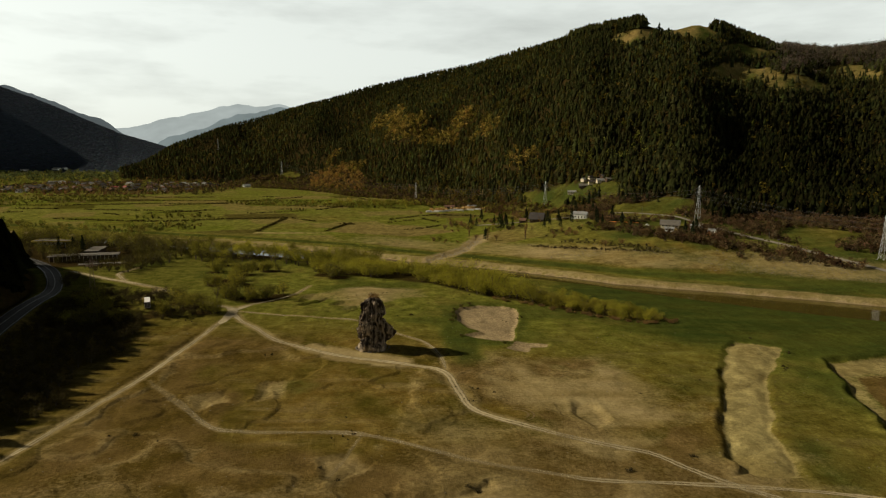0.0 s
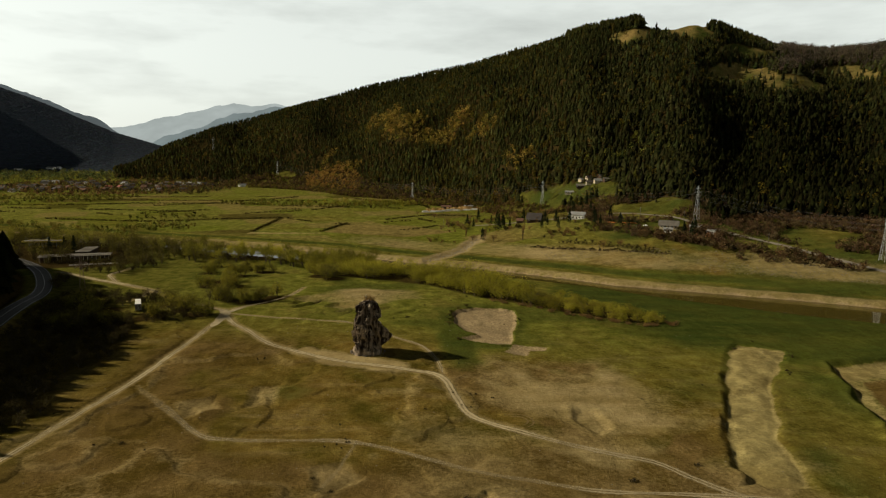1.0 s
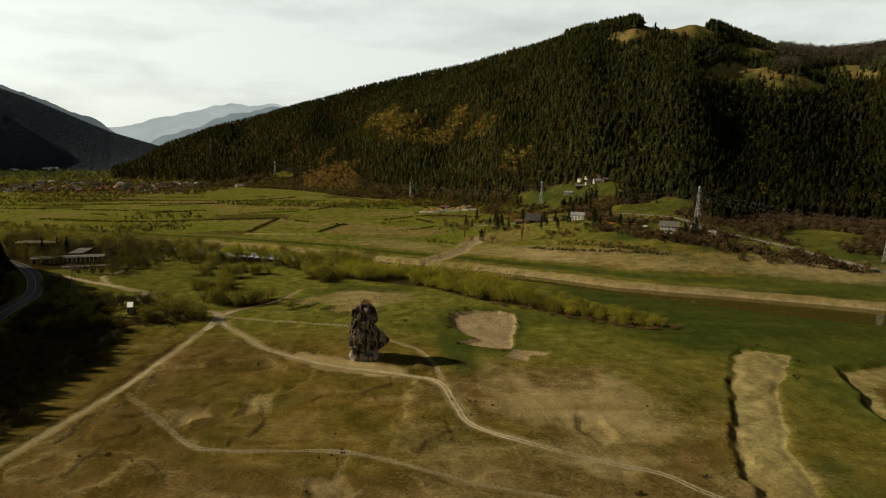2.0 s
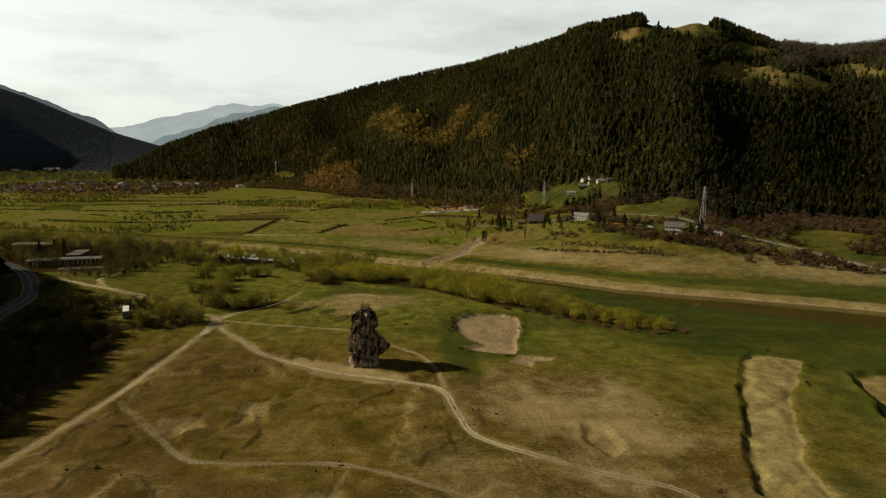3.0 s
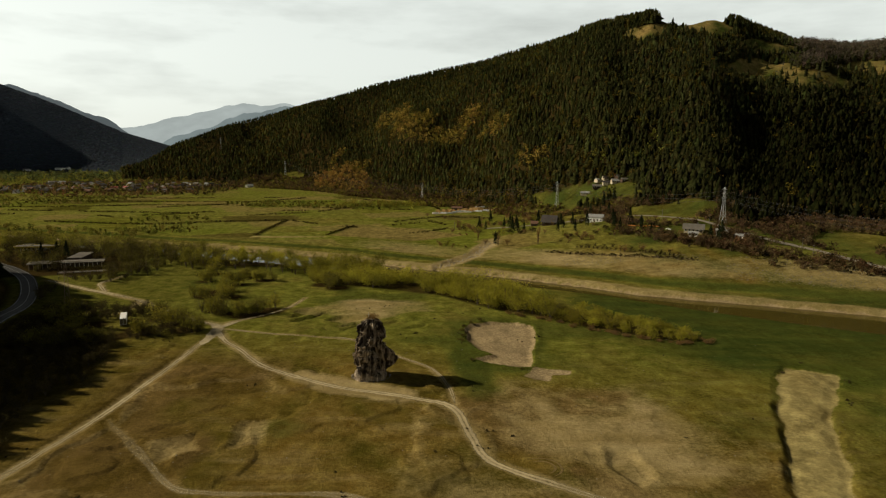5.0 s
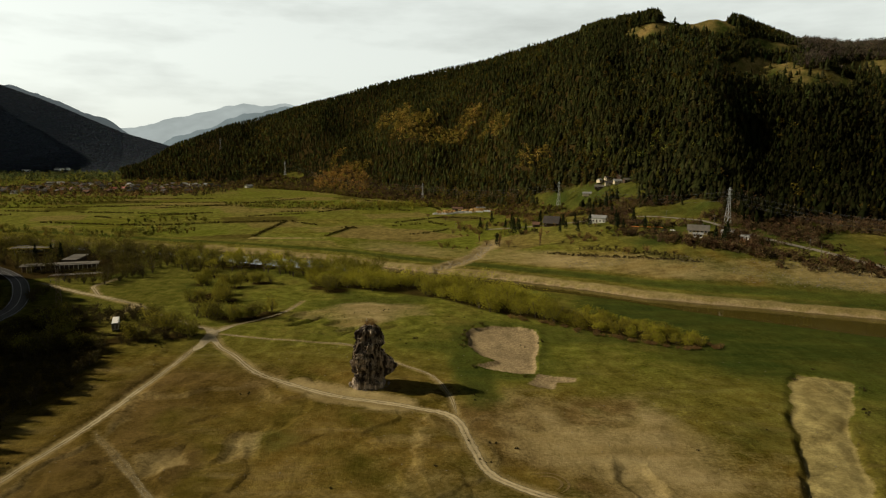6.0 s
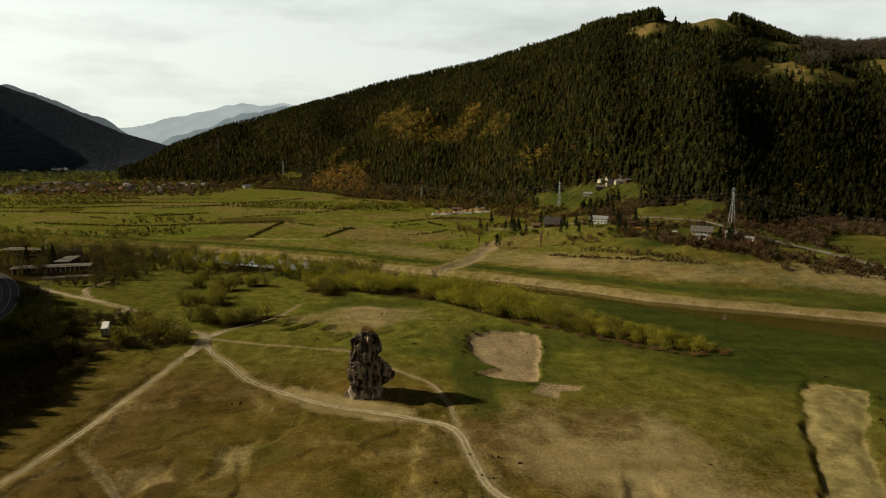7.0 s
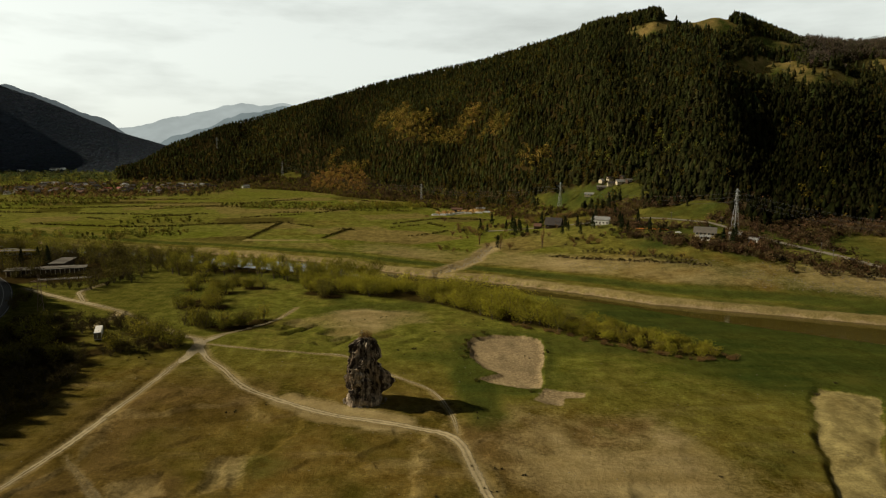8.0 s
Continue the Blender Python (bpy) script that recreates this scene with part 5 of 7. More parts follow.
def build_far_brush():
    rng = np.random.default_rng(22)
    # valley woods and hedges beyond the river
    xy = np.concatenate([rng.uniform((-1100, 330), (160, 1350), (26000, 2)), rng.uniform((-2000, 1250), (-520, 2700), (9000, 2))])
    s = bank_d(*xy.T)
    b, r = polar(*xy.T)
    u = hill_u(*xy.T)
    n = fbm(xy[:, 0], xy[:, 1], 110, 3, 33)
    grove = (s > 3) & (u < 0) & (n > 0.30 + 0.25 * smooth(-350, -60, xy[:, 0]) * smooth(900, 600, xy[:, 1])) & (b > -36)
    grove |= (s > 2) & (s < 45 + 40 * n) & (xy[:, 0] < -230)
    grove |= (u < 0) & (u > -0.09 - 0.06 * n) & (s > 30) & (rng.uniform(0, 1, len(xy)) < 0.5)
    grove |= (np.abs(xy[:, 0] + 560) < 230) & (np.abs(xy[:, 1] - 1120) < 190) & (u < 0) & (rng.uniform(0, 1, len(xy)) < 0.35)
    grove |= (r > 1350) & (b < -17) & (u < 0) & (rng.uniform(0, 1, len(xy)) < 0.5 + n)
    grove |= (np.abs(xy[:, 0] + 20) < 75) & (np.abs(xy[:, 1] - 745 - 0.2 * xy[:, 0]) < 28 + 40 * n) & (rng.uniform(0, 1, len(xy)) < 0.9)
    grove &= np.hypot((xy[:, 0] - 84) / 48, (xy[:, 1] - 655) / 60) > 1
    grove &= (left_d(*xy.T) < -10) & (ground_z(*xy.T) < 30) & ((b > -15) | (r < 2300))
    xy = rng.permutation(xy[grove])[:4600]
    h = rng.uniform(3, 9, len(xy)) * np.where(xy[:, 1] > 1300, 1.6, np.where((bank_d(*xy.T) > 60) & (xy[:, 1] < 900), 0.7, 1))
    tint = palette(len(xy), rng, (0.175, 0.165, 0.03), 0.3)
    br = ((hill_u(*xy.T) > -0.16) | (np.hypot(xy[:, 0] + 560, xy[:, 1] - 1120) < 260)) & (rng.uniform(0, 1, len(xy)) < 0.65)
    tint[br] = palette(int(br.sum()), rng, (0.18, 0.11, 0.042), 0.25)
    clumps("valley_wood", xy, h, tint, rng, "light green bushes and small trees across the valley fields", leaves=48, leaf=1.3, wide=0.42)
    v = rng.uniform((-790, 930), (-330, 1330), (1500, 2))
    v = v[hill_u(*v.T) < -0.005][:1100]
    clumps("village_trees", v, rng.uniform(4, 10, len(v)), palette(len(v), rng, (0.060, 0.048, 0.020), 0.45), rng, "bare brown orchard trees between the village houses", leaves=40, leaf=1.3, wide=0.42, low=0.05)
    f = rng.uniform((-2300, 1330), (-480, 2900), (7000, 2))
    fb, fr = polar(*f.T)
    f = f[(fb < -15) & (fb > -38) & (hill_u(*f.T) < 0) & (fr < 2700) & (ground_z(*f.T) < 14) & (fbm(f[:, 0], f[:, 1], 200, 3, 37) > -0.25)][:2300]
    clumps("far_valley_wood", f, rng.uniform(8, 15, len(f)), palette(len(f), rng, (0.085, 0.095, 0.033), 0.3), rng, "distant light green riverside woods up the valley", leaves=26, leaf=3.2, wide=0.5, low=0.05, category="forest")
    # hedge lines between the fields
    pts = []
    for line, keep in ((((-380, 505), (-258, 487), (-198, 516), (-123, 540)), 0.8), (((-128, 402), (-124, 540)), 0.9), (((-62, 404), (-42, 480)), 0.9), (((-320, 560), (-217, 650), (-120, 660)), 0.6),
                       (((-500, 640), (-330, 620), (-250, 610)), 0.6), (((-123, 540), (-41, 471), (30, 520)), 0.35), (((-600, 800), (-350, 790), (-100, 820)), 0.5), (((0, 530), (60, 590), (120, 560)), 0.5),
                       (((-420, 720), (-260, 740), (-60, 700), (20, 690)), 0.45), (((126, 278), (147, 262), (183, 236), (216, 213)), 0.5), (((-700, 700), (-520, 690), (-380, 720)), 0.6), (((-640, 900), (-420, 860), (-200, 900)), 0.7), (((-330, 690), (-250, 760), (-160, 900)), 0.6), (((-180, 590), (-100, 655), (-60, 760)), 0.5), (((-520, 560), (-420, 600), (-330, 560)), 0.6), (((20, 420), (60, 470), (40, 540)), 0.5), (((-60, 870), (40, 760), (60, 700)), 0.8)):
        p = spline(line, 1.1)
        p = p[(rng.uniform(0, 1, len(p)) < keep + 0.2) & (fbm(p[:, 0], p[:, 1], 60, 2, 61) > -0.25 - 0.4 * keep)]
        pts.append(p + rng.normal(0, 0.8, p.shape))
    xy = np.concatenate(pts)
    clumps("field_hedge", xy, rng.uniform(0.8, 2.6, len(xy)), palette(len(xy), rng, (0.065, 0.054, 0.014), 0.4), rng, "dark thin hedges dividing the valley fields", leaves=22, leaf=0.8, wide=0.75, low=0.02)
    # brown and olive scrub along the hill's foot
    c = rng.uniform((-480, 330), (330, 1400), (70000, 2))
    cu, (cb, cr) = hill_u(*c.T), polar(*c.T)
    k = (cu > -0.075 - 0.05 * fbm(c[:, 0], c[:, 1], 60, 2, 38)) & (cu < 0.04 + foot_open(cb)) & (cb > -20) & (cb < 19) & (np.hypot((c[:, 0] - 84) / 48, (c[:, 1] - 655) / 60) > 1) & (fbm(c[:, 0], c[:, 1], 45, 3, 39) > -0.15)
    c = c[k][:3600]
    tint = palette(len(c), rng, (0.115, 0.076, 0.03), 0.35)
    g = rng.uniform(0, 1, len(c)) < 0.3
    tint[g] = palette(int(g.sum()), rng, (0.15, 0.13, 0.02), 0.3)
    clumps("foot_scrub", c, rng.uniform(2.5, 8, len(c)), tint, rng, "brown leafless scrub along the foot of the hill", leaves=34, leaf=1.35, wide=0.45, low=0.04)
    c = rng.uniform((-560, 640), (110, 1560), (26000, 2))
    cu, (cb, cr) = hill_u(*c.T), polar(*c.T)
    c = c[(cb > -16.5) & (cb < 2) & (cu > -0.04) & (cu < 0.05 + foot_open(cb)) & (fbm(c[:, 0], c[:, 1], 40, 2, 71) > -0.28)]
    c = c[~in_clearing(*c.T, 0.9)][:1700]
    cb, cr = polar(*c.T)
    tint = palette(len(c), rng, (0.092, 0.064, 0.030), 0.35)
    g = rng.uniform(0, 1, len(c)) < 0.22
    tint[g] = palette(int(g.sum()), rng, (0.15, 0.13, 0.022), 0.3)
    o = (cb > -8.2) & (cb < -3.6) & (hill_u(*c.T) > 0.02) & (rng.uniform(0, 1, len(c)) < 0.75)
    tint[o] = palette(int(o.sum()), rng, (0.27, 0.165, 0.040), 0.3)
    clumps("foot_wood", c, rng.uniform(4, 9, len(c)) * np.where(o, 1.5, 1), tint, rng, "brown and russet leafless wood at the hill's western foot", leaves=40, leaf=1.5, wide=0.5, low=0.03, category="forest")
    # yellow-green grove beyond the fields
    v = rng.normal(0, 1, (110, 2)) * (36, 13) + (-22, 742)
    clumps("field_grove", v, rng.uniform(6, 12, len(v)), palette(len(v), rng, (0.25, 0.23, 0.035), 0.25), rng, "yellow-green willow grove at the fields' edge", leaves=90, leaf=1.1, wide=0.45, low=0.05)
    # bare brown scrub on the slope by the far road
    xy = rng.uniform((150, 150), (420, 440), (16000, 2))
    s, u = bank_d(*xy.T), hill_u(*xy.T)
    d, side = near_line(*xy.T, FAR_ROAD)
    n = fbm(xy[:, 0], xy[:, 1], 40, 3, 34)
    keep = (s > 55) & (d > 5) & (n > -0.34) & ((side * d < -4) | (u > -0.10)) & (u < 0.06) & ((side * d > -38) | (xy[:, 1] < 260))
    keep &= ~in_clearing(*xy.T, 0.95)
    keep &= np.hypot(xy[:, 0] - 240, xy[:, 1] - 272) > 13
    fd, fs = near_line(*xy.T, [(122, 300), (165, 285), (205, 268), (224, 240), (247, 222), (254, 190), (280, 174), (296, 163), (340, 130), (420, 60)])
    keep &= (fs > 0) & (fd > 2) & ((xy[:, 0] > 192) | (d < 12))
    xy = xy[keep][:3000]
    p = spline([(192, 304), (206, 288), (218, 268), (226, 250), (242, 238), (262, 226)], 2.0)
    xy = np.concatenate([xy, p[rng.integers(0, len(p), 170)] + rng.normal(0, 4.5, (170, 2))])
    xy = xy[(near_line(*xy.T, FAR_ROAD)[0] > 5) & (np.hypot(xy[:, 0] - 240, xy[:, 1] - 272) > 11)]
    clumps("bank_scrub", xy, rng.uniform(3, 8, len(xy)), palette(len(xy), rng, (0.115, 0.075, 0.036), 0.4), rng, "bare brown scrub on the bank under the road", leaves=44, leaf=0.95, wide=0.5, low=0.04)


build_far_brush()


# ---- single spruces and poplars ----
M_SPRUCE = mat("spruce_needles", (0.028, 0.036, 0.014), 0.9, vary=0.3, size=3, bump=0, per_object=0.2, island=0.25)


def spruce(label, group):
    rng = np.random.default_rng(80)
    ob = thing("spruce_tree", label, "tree", group)
    bm = bmesh.new()
    tube(bm, [(0, 0, -0.3), (0, 0, 5), (0, 0, 13.6)], [0.22, 0.14, 0.03], 6)
    part("trunk", bm, M_BARK, ob)
    c, k = [], 0
    while len(c) < 700:
        q = rng.uniform(0, 1) ** 0.8
        z = 1.0 + 13 * q
        r = 4.0 * (1 - q) ** 0.85 * (0.75 + 0.35 * math.sin(z * 5.2))
        a = rng.uniform(0, 6.28)
        f = rng.uniform(0.45, 1.0)
        c.append((math.cos(a) * r * f, math.sin(a) * r * f, z - 0.35 * r * f))
    cr = new("crown", leaves_mesh("crown", np.array(c), 1.0, rng, M_SPRUCE))
    cr.parent = ob
    return ob


def build_single_trees():
    rng = np.random.default_rng(23)
    p = spruce("dark green spruce standing by the hillside houses", "spruces by the houses")
    spread([p], [(89, 438), (94, 424), (114, 378), (124, 375), (119, 382), (92, 332), (157, 358), (163, 340), (167, 366), (195, 408), (201, 396), (205, 382), (226, 470), (222, 455), (243, 252), (254, 257), (248, 249), (215, 430), (150, 350), (-250, 262), (-243, 270), (-232, 262), (176, 350), (196, 340), (189, 314), (195, 316), (192, 322), (208, 330), (209, 305), (112, 421), (116, 409), (122, 408), (119, 414), (211, 288), (158, 374), (142, 400), (108, 500)], rng, 0.6, 1.05)
    q = willow("poplar_tree", "tall narrow bare poplar in the meadow", "tree", "poplars in the meadow", 91, 20, 2.6, 520, 0.8, M_SCRUB, 4, 0.08)
    spread([q], [(125, 312), (79, 352), (93, 322)], rng, 0.55, 1.0)
    q = willow("meadow_tree", "leafless brown tree in the hillside meadow", "tree", "bare trees in the meadow", 92, 9, 7, 380, 0.6, M_SCRUB, 5, 0.2)
    spread([q], [(100, 318), (84, 340), (60, 420), (108, 400), (138, 350), (180, 345), (196, 350), (262, 318), (230, 330), (70, 480), (60, 560), (100, 520), (140, 470), (170, 440), (40, 600), (120, 600), (200, 300), (215, 262), (178, 250), (190, 246)], rng, 0.6, 1.1)


build_single_trees()


def build_meadow_shrubs():
    rng = np.random.default_rng(25)
    a = [willow("meadow_shrub", "brown leafless shrub beside the hillside road", "shrub", "shrubs among the houses", 110 + k, 4.2, 4.6, 260, 0.6, (M_SCRUB, M_SHADEWOOD, M_DULL)[k], 5, 0.04) for k in range(3)]
    c = rng.uniform((45, 300), (235, 480), (3000, 2))
    d, side = near_line(*c.T, FAR_ROAD)
    n = fbm(c[:, 0], c[:, 1], 38, 3, 47)
    ok = (bank_d(*c.T) > 70) & (d > 4) & ((n > 0.12) | ((d < 16) & (n > -0.15)))
    for x, y in ((187, 363), (151, 389), (241, 277), (138, 398)):
        ok &= np.hypot(c[:, 0] - x, c[:, 1] - y + 8) > 15
    spread(a, poisson(c[ok], 4.5, 150), rng, 0.5, 1.5)
    o = willow("orchard_tree", "small dark leafless tree in a planted row", "tree", "row of young trees on the meadow", 115, 3.4, 2.6, 150, 0.5, M_SHADEWOOD, 4, 0.1)
    line = spline([(150, 281), (166, 267.5), (182, 251), (196, 236.5), (207, 222)], 3.4)
    spread([o], [(float(p[0]), float(p[1])) for p in line] + [(float(p[0]) + 3, float(p[1]) + 6) for p in line[2::2]], rng, 0.7, 1.2)
    b = [willow("lodge_tree", "dark tree in the wood behind the lodge", "tree", "trees round the lodge", 120 + k, 9, 6.4, 380, 0.7, (M_SHADEWOOD, M_DARKOLIVE)[k], 5, 0.05) for k in range(2)]
    c = rng.uniform((-300, 180), (-150, 335), (1500, 2))
    ok = (left_d(*c.T) < -16) & (near_line(*c.T, HIGHWAY)[0] > 10) & (near_line(*c.T, NEAR_SHORE)[1] < 0) & (near_line(*c.T, TRACKS["e"][0])[0] > 8)
    for x, y, r in ((-208, 236, 17), (-200, 222, 13), (-222, 262, 14), (-272, 296, 18), (-190, 212, 15), (-205, 208, 12), (-282, 312, 12)):
        ok &= np.hypot(c[:, 0] - x, c[:, 1] - y) > r
    spread(b, poisson(c[ok], 4.6, 130), rng, 0.6, 1.3)
    e = willow('lodge_shrub', 'low dark leafless shrub before the lodge', 'shrub', 'shrubs before the lodge', 124, 2.6, 4.6, 200, 0.6, M_SHADEWOOD, 5, 0.02)
    spread([e], [(-224 + 3.4 * k + rng.normal(0, 1), 216 + 1.2 * k + rng.normal(0, 1.6)) for k in range(12)] + [(-188 + rng.normal(0, 5), 232 + rng.normal(0, 5)) for k in range(8)], rng, 0.7, 1.3)


build_meadow_shrubs()

# ---- buildings ----
M_SLATE = mat("weathered_roof", (0.13, 0.118, 0.10), 0.8, vary=0.3, size=1.2, bump=0.3)
M_WHITE = mat("white_render", (0.74, 0.73, 0.69), 0.85, vary=0.12, size=1.5, bump=0.15)
M_CREAM = mat("cream_render", (0.55, 0.47, 0.33), 0.85, vary=0.15, size=1.5, bump=0.15)
M_TIMBER = mat("dark_timber", (0.075, 0.05, 0.033), 0.85, vary=0.3, size=0.8, bump=0.4)
M_GREYROOF = mat("grey_roof_sheet", (0.25, 0.25, 0.24), 0.6, vary=0.22, size=2, bump=0.2)
M_DARKROOF = mat("dark_roof_tile", (0.06, 0.052, 0.048), 0.75, vary=0.25, size=2, bump=0.3)
M_REDROOF = mat("red_roof_tile", (0.27, 0.045, 0.03), 0.7, vary=0.2, size=2, bump=0.3)
M_BROWNROOF = mat("brown_roof_tile", (0.15, 0.082, 0.055), 0.8, vary=0.25, size=2, bump=0.3)
M_GLASS = mat("window_glass", (0.03, 0.035, 0.04), 0.12, vary=0.1, bump=0)
M_CONCRETE = mat("concrete", (0.135, 0.12, 0.098), 0.9, vary=0.25, size=2, bump=0.3)
M_STEEL = mat("galvanised_steel", (0.42, 0.43, 0.43), 0.5, 0.6, vary=0.15, size=1, bump=0.1)
M_WIRE = mat("cable", (0.06, 0.06, 0.06), 0.5, 0.5, vary=0.1, bump=0)
M_YELLOW = mat("yellow_paint", (0.62, 0.46, 0.05), 0.5, vary=0.15, size=1, bump=0.05)
M_ORANGE = mat("orange_paint", (0.55, 0.19, 0.02), 0.5, vary=0.2, size=1, bump=0.05)
M_RUBBER = mat("tyre_rubber", (0.025, 0.025, 0.025), 0.85, vary=0.1, bump=0)
M_PLANK = mat("fresh_sawn_timber", (0.52, 0.33, 0.12), 0.8, vary=0.25, size=1, bump=0.2, per_object=0.2)
M_TARP = mat("white_tarpaulin", (0.72, 0.72, 0.70), 0.55, vary=0.15, size=1.5, bump=0.4)


def house(label, x, y, yaw, w, d, h, rise, wall, roof, storeys=1, windows=3, chimney=True, group="", over=0.6):
    """A gabled house; the ridge runs along its width."""
    ob = thing("house", label, "house", group, spot(x, y, yaw))
    bm = bmesh.new()
    box(bm, 0, 0, -1.2, w, d, h + 1.2)
    for sx in (-1, 1):          # gable ends
        a = [bm.verts.new((sx * (w / 2 - 0.01), -d / 2, h)), bm.verts.new((sx * (w / 2 - 0.01), d / 2, h)), bm.verts.new((sx * (w / 2 - 0.01), 0, h + rise - 0.15))]
        b = [bm.verts.new(v.co + Vector((-sx * 0.25, 0, 0))) for v in a]
        bm.faces.new(a), bm.faces.new(b[::-1])
        for i in range(3):
            bm.faces.new((a[i], b[i], b[(i + 1) % 3], a[(i + 1) % 3]))
    bmesh.ops.recalc_face_normals(bm, faces=bm.faces)
    part("wall", bm, wall, ob)
    bm = bmesh.new()
    hw, hd, t = w / 2 + over, d / 2 + over, 0.22
    drop = rise * over / (d / 2)
    prof = [(-hd, h - drop), (0, h + rise), (hd, h - drop), (hd, h - drop + t), (0, h + rise + t), (-hd, h - drop + t)]
    l, r = [bm.verts.new((-hw, p, q + 0.02)) for p, q in prof], [bm.verts.new((hw, p, q + 0.02)) for p, q in prof]
    for i in range(6):
        bm.faces.new((l[i], r[i], r[(i + 1) % 6], l[(i + 1) % 6]))
    for q in (l, r[::-1]):
        bm.faces.new((q[0], q[1], q[4], q[5])), bm.faces.new((q[1], q[2], q[3], q[4]))
    bmesh.ops.recalc_face_normals(bm, faces=bm.faces)
    ro = part("roof", bm, roof, ob)
    if chimney:
        bm = bmesh.new()
        box(bm, w * 0.2, d * 0.12, h + rise * 0.55, 0.7, 0.7, rise * 0.45 + 1.0)
        box(bm, w * 0.2, d * 0.12, h + rise + 1.0, 0.9, 0.9, 0.18)
        part("chimney", bm, M_CONCRETE, ro)
    per = h / storeys
    for s in range(storeys):
        for k in range(windows):
            px = (k + 0.5 - windows / 2) * w / windows
            if s == 0 and k == windows // 2:
                bm = bmesh.new()
                box(bm, px, -d / 2 - 0.03, 0.05, 1.1, 0.14, 2.1)
                part("door", bm, M_TIMBER, ob)
                continue
            bm = bmesh.new()
            for q in ((-0.62, 0), (0.62, 0)):
                box(bm, px + q[0], -d / 2 - 0.04, s * per + 0.9, 0.12, 0.16, 1.3)
            for q in (0.9, 2.1):
                box(bm, px, -d / 2 - 0.04, s * per + q, 1.12, 0.16, 0.1)
            win = part("window", bm, M_WHITE if wall != M_WHITE else M_TIMBER, ob)
            bm = bmesh.new()
            box(bm, px, -d / 2 - 0.01, s * per + 1.0, 1.12, 0.06, 1.1)
            part("pane", bm, M_GLASS, win)
    return ob


def build_hill_houses():
    g = "houses on the hillside"
    house("pale house under a broad weathered grey roof", 241, 277, radians(-26), 14, 11, 2.9, 3.2, M_CREAM, M_SLATE, 1, 5, group=g, over=1.2)
    house("small white outbuilding beside the broad-roofed house", 236, 266, radians(-26), 7, 4.5, 2.6, 1.0, M_WHITE, M_GREYROOF, 1, 3, False, group=g)
    house("weathered white cottage with a grey sheet roof", 257, 263, radians(-28), 8, 6, 3.2, 1.8, M_WHITE, M_GREYROOF, 1, 3, group=g)
    house("low white shed next to the cottage", 266, 253, radians(-45), 6, 4.5, 2.6, 1.3, M_WHITE, M_GREYROOF, 1, 2, False, group=g)
    house("long white house with a pale grey roof on a terrace", 187, 363, radians(-30), 15, 8, 4.2, 2.2, M_WHITE, M_GREYROOF, 1, 5, group=g)
    house("dark timber barn with a steep black roof", 151, 389, radians(-25), 13, 10, 3.4, 5.2, M_TIMBER, M_DARKROOF, 1, 3, False, group=g, over=1.2)
    house("small brown timber hut by the barn", 138, 398, radians(-20), 6, 5, 2.6, 2.0, M_TIMBER, M_BROWNROOF, 1, 1, False, group=g)
    house("small steep black-roofed hut beside the far road", 209, 331, radians(60), 6, 5.5, 0.5, 4.6, M_TIMBER, M_DARKROOF, 1, 1, False, group="steep huts by the road", over=0.4)
    house("small steep black-roofed hut beside the far road", 216, 325, radians(60), 6, 5.5, 0.5, 4.6, M_TIMBER, M_DARKROOF, 1, 1, False, group="steep huts by the road", over=0.4)
    for k, (x, y, w, h) in enumerate(((226, 542, 12, 2.4), (237, 532, 12, 3.0), (245, 523, 10, 3.0), (252, 514, 10, 3.0), (260, 506, 9, 2.8), (248, 536, 10, 2.8), (242, 545, 10, 2.8), (258, 522, 9, 2.8))):
        house(("cream", "dark timber", "cream")[k % 3] + " farm building with a low roof on the high meadow", x, y, radians(-20 + 7 * k), w, 6, h * 0.85, 1.5 + 0.5 * (k % 2), (M_CREAM, M_CREAM, M_TIMBER)[(k + 1) % 3], (M_GREYROOF, M_SLATE, M_DARKROOF)[k % 3], 1, 4, k % 2 == 0, group="farm buildings on the high meadow")


build_hill_houses()


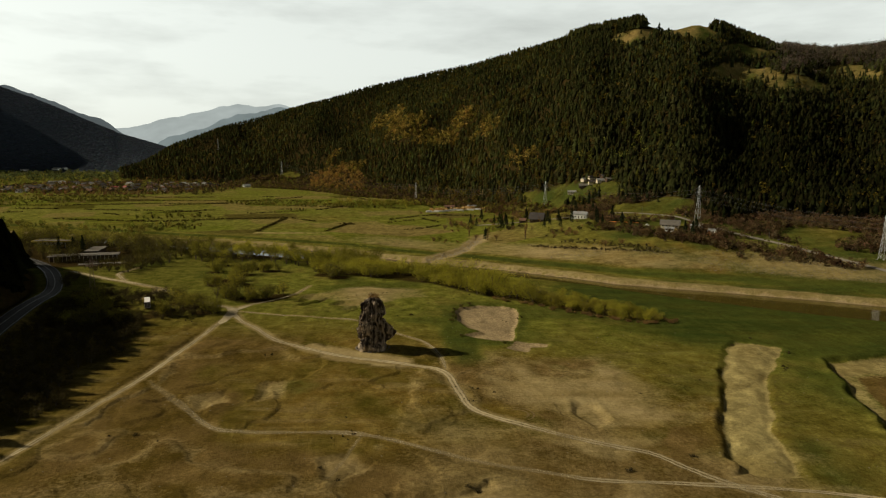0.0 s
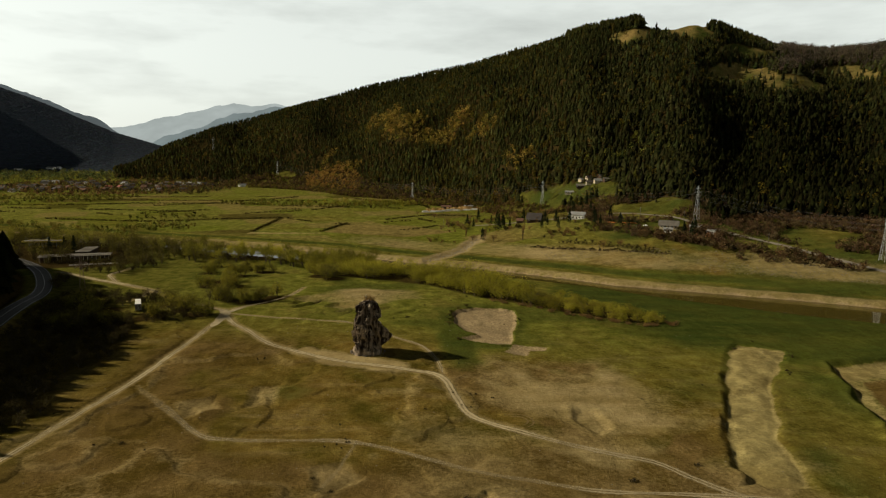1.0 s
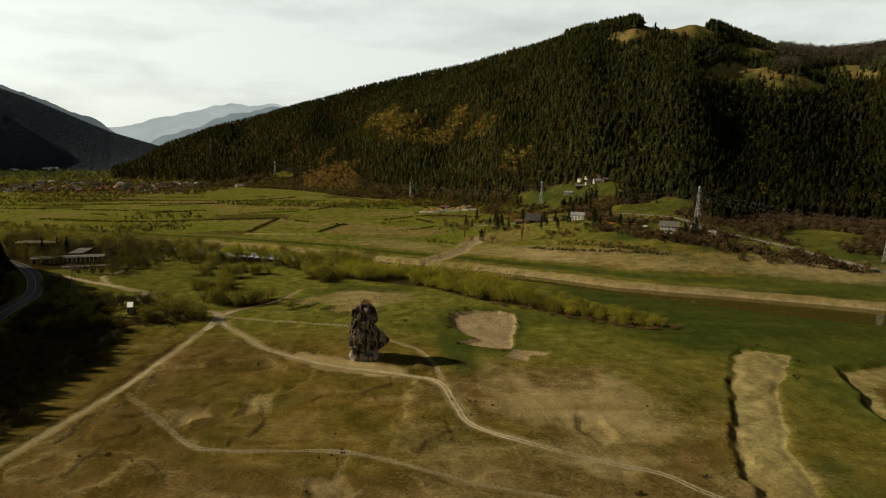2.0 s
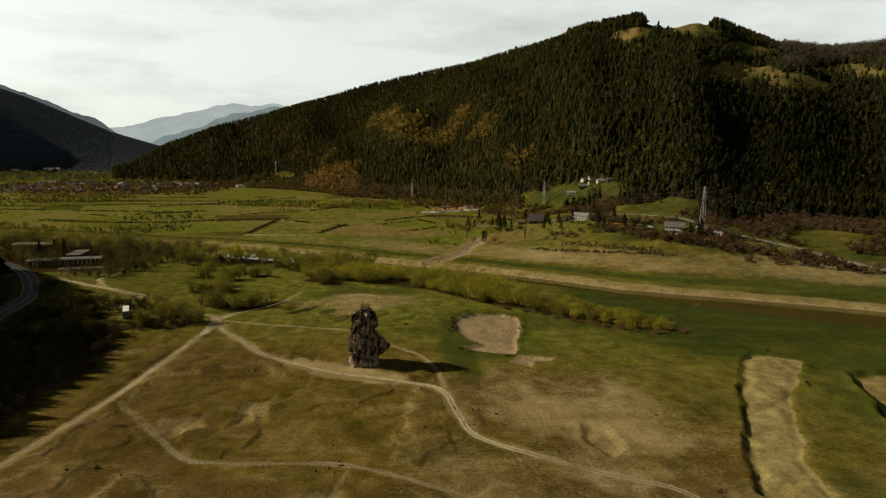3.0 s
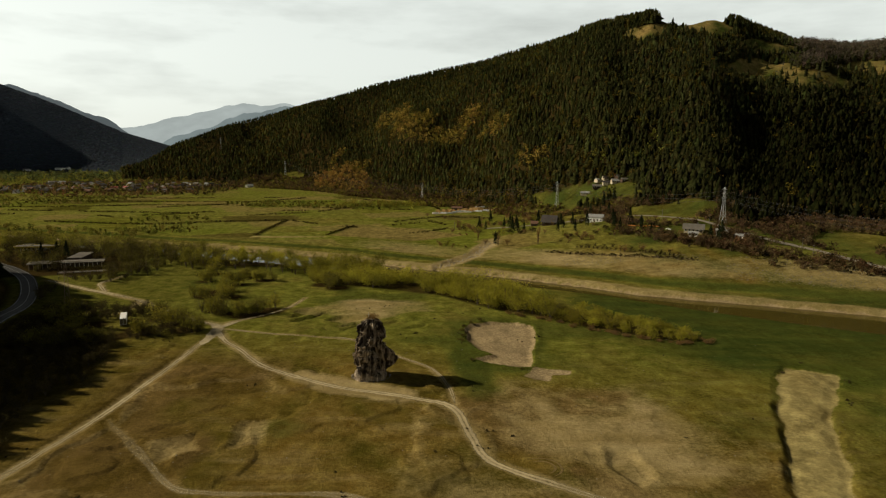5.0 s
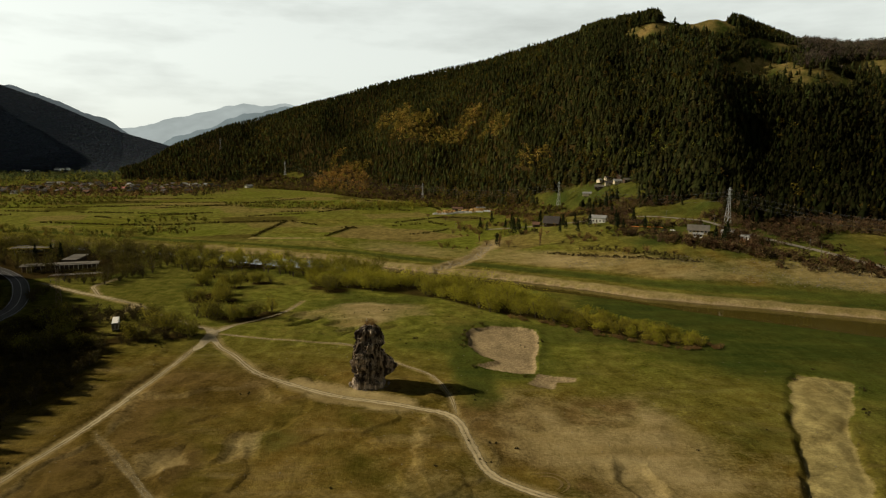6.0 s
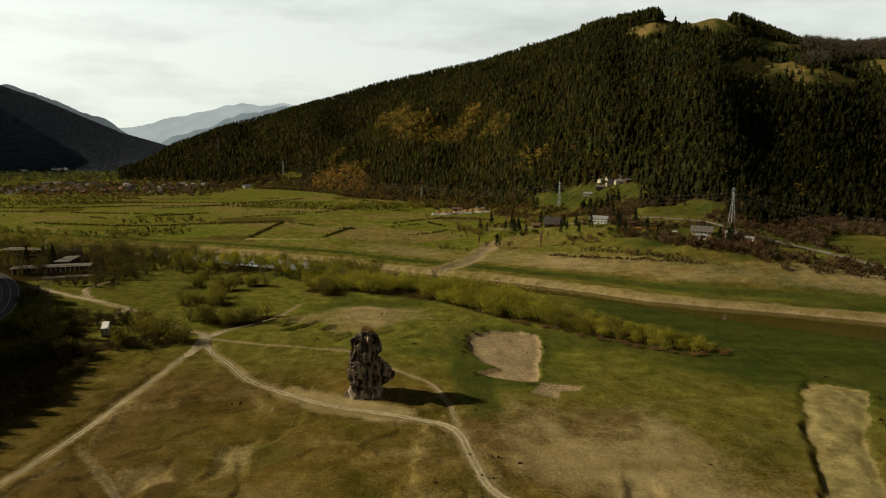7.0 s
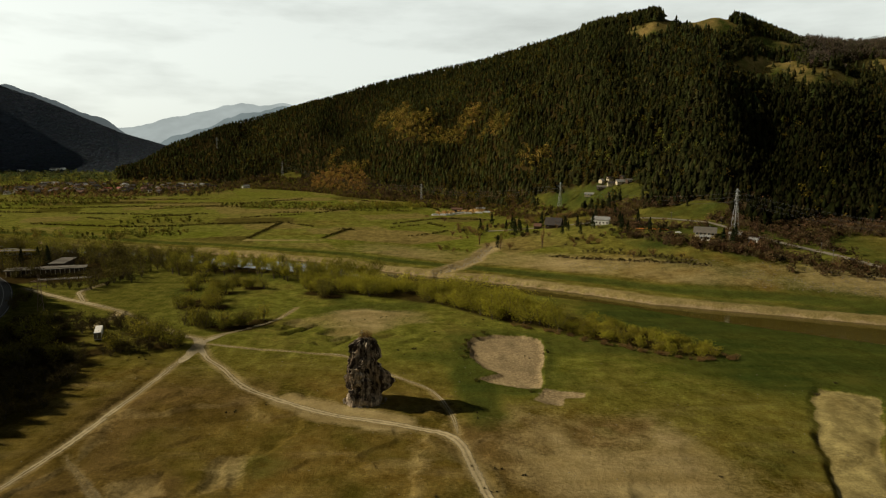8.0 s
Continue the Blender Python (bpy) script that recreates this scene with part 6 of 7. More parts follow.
def build_village():
    rng = np.random.default_rng(24)
    walls, roofs = (M_WHITE, M_TIMBER, M_TIMBER, M_TIMBER), (M_SLATE, M_DARKROOF, M_BROWNROOF, M_DARKROOF, M_DARKROOF)
    names = {M_SLATE: "weathered", M_WHITE: "white", M_CREAM: "cream", M_TIMBER: "dark timber", M_GREYROOF: "grey", M_DARKROOF: "dark", M_BROWNROOF: "brown", M_REDROOF: "red"}
    fixed = [(-561, 1090, 14, M_CREAM, M_REDROOF), (-552, 1120, 11, M_CREAM, M_REDROOF), (-482, 1262, 10, M_WHITE, M_GREYROOF), (-470, 1268, 9, M_WHITE, M_GREYROOF), (-458, 1262, 10, M_WHITE, M_GREYROOF), (-447, 1270, 9, M_WHITE, M_DARKROOF), (-436, 1264, 10, M_WHITE, M_GREYROOF),
             (-330, 1212, 14, M_WHITE, M_GREYROOF), (-767, 1256, 16, M_WHITE, M_GREYROOF), (-750, 1262, 14, M_WHITE, M_GREYROOF), (-470, 1030, 10, M_CREAM, M_BROWNROOF), (-585, 1222, 15, M_WHITE, M_GREYROOF), (-706, 1065, 13, M_WHITE, M_DARKROOF), (-688, 1052, 12, M_CREAM, M_DARKROOF), (-663, 1046, 12, M_WHITE, M_GREYROOF),
             (-1100, 1930, 24, M_WHITE, M_GREYROOF), (-1165, 1865, 22, M_WHITE, M_GREYROOF), (-1085, 1950, 16, M_WHITE, M_GREYROOF)]
    c = rng.uniform((-760, 930), (-380, 1300), (1400, 2))
    c = c[(c[:, 1] > 980 + 0.15 * (c[:, 0] + 560)) & (hill_u(*c.T) < 0)]
    taken = [(f[0], f[1]) for f in fixed]
    for x, y in c:
        if len(taken) >= 92:
            break
        if min((x - p) ** 2 + (y - q) ** 2 for p, q in taken) > 17 ** 2:
            taken.append((x, y))
            fixed.append((x, y, rng.uniform(9, 14), walls[int(rng.integers(4))], roofs[int(rng.integers(5))]))
    for x, y, w, a, b in fixed:
        house(f"{names[a]} village house with a {names[b]} gabled roof", x, y, rng.uniform(-0.9, 0.9), w, w * 0.72, rng.uniform(3, 4.6), rng.uniform(2.2, 3.4), a, b, 1, 3, rng.uniform() < 0.6, group="houses of the village")


build_village()


def build_roadside():
    # long low lodge with a flat roof and a row of posts
    ob = thing("roadside_lodge", "long low lodge with a pale flat roof and porch posts", "building", "", spot(-216, 231, radians(20)))
    bm = bmesh.new()
    box(bm, 0, 0, -1, 43, 9, 4.6)
    part("wall", bm, M_TIMBER, ob)
    bm = bmesh.new()
    box(bm, 0, -0.8, 3.62, 46, 12.5, 0.45)
    box(bm, -2, 0.6, 4.07, 37, 8, 0.25)
    part("roof", bm, M_CONCRETE, ob, "pale worn flat roof")
    for k in range(17):
        bm = bmesh.new()
        box(bm, -21.6 + 2.7 * k, -6.4, -0.8, 0.42, 0.42, 4.4)
        part("post", bm, M_CREAM, ob, "pale painted porch post")
    for k in range(15):
        bm = bmesh.new()
        for s in (-0.85, 0.85):
            box(bm, -18.9 + 2.7 * k + s, -4.56, 0.7, 0.12, 0.16, 1.7)
        win = part("window", bm, M_TIMBER, ob)
        bm = bmesh.new()
        box(bm, -18.9 + 2.7 * k, -4.53, 0.8, 1.55, 0.08, 1.5)
        part("pane", bm, M_GLASS, win)
    ob = thing("lodge_wing", "flat-roofed wing with a pale concrete roof", "building", "", spot(-222, 262, radians(100)))
    bm = bmesh.new()
    box(bm, 0, 0, -1, 26, 8, 4.4)
    part("wall", bm, M_TIMBER, ob)
    bm = bmesh.new()
    box(bm, 0, 0, 3.42, 28, 10, 0.4)
    part("roof", bm, M_CONCRETE, ob)
    ob = thing("terrace", "pale concrete terrace slab in front of the lodge", "terrace", "", spot(-196, 214, radians(20)))
    bm = bmesh.new()
    box(bm, 0, 0, -0.3, 30, 6, 0.55)
    part("slab", bm, M_CONCRETE, ob)
    for k in range(9):
        bm = bmesh.new()
        box(bm, -14 + 3.5 * k, -2.8, 0.25, 0.12, 0.12, 1.0)
        part("post", bm, M_STEEL, ob)
    # filling station canopy
    ob = thing("station_canopy", "yellow flat canopy of a roadside filling station", "canopy", "", spot(-272, 296, radians(12)))
    bm = bmesh.new()
    box(bm, 0, 0, 5.2, 28, 12, 0.5)
    part("roof", bm, M_CONCRETE, ob)
    bm = bmesh.new()
    for sy in (-1, 1):
        box(bm, 0, sy * 6.1, 4.9, 28.4, 0.2, 1.1)
    for sx in (-1, 1):
        box(bm, sx * 14.1, 0, 4.9, 0.2, 12.0, 1.1)
    part("fascia", bm, M_YELLOW, ob, "bright yellow fascia band")
    for k in range(3):
        for sy in (-1, 1):
            bm = bmesh.new()
            box(bm, -10 + 10 * k, sy * 3.2, -0.6, 0.45, 0.45, 5.8)
            part("column", bm, M_STEEL, ob)
        bm = bmesh.new()
        box(bm, -10 + 10 * k, 0, -0.2, 0.9, 0.6, 2.0)
        part("fuel_pump", bm, M_YELLOW, ob)
    house("low white station shop with a flat-pitched grey roof", -282, 312, radians(12), 16, 8, 3.6, 0.9, M_WHITE, M_GREYROOF, 1, 5, False)


build_roadside()


# ---- power line ----
def lattice(name, label, x, y, yaw, height, foot=2.0, arms=3, group="", material=None):
    material = material or M_STEEL
    ob = thing(name, label, "pylon", group, spot(x, y, yaw))
    waist, top = 0.62 * height, 0.42

    def half(z):
        return foot + (0.75 - foot) * min(z / waist, 1) if z < waist else 0.75 + (top - 0.75) * (z - waist) / (height - waist)
    zs = [0]
    while zs[-1] < height - 1.5:
        zs.append(zs[-1] + max(1.8, 2.6 * half(zs[-1])))
    zs[-1] = height
    for sx, sy in ((-1, -1), (1, -1), (1, 1), (-1, 1)):
        bm = bmesh.new()
        tube(bm, [(sx * half(z), sy * half(z), z - (0.8 if z == 0 else 0)) for z in zs], [0.11] * len(zs), 4)
        part("leg", bm, material, ob)
    bm = bmesh.new()
    for a, b in zip(zs, zs[1:]):
        p, q = half(a), half(b)
        for k in range(4):
            c, d = ((-1, -1), (1, -1), (1, 1), (-1, 1))[k], ((1, -1), (1, 1), (-1, 1), (-1, -1))[k]
            beam(bm, (c[0] * p, c[1] * p, a), (d[0] * q, d[1] * q, b), 0.07)
            beam(bm, (d[0] * p, d[1] * p, a), (c[0] * q, c[1] * q, b), 0.07)
    part("bracing", bm, material, ob)
    for k in range(arms):
        z, r = height * (0.70 + 0.11 * k), 3.6 - 0.5 * abs(k - 1)
        arm_bm = bmesh.new()
        for s in (-1, 1):
            for e in (-1, 1):
                beam(arm_bm, (0, e * 0.45, z), (s * r, 0, z + 0.25), 0.16)
            beam(arm_bm, (0, 0, z + 1.1), (s * r, 0, z + 0.25), 0.14)
        arm = part("crossarm", arm_bm, material, ob)
        for s in (-1, 1):
            bm = bmesh.new()
            tube(bm, [(s * r, 0, z + 0.2), (s * r, 0, z - 1.1)], [0.13, 0.13], 6)
            part("insulator", bm, M_GLASS, arm)
    return ob


LINE = [(395, 60), (345, 167), (271, 292), (197, 567), (37, 834), (-262, 1262)]


def build_power_line():
    for k, (x, y) in enumerate(LINE):
        a, b = LINE[max(k - 1, 0)], LINE[min(k + 1, len(LINE) - 1)]
        yaw = math.atan2(b[1] - a[1], b[0] - a[0]) + math.pi / 2
        lattice("lattice_pylon", "grey steel lattice pylon carrying power lines", x, y, yaw, 31, group="pylons of the power line")
    for side in (-1, 1):
        for lev in (0.70, 0.81, 0.92):
            for (ax, ay), (bx, by) in zip(LINE, LINE[1:]):
                dx, dy = bx - ax, by - ay
                n = math.hypot(dx, dy)
                ox, oy = -dy / n * 3.3 * side, dx / n * 3.3 * side
                za, zb = gz(ax, ay) + 31 * lev - 1, gz(bx, by) + 31 * lev - 1
                bm = bmesh.new()
                ts = np.linspace(0, 1, 22)
                pts = [(ax + dx * t + ox, ay + dy * t + oy, za + (zb - za) * t - 4 * 0.026 * n * t * (1 - t)) for t in ts]
                tube(bm, pts, [0.04] * 22, 4)
                me = bpy.data.meshes.new("power_cable")
                bm.to_mesh(me), bm.free()
                me.materials.append(M_WIRE)
                tagged(new("power_cable", me), "thin grey power cable sagging between pylons", "cable", "cables of the power line")
    lattice("lattice_mast", "rusty slender lattice mast beside the track", -158, 117, 0.5, 21, 1.5, 2, material=mat("rusty_steel", (0.22, 0.15, 0.11), 0.7, 0.3, vary=0.3, bump=0.2))
    lattice("lattice_mast", "grey lattice mast on the wooded hillside", -446, 1416, 0.2, 30, 2.2, 2)


build_power_line()


def build_poles():
    ob = thing("utility_pole", "plain pale concrete utility pole by the road", "pole", "utility poles by the road", spot(193, 326))
    bm = bmesh.new()
    tube(bm, [(0, 0, -0.6), (0, 0, 8.6)], [0.2, 0.13], 8)
    part("shaft", bm, M_CONCRETE, ob)
    bm = bmesh.new()
    box(bm, 0, 0, 7.8, 1.8, 0.14, 0.14)
    part("crossarm", bm, M_STEEL, ob)
    for x, y in ((294, 219), (292, 203), (64, 443), (262, 296), (150, 395), (236, 330)):
        copy_thing(ob, spot(x, y, 0.4))


build_poles()


def build_fence():
    line = spline([(122, 282), (147, 259), (183, 233), (216, 211)], 3.2)
    ob = thing("orchard_fence", "dark wooden post fence along the meadow's edge", "fence")
    for k, (x, y) in enumerate(line):
        bm = bmesh.new()
        tube(bm, [(x, y, gz(x, y) - 0.4), (x + 0.05, y, gz(x, y) + 1.7)], [0.16, 0.13], 5)
        part("post", bm, M_TIMBER, ob)
    for a, b in zip(line, line[1:]):
        bm = bmesh.new()
        for h in (0.7, 1.35):
            beam(bm, (*a, gz(*a) + h), (*b, gz(*b) + h), 0.1)
        part("rail", bm, M_TIMBER, ob)


build_fence()


# ---- vehicles and yards ----
def wheel(parent, x, y, z, r, w):
    bm = bmesh.new()
    tube(bm, [(x - w / 2, y, z), (x + w / 2, y, z)], [r, r], 16)
    t = part("tyre", bm, M_RUBBER, parent)
    bm = bmesh.new()
    tube(bm, [(x - w / 2 - 0.02, y, z), (x + w / 2 + 0.02, y, z)], [r * 0.55, r * 0.55], 12)
    part("rim", bm, M_STEEL, t)


def box_truck(x, y, yaw):
    ob = thing("box_truck", "long white box truck parked on grass at the track's end", "truck", "", spot(x, y, yaw))
    bm = bmesh.new()
    box(bm, 0, -3.6, 0.95, 2.7, 12.6, 3.0)
    bmesh.ops.bevel(bm, geom=list(bm.edges), offset=0.08, segments=2, affect="EDGES")
    part("cargo_box", bm, M_WHITE, ob)
    bm = bmesh.new()
    box(bm, 0, -2.3, 0.55, 1.1, 14.4, 0.35)
    part("chassis", bm, M_RUBBER, ob)
    bm = bmesh.new()
    r = box(bm, 0, 3.95, 0.6, 2.4, 2.1, 2.3)
    for v in r:
        if v.co.z > 2 and v.co.y > 4:
            v.co.y -= 0.35
    bmesh.ops.bevel(bm, geom=list(bm.edges), offset=0.1, segments=2, affect="EDGES")
    cab = part("cab", bm, M_WHITE, ob)
    bm = bmesh.new()
    beam(bm, (0, 4.9, 1.75), (0, 4.72, 2.5), 0.12)
    for v in bm.verts:
        v.co.x *= 16
    part("windscreen", bm, M_GLASS, cab)
    for sx in (-1.2, 1.2):
        bm = bmesh.new()
        box(bm, sx, 3.9, 1.7, 0.06, 1.1, 0.75)
        part("side_window", bm, M_GLASS, cab)
    for sx in (-0.66, 0.66):
        bm = bmesh.new()
        box(bm, sx, -9.93, 1.1, 1.26, 0.05, 2.7)
        # grey stands in for the shaded back of the white box
        door = part("rear_door", bm, M_CONCRETE, ob, "rear door with the back's shade put in as grey")
        bm = bmesh.new()
        box(bm, sx * 0.3, -9.98, 1.3, 0.05, 0.05, 2.2)
        part("lock_bar", bm, M_STEEL, door)
    for sx in (-1.05, 1.05):
        for sy in (-8.6, -7.4, 3.8):
            wheel(ob, sx, sy, 0.5, 0.5, 0.3)
    return ob


box_truck(-114.5, 82, radians(21))


def car(label, x, y, yaw, paint):
    ob = thing("car", label, "car", "cars on the far road", spot(x, y, yaw, 0.36))
    bm = bmesh.new()
    box(bm, 0, 0, 0.3, 1.75, 4.2, 0.6)
    r = box(bm, 0, -0.2, 0.88, 1.55, 2.3, 0.55, 0, 0.18)
    bmesh.ops.bevel(bm, geom=list(bm.edges), offset=0.06, segments=1, affect="EDGES")
    part("body", bm, paint, ob)
    for px, py, sx, sy in ((-0.74, -0.2, 0.06, 1.7), (0.74, -0.2, 0.06, 1.7), (0, 0.93, 1.3, 0.06), (0, -1.3, 1.3, 0.06)):
        bm = bmesh.new()
        box(bm, px, py, 0.98, sx, sy, 0.36)
        part("window", bm, M_GLASS, ob)
    for sx in (-0.8, 0.8):
        for sy in (-1.3, 1.3):
            wheel(ob, sx, sy, 0.3, 0.3, 0.2)


car("dark car parked at the edge of the road", 221, 353 - 60, radians(40), M_DARKROOF)
car("white car parked at the edge of the road", 226, 290, radians(38), M_WHITE)


def trailer(x, y, yaw):
    ob = thing("log_trailer", "orange trailer with a heap of dark brushwood", "trailer", "orange trailers by the road", spot(x, y, yaw))
    bm = bmesh.new()
    box(bm, 0, 0, 0.8, 7.5, 2.4, 0.25)
    part("bed", bm, M_ORANGE, ob)
    for sy in (-1.2, 1.2):
        bm = bmesh.new()
        box(bm, 0, sy, 1.05, 7.5, 0.08, 0.5)
        part("side_board", bm, M_ORANGE, ob)
    for sx in (-2.2, 2.2):
        for sy in (-0.9, 0.9):
            bm = bmesh.new()
            tube(bm, [(sx, sy - 0.14, 0.45), (sx, sy + 0.14, 0.45)], [0.48, 0.48], 14)
            part("tyre", bm, M_RUBBER, ob)
    rng = np.random.default_rng(int(x))
    c = rng.normal(0, 1, (160, 3)) * (2.0, 0.6, 0.5) + (0, 0, 1.9)
    c[:, 2] = np.maximum(c[:, 2], 1.2)
    l = new("load", leaves_mesh("load", c, 1.1, rng, M_SPRUCE))
    l.parent = ob


for q in ((206, 318), (213, 311), (220, 304)):
    trailer(*q, radians(-45))


def lumber(x, y, yaw, w, d, layers, label="stack of fresh yellow sawn timber on bearers"):
    ob = thing("timber_stack", label, "timber stack", "stacks in the timber yard", spot(x, y, yaw))
    rng = np.random.default_rng(int(x * 7))
    me = None
    for k in range(layers):
        for j in range(5):
            bm = bmesh.new()
            box(bm, rng.uniform(-0.15, 0.15), (j - 2) * d / 5, 0.2 + k * 0.42, w * rng.uniform(0.9, 1.05), d / 5 * 0.92, 0.36)
            part("plank", bm, M_PLANK, ob)
    for s in (-1, 1):
        bm = bmesh.new()
        box(bm, s * w * 0.35, 0, -0.3, 0.25, d, 0.5)
        part("bearer", bm, M_TIMBER, ob)


ribbon('pavement', [(46, 632), (66, 645), (90, 665), (112, 684), (134, 694)], 17, M_GRAVEL, 0.12, 'pale trodden gravel of the timber yard', 'yard', rag=0.5)


def build_yard():
    for k, (x, y) in enumerate(((60, 648), (66, 655), (72, 648), (70, 664), (78, 660), (104, 690), (110, 696), (116, 690), (122, 698), (96, 684), (56, 658), (84, 668), (90, 676), (102, 676), (110, 682), (128, 690), (134, 686), (76, 672), (64, 664), (100, 666))):
        lumber(x, y, radians(10 + 23 * k), 6, 3, 6 + k % 4)
    rng = np.random.default_rng(31)
    for x, y, w in ((52, 640, 9), (62, 640, 8), (75, 652, 10), (84, 662, 9), (91, 669, 8), (70, 640, 9), (97, 660, 9), (112, 672, 10), (124, 682, 9)):
        ob = thing("covered_stack", "low stack under a creased white tarpaulin", "timber stack", "covered stacks in the yard", spot(x, y, rng.uniform(-0.3, 0.3)))
        bm = bmesh.new()
        r = box(bm, 0, 0, -0.2, w, 4, 2.0, 0, 0.12)
        bmesh.ops.subdivide_edges(bm, edges=list(bm.edges), cuts=3, use_grid_fill=True)
        for v in bm.verts:
            v.co += Vector(rng.normal(0, 0.08, 3).tolist())
        part("tarpaulin", bm, M_TARP, ob)
    house("yellow site hut with a grey roof in the yard", 118, 706, radians(-20), 12, 6, 3, 1.4, M_CREAM, M_GREYROOF, 1, 4, False)
    house("brown open shed beside the timber stacks", 84, 690, radians(-10), 14, 8, 3.4, 1.8, M_TIMBER, M_BROWNROOF, 1, 3, False)


build_yard()


# ---- on the pillar, and small things on the ground ----
def build_rock_top():
    rng = np.random.default_rng(41)
    ob = thing("rock_shrub", "dry brown shrub growing on the pillar's top", "shrub")
    bm = bmesh.new()
    for k in range(6):
        a = rng.uniform(0, 6.28)
        tube(bm, [(5.0, 2.4, 21.2), (5.0 + 0.9 * math.cos(a), 2.4 + 0.7 * math.sin(a), 22.6)], [0.07, 0.02], 4)
    part("stem", bm, M_BARK, ob)
    c = rng.normal(0, 1, (560, 3)) * (1.2, 1.1, 0.6) + (5.7, 2.5, 22.5)
    l = new("crown", leaves_mesh("crown", c, 0.4, rng, M_SCRUB, 0.8))
    l.parent = ob
    ob = thing("iron_cross", "small pale metal cross on the pillar's top", "cross")
    bm = bmesh.new()
    box(bm, 4.5, 2.0, 21.6, 0.14, 0.14, 2.6)
    part("upright", bm, M_STEEL, ob)
    bm = bmesh.new()
    box(bm, 4.5, 2.0, 23.3, 1.0, 0.12, 0.14)
    part("crossbar", bm, M_STEEL, ob)


build_rock_top()

M_STONE = mat("grey_stone", (0.17, 0.145, 0.11), 0.92, vary=0.35, size=0.6, bump=0.6)
M_PALESTONE = mat("pale_stone", (0.30, 0.25, 0.17), 0.92, vary=0.35, size=0.6, bump=0.6)


def stones(name, xy, size, rng, label, material, flat=0.6):
    """Low-cut boulders joined in one mesh."""
    bm = bmesh.new()
    bmesh.ops.create_icosphere(bm, subdivisions=1, radius=1)
    base = np.array([v.co[:] for v in bm.verts])
    tri = np.array([[v.index for v in f.verts] for f in bm.faces])
    bm.free()
    z = ground_z(xy[:, 0], xy[:, 1])
    n = len(xy)
    v = base[None] * rng.uniform(0.7, 1.3, (n, len(base), 1)) * size[:, None, None] * np.array([1, 1, flat])
    v = v + np.stack([xy[:, 0], xy[:, 1], z + size * 0.15], 1)[:, None]
    t = tri[None] + (np.arange(n) * len(base))[:, None, None]
    me = tri_mesh(name, v.reshape(-1, 3), t.reshape(-1, 3), material)
    return tagged(new(name, me), label, "stones", kind="stuff")


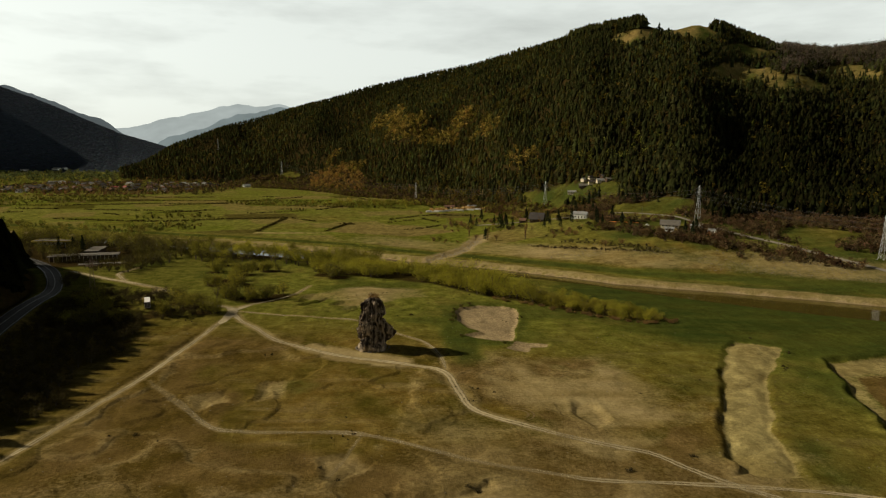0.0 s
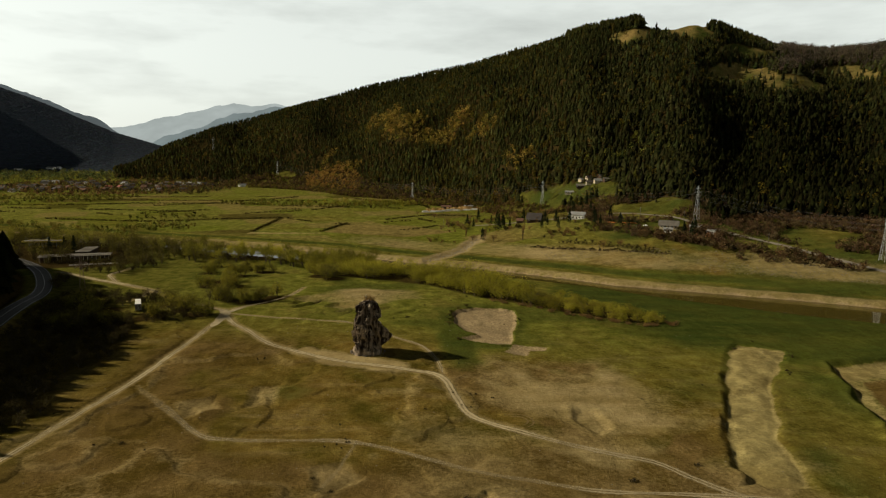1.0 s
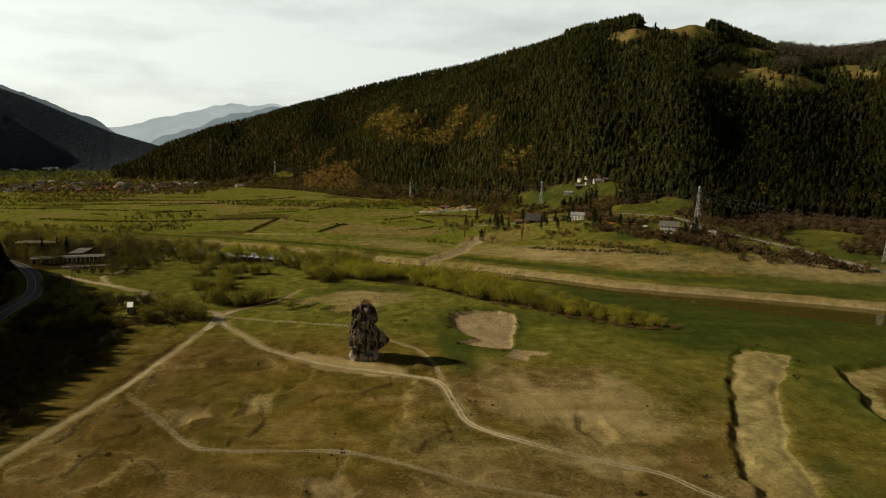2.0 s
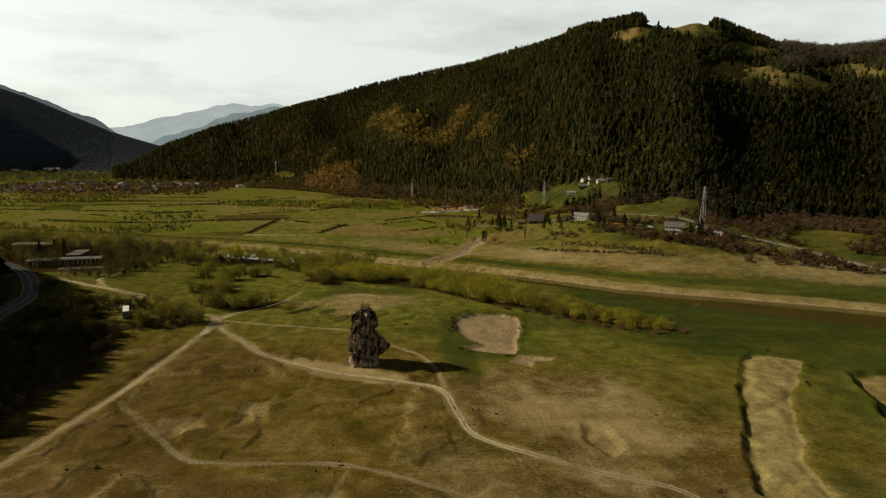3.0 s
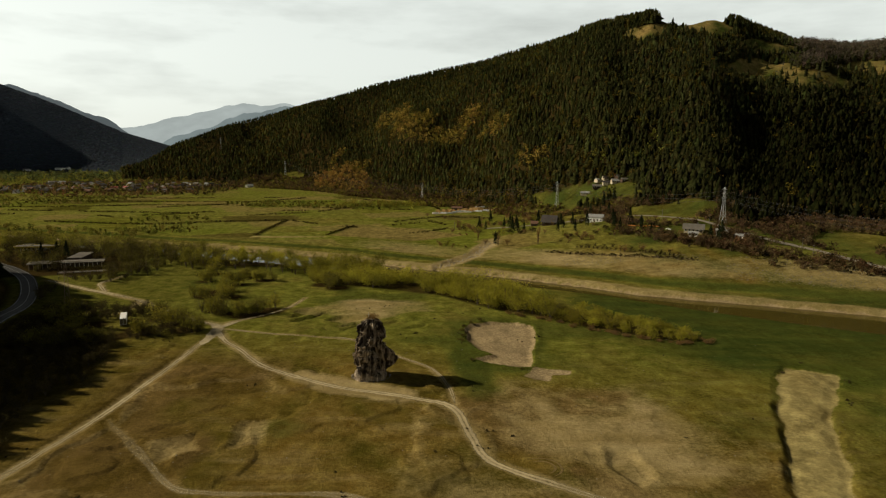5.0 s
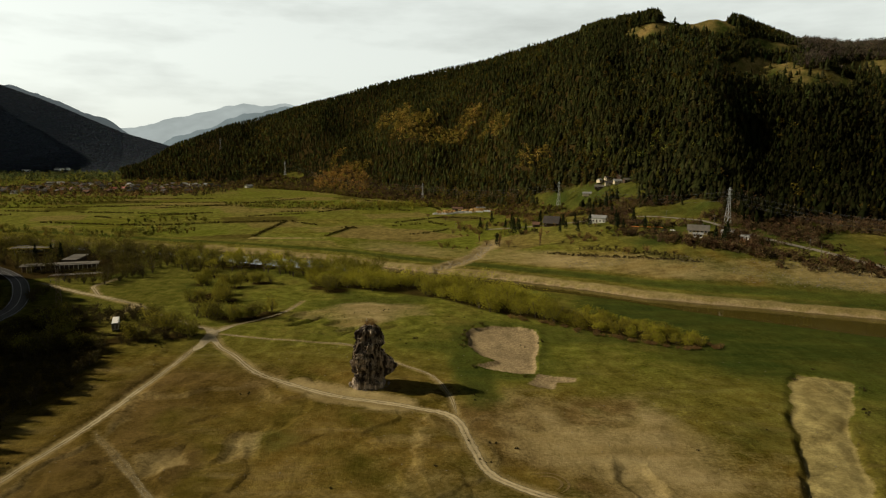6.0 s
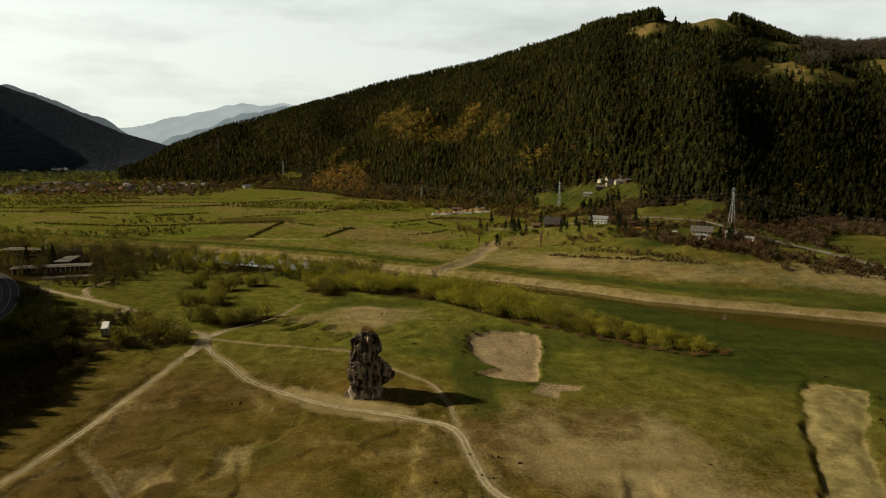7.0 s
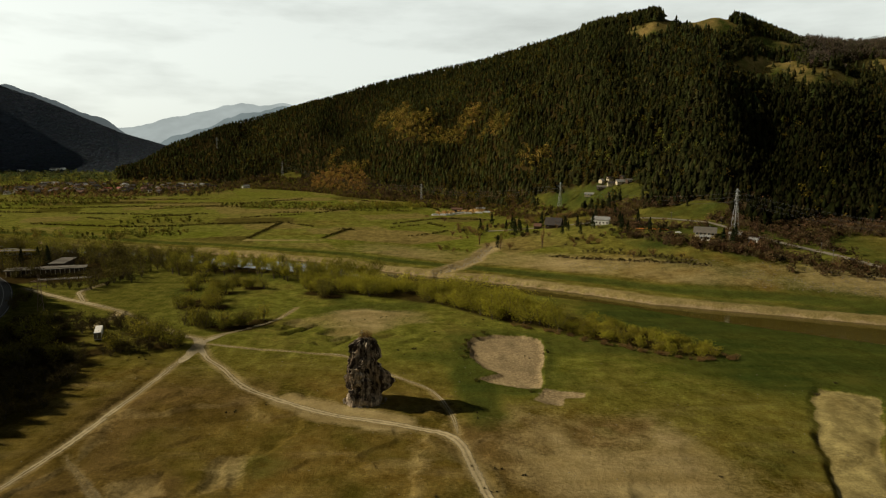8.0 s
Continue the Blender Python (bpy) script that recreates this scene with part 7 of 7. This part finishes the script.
def build_ground_clutter():
    rng = np.random.default_rng(42)
    # rubble along the far shore
    xy = rng.uniform((130, 90), (420, 300), (9000, 2))
    s = bank_d(*xy.T)
    n = fbm(xy[:, 0], xy[:, 1], 30, 3, 35)
    keep = (s > 45) & (s < 95) & (n > 0.08 - 0.25 * smooth(200, 300, xy[:, 0]))
    xy = xy[keep][:1300]
    stones("shore_rubble", xy, rng.uniform(0.15, 0.5, len(xy)) , rng, "grey stones and rubble strewn on the dry shore", M_STONE)
    p = spline(CREEK, 1.2)
    xy = p[rng.integers(0, len(p), 520)] + rng.normal(0, 3.2, (520, 2))
    stones("creek_stones", xy, rng.uniform(0.2, 0.7, len(xy)), rng, "pale stones in the dry creek bed", M_PALESTONE)
    # small stones on the near pasture
    xy = rng.uniform((-90, -120), (170, 60), (420, 2))
    stones("pasture_stones", xy, rng.uniform(0.08, 0.3, len(xy)) ** 1.2, rng, "small pale stones scattered on the pasture", M_STONE)
    # rushes and tussocks: rims of the hollows, and strewn
    cand = rng.uniform((-95, -120), (230, 130), (60000, 2))
    rim = np.minimum(np.abs(inside(*cand.T, POND)), np.minimum(np.abs(inside(*cand.T, PIT) + 1), np.abs(inside(*cand.T, PIT_EAST) + 1)))
    n = fbm(cand[:, 0], cand[:, 1], 14, 2, 36)
    west = near_line(*cand.T, [(158, 12), (131, -38), (111, -77)])[0] < 9
    keep = (rim < 1.2) & (n > np.where(west, 0.55, np.where(cand[:, 0] > 100, 0.6, 0.25)))
    xy = np.concatenate([cand[keep][:520], cand[(n > 0.5) & ~keep & (cand[:, 0] < 130)][:70]])
    clumps("rush_tussocks", xy, rng.uniform(0.15, 0.45, len(xy)), palette(len(xy), rng, (0.06, 0.05, 0.02), 0.3), rng, "dark rush tussocks round the dry hollows", leaves=12, leaf=0.55, wide=0.8, low=0.0)
    # single dark bushes that stand out
    b = willow("juniper_bush", "small dark bush on the open pasture", "shrub", "dark bushes on the pasture", 95, 1.1, 2.2, 120, 0.36, M_SHADEWOOD, 5, 0.02)
    spread([b], [(98, -48), (95, -95), (75, -103), (-3, -99), (34, -111), (26, -58), (41, 47), (41, 62), (44, 61), (50, 79), (31, 88), (21, 61), (173, 19), (135, 46), (143, 50), (159, 9), (-57, -79), (36, -112), (2, -105)], rng, 0.4, 0.95)
    b = willow("rim_bush", "low dark bush on the hollow's rim", "shrub", "bushes round the dry hollow", 96, 1.5, 2.4, 200, 0.34, M_DARKOLIVE, 6, 0.02)
    spread([b], [(41.5, 49), (42.5, 57), (42.5, 65), (44, 72), (48, 79.5), (53, 83.5), (43, 22), (61, 11)], rng, 0.8, 1.35)
    ob = thing("rock_footing", "broken pale stones at the pillar's foot", "stones")
    for k in range(26):
        a = math.pi + rng.uniform(-0.3, math.pi + 0.3)
        x, y, r = 5.3 + 6.7 * math.cos(a), 3.2 + 6.4 * math.sin(a), rng.uniform(0.25, 0.7)
        bm = bmesh.new()
        bmesh.ops.create_icosphere(bm, subdivisions=1, radius=r)
        for v in bm.verts:
            v.co = Vector((v.co.x * rng.uniform(0.7, 1.2) + x, v.co.y * rng.uniform(0.7, 1.2) + y, v.co.z * 0.7 + gz(x, y) + 0.1))
        part("stone", bm, M_STONE, ob)


build_ground_clutter()
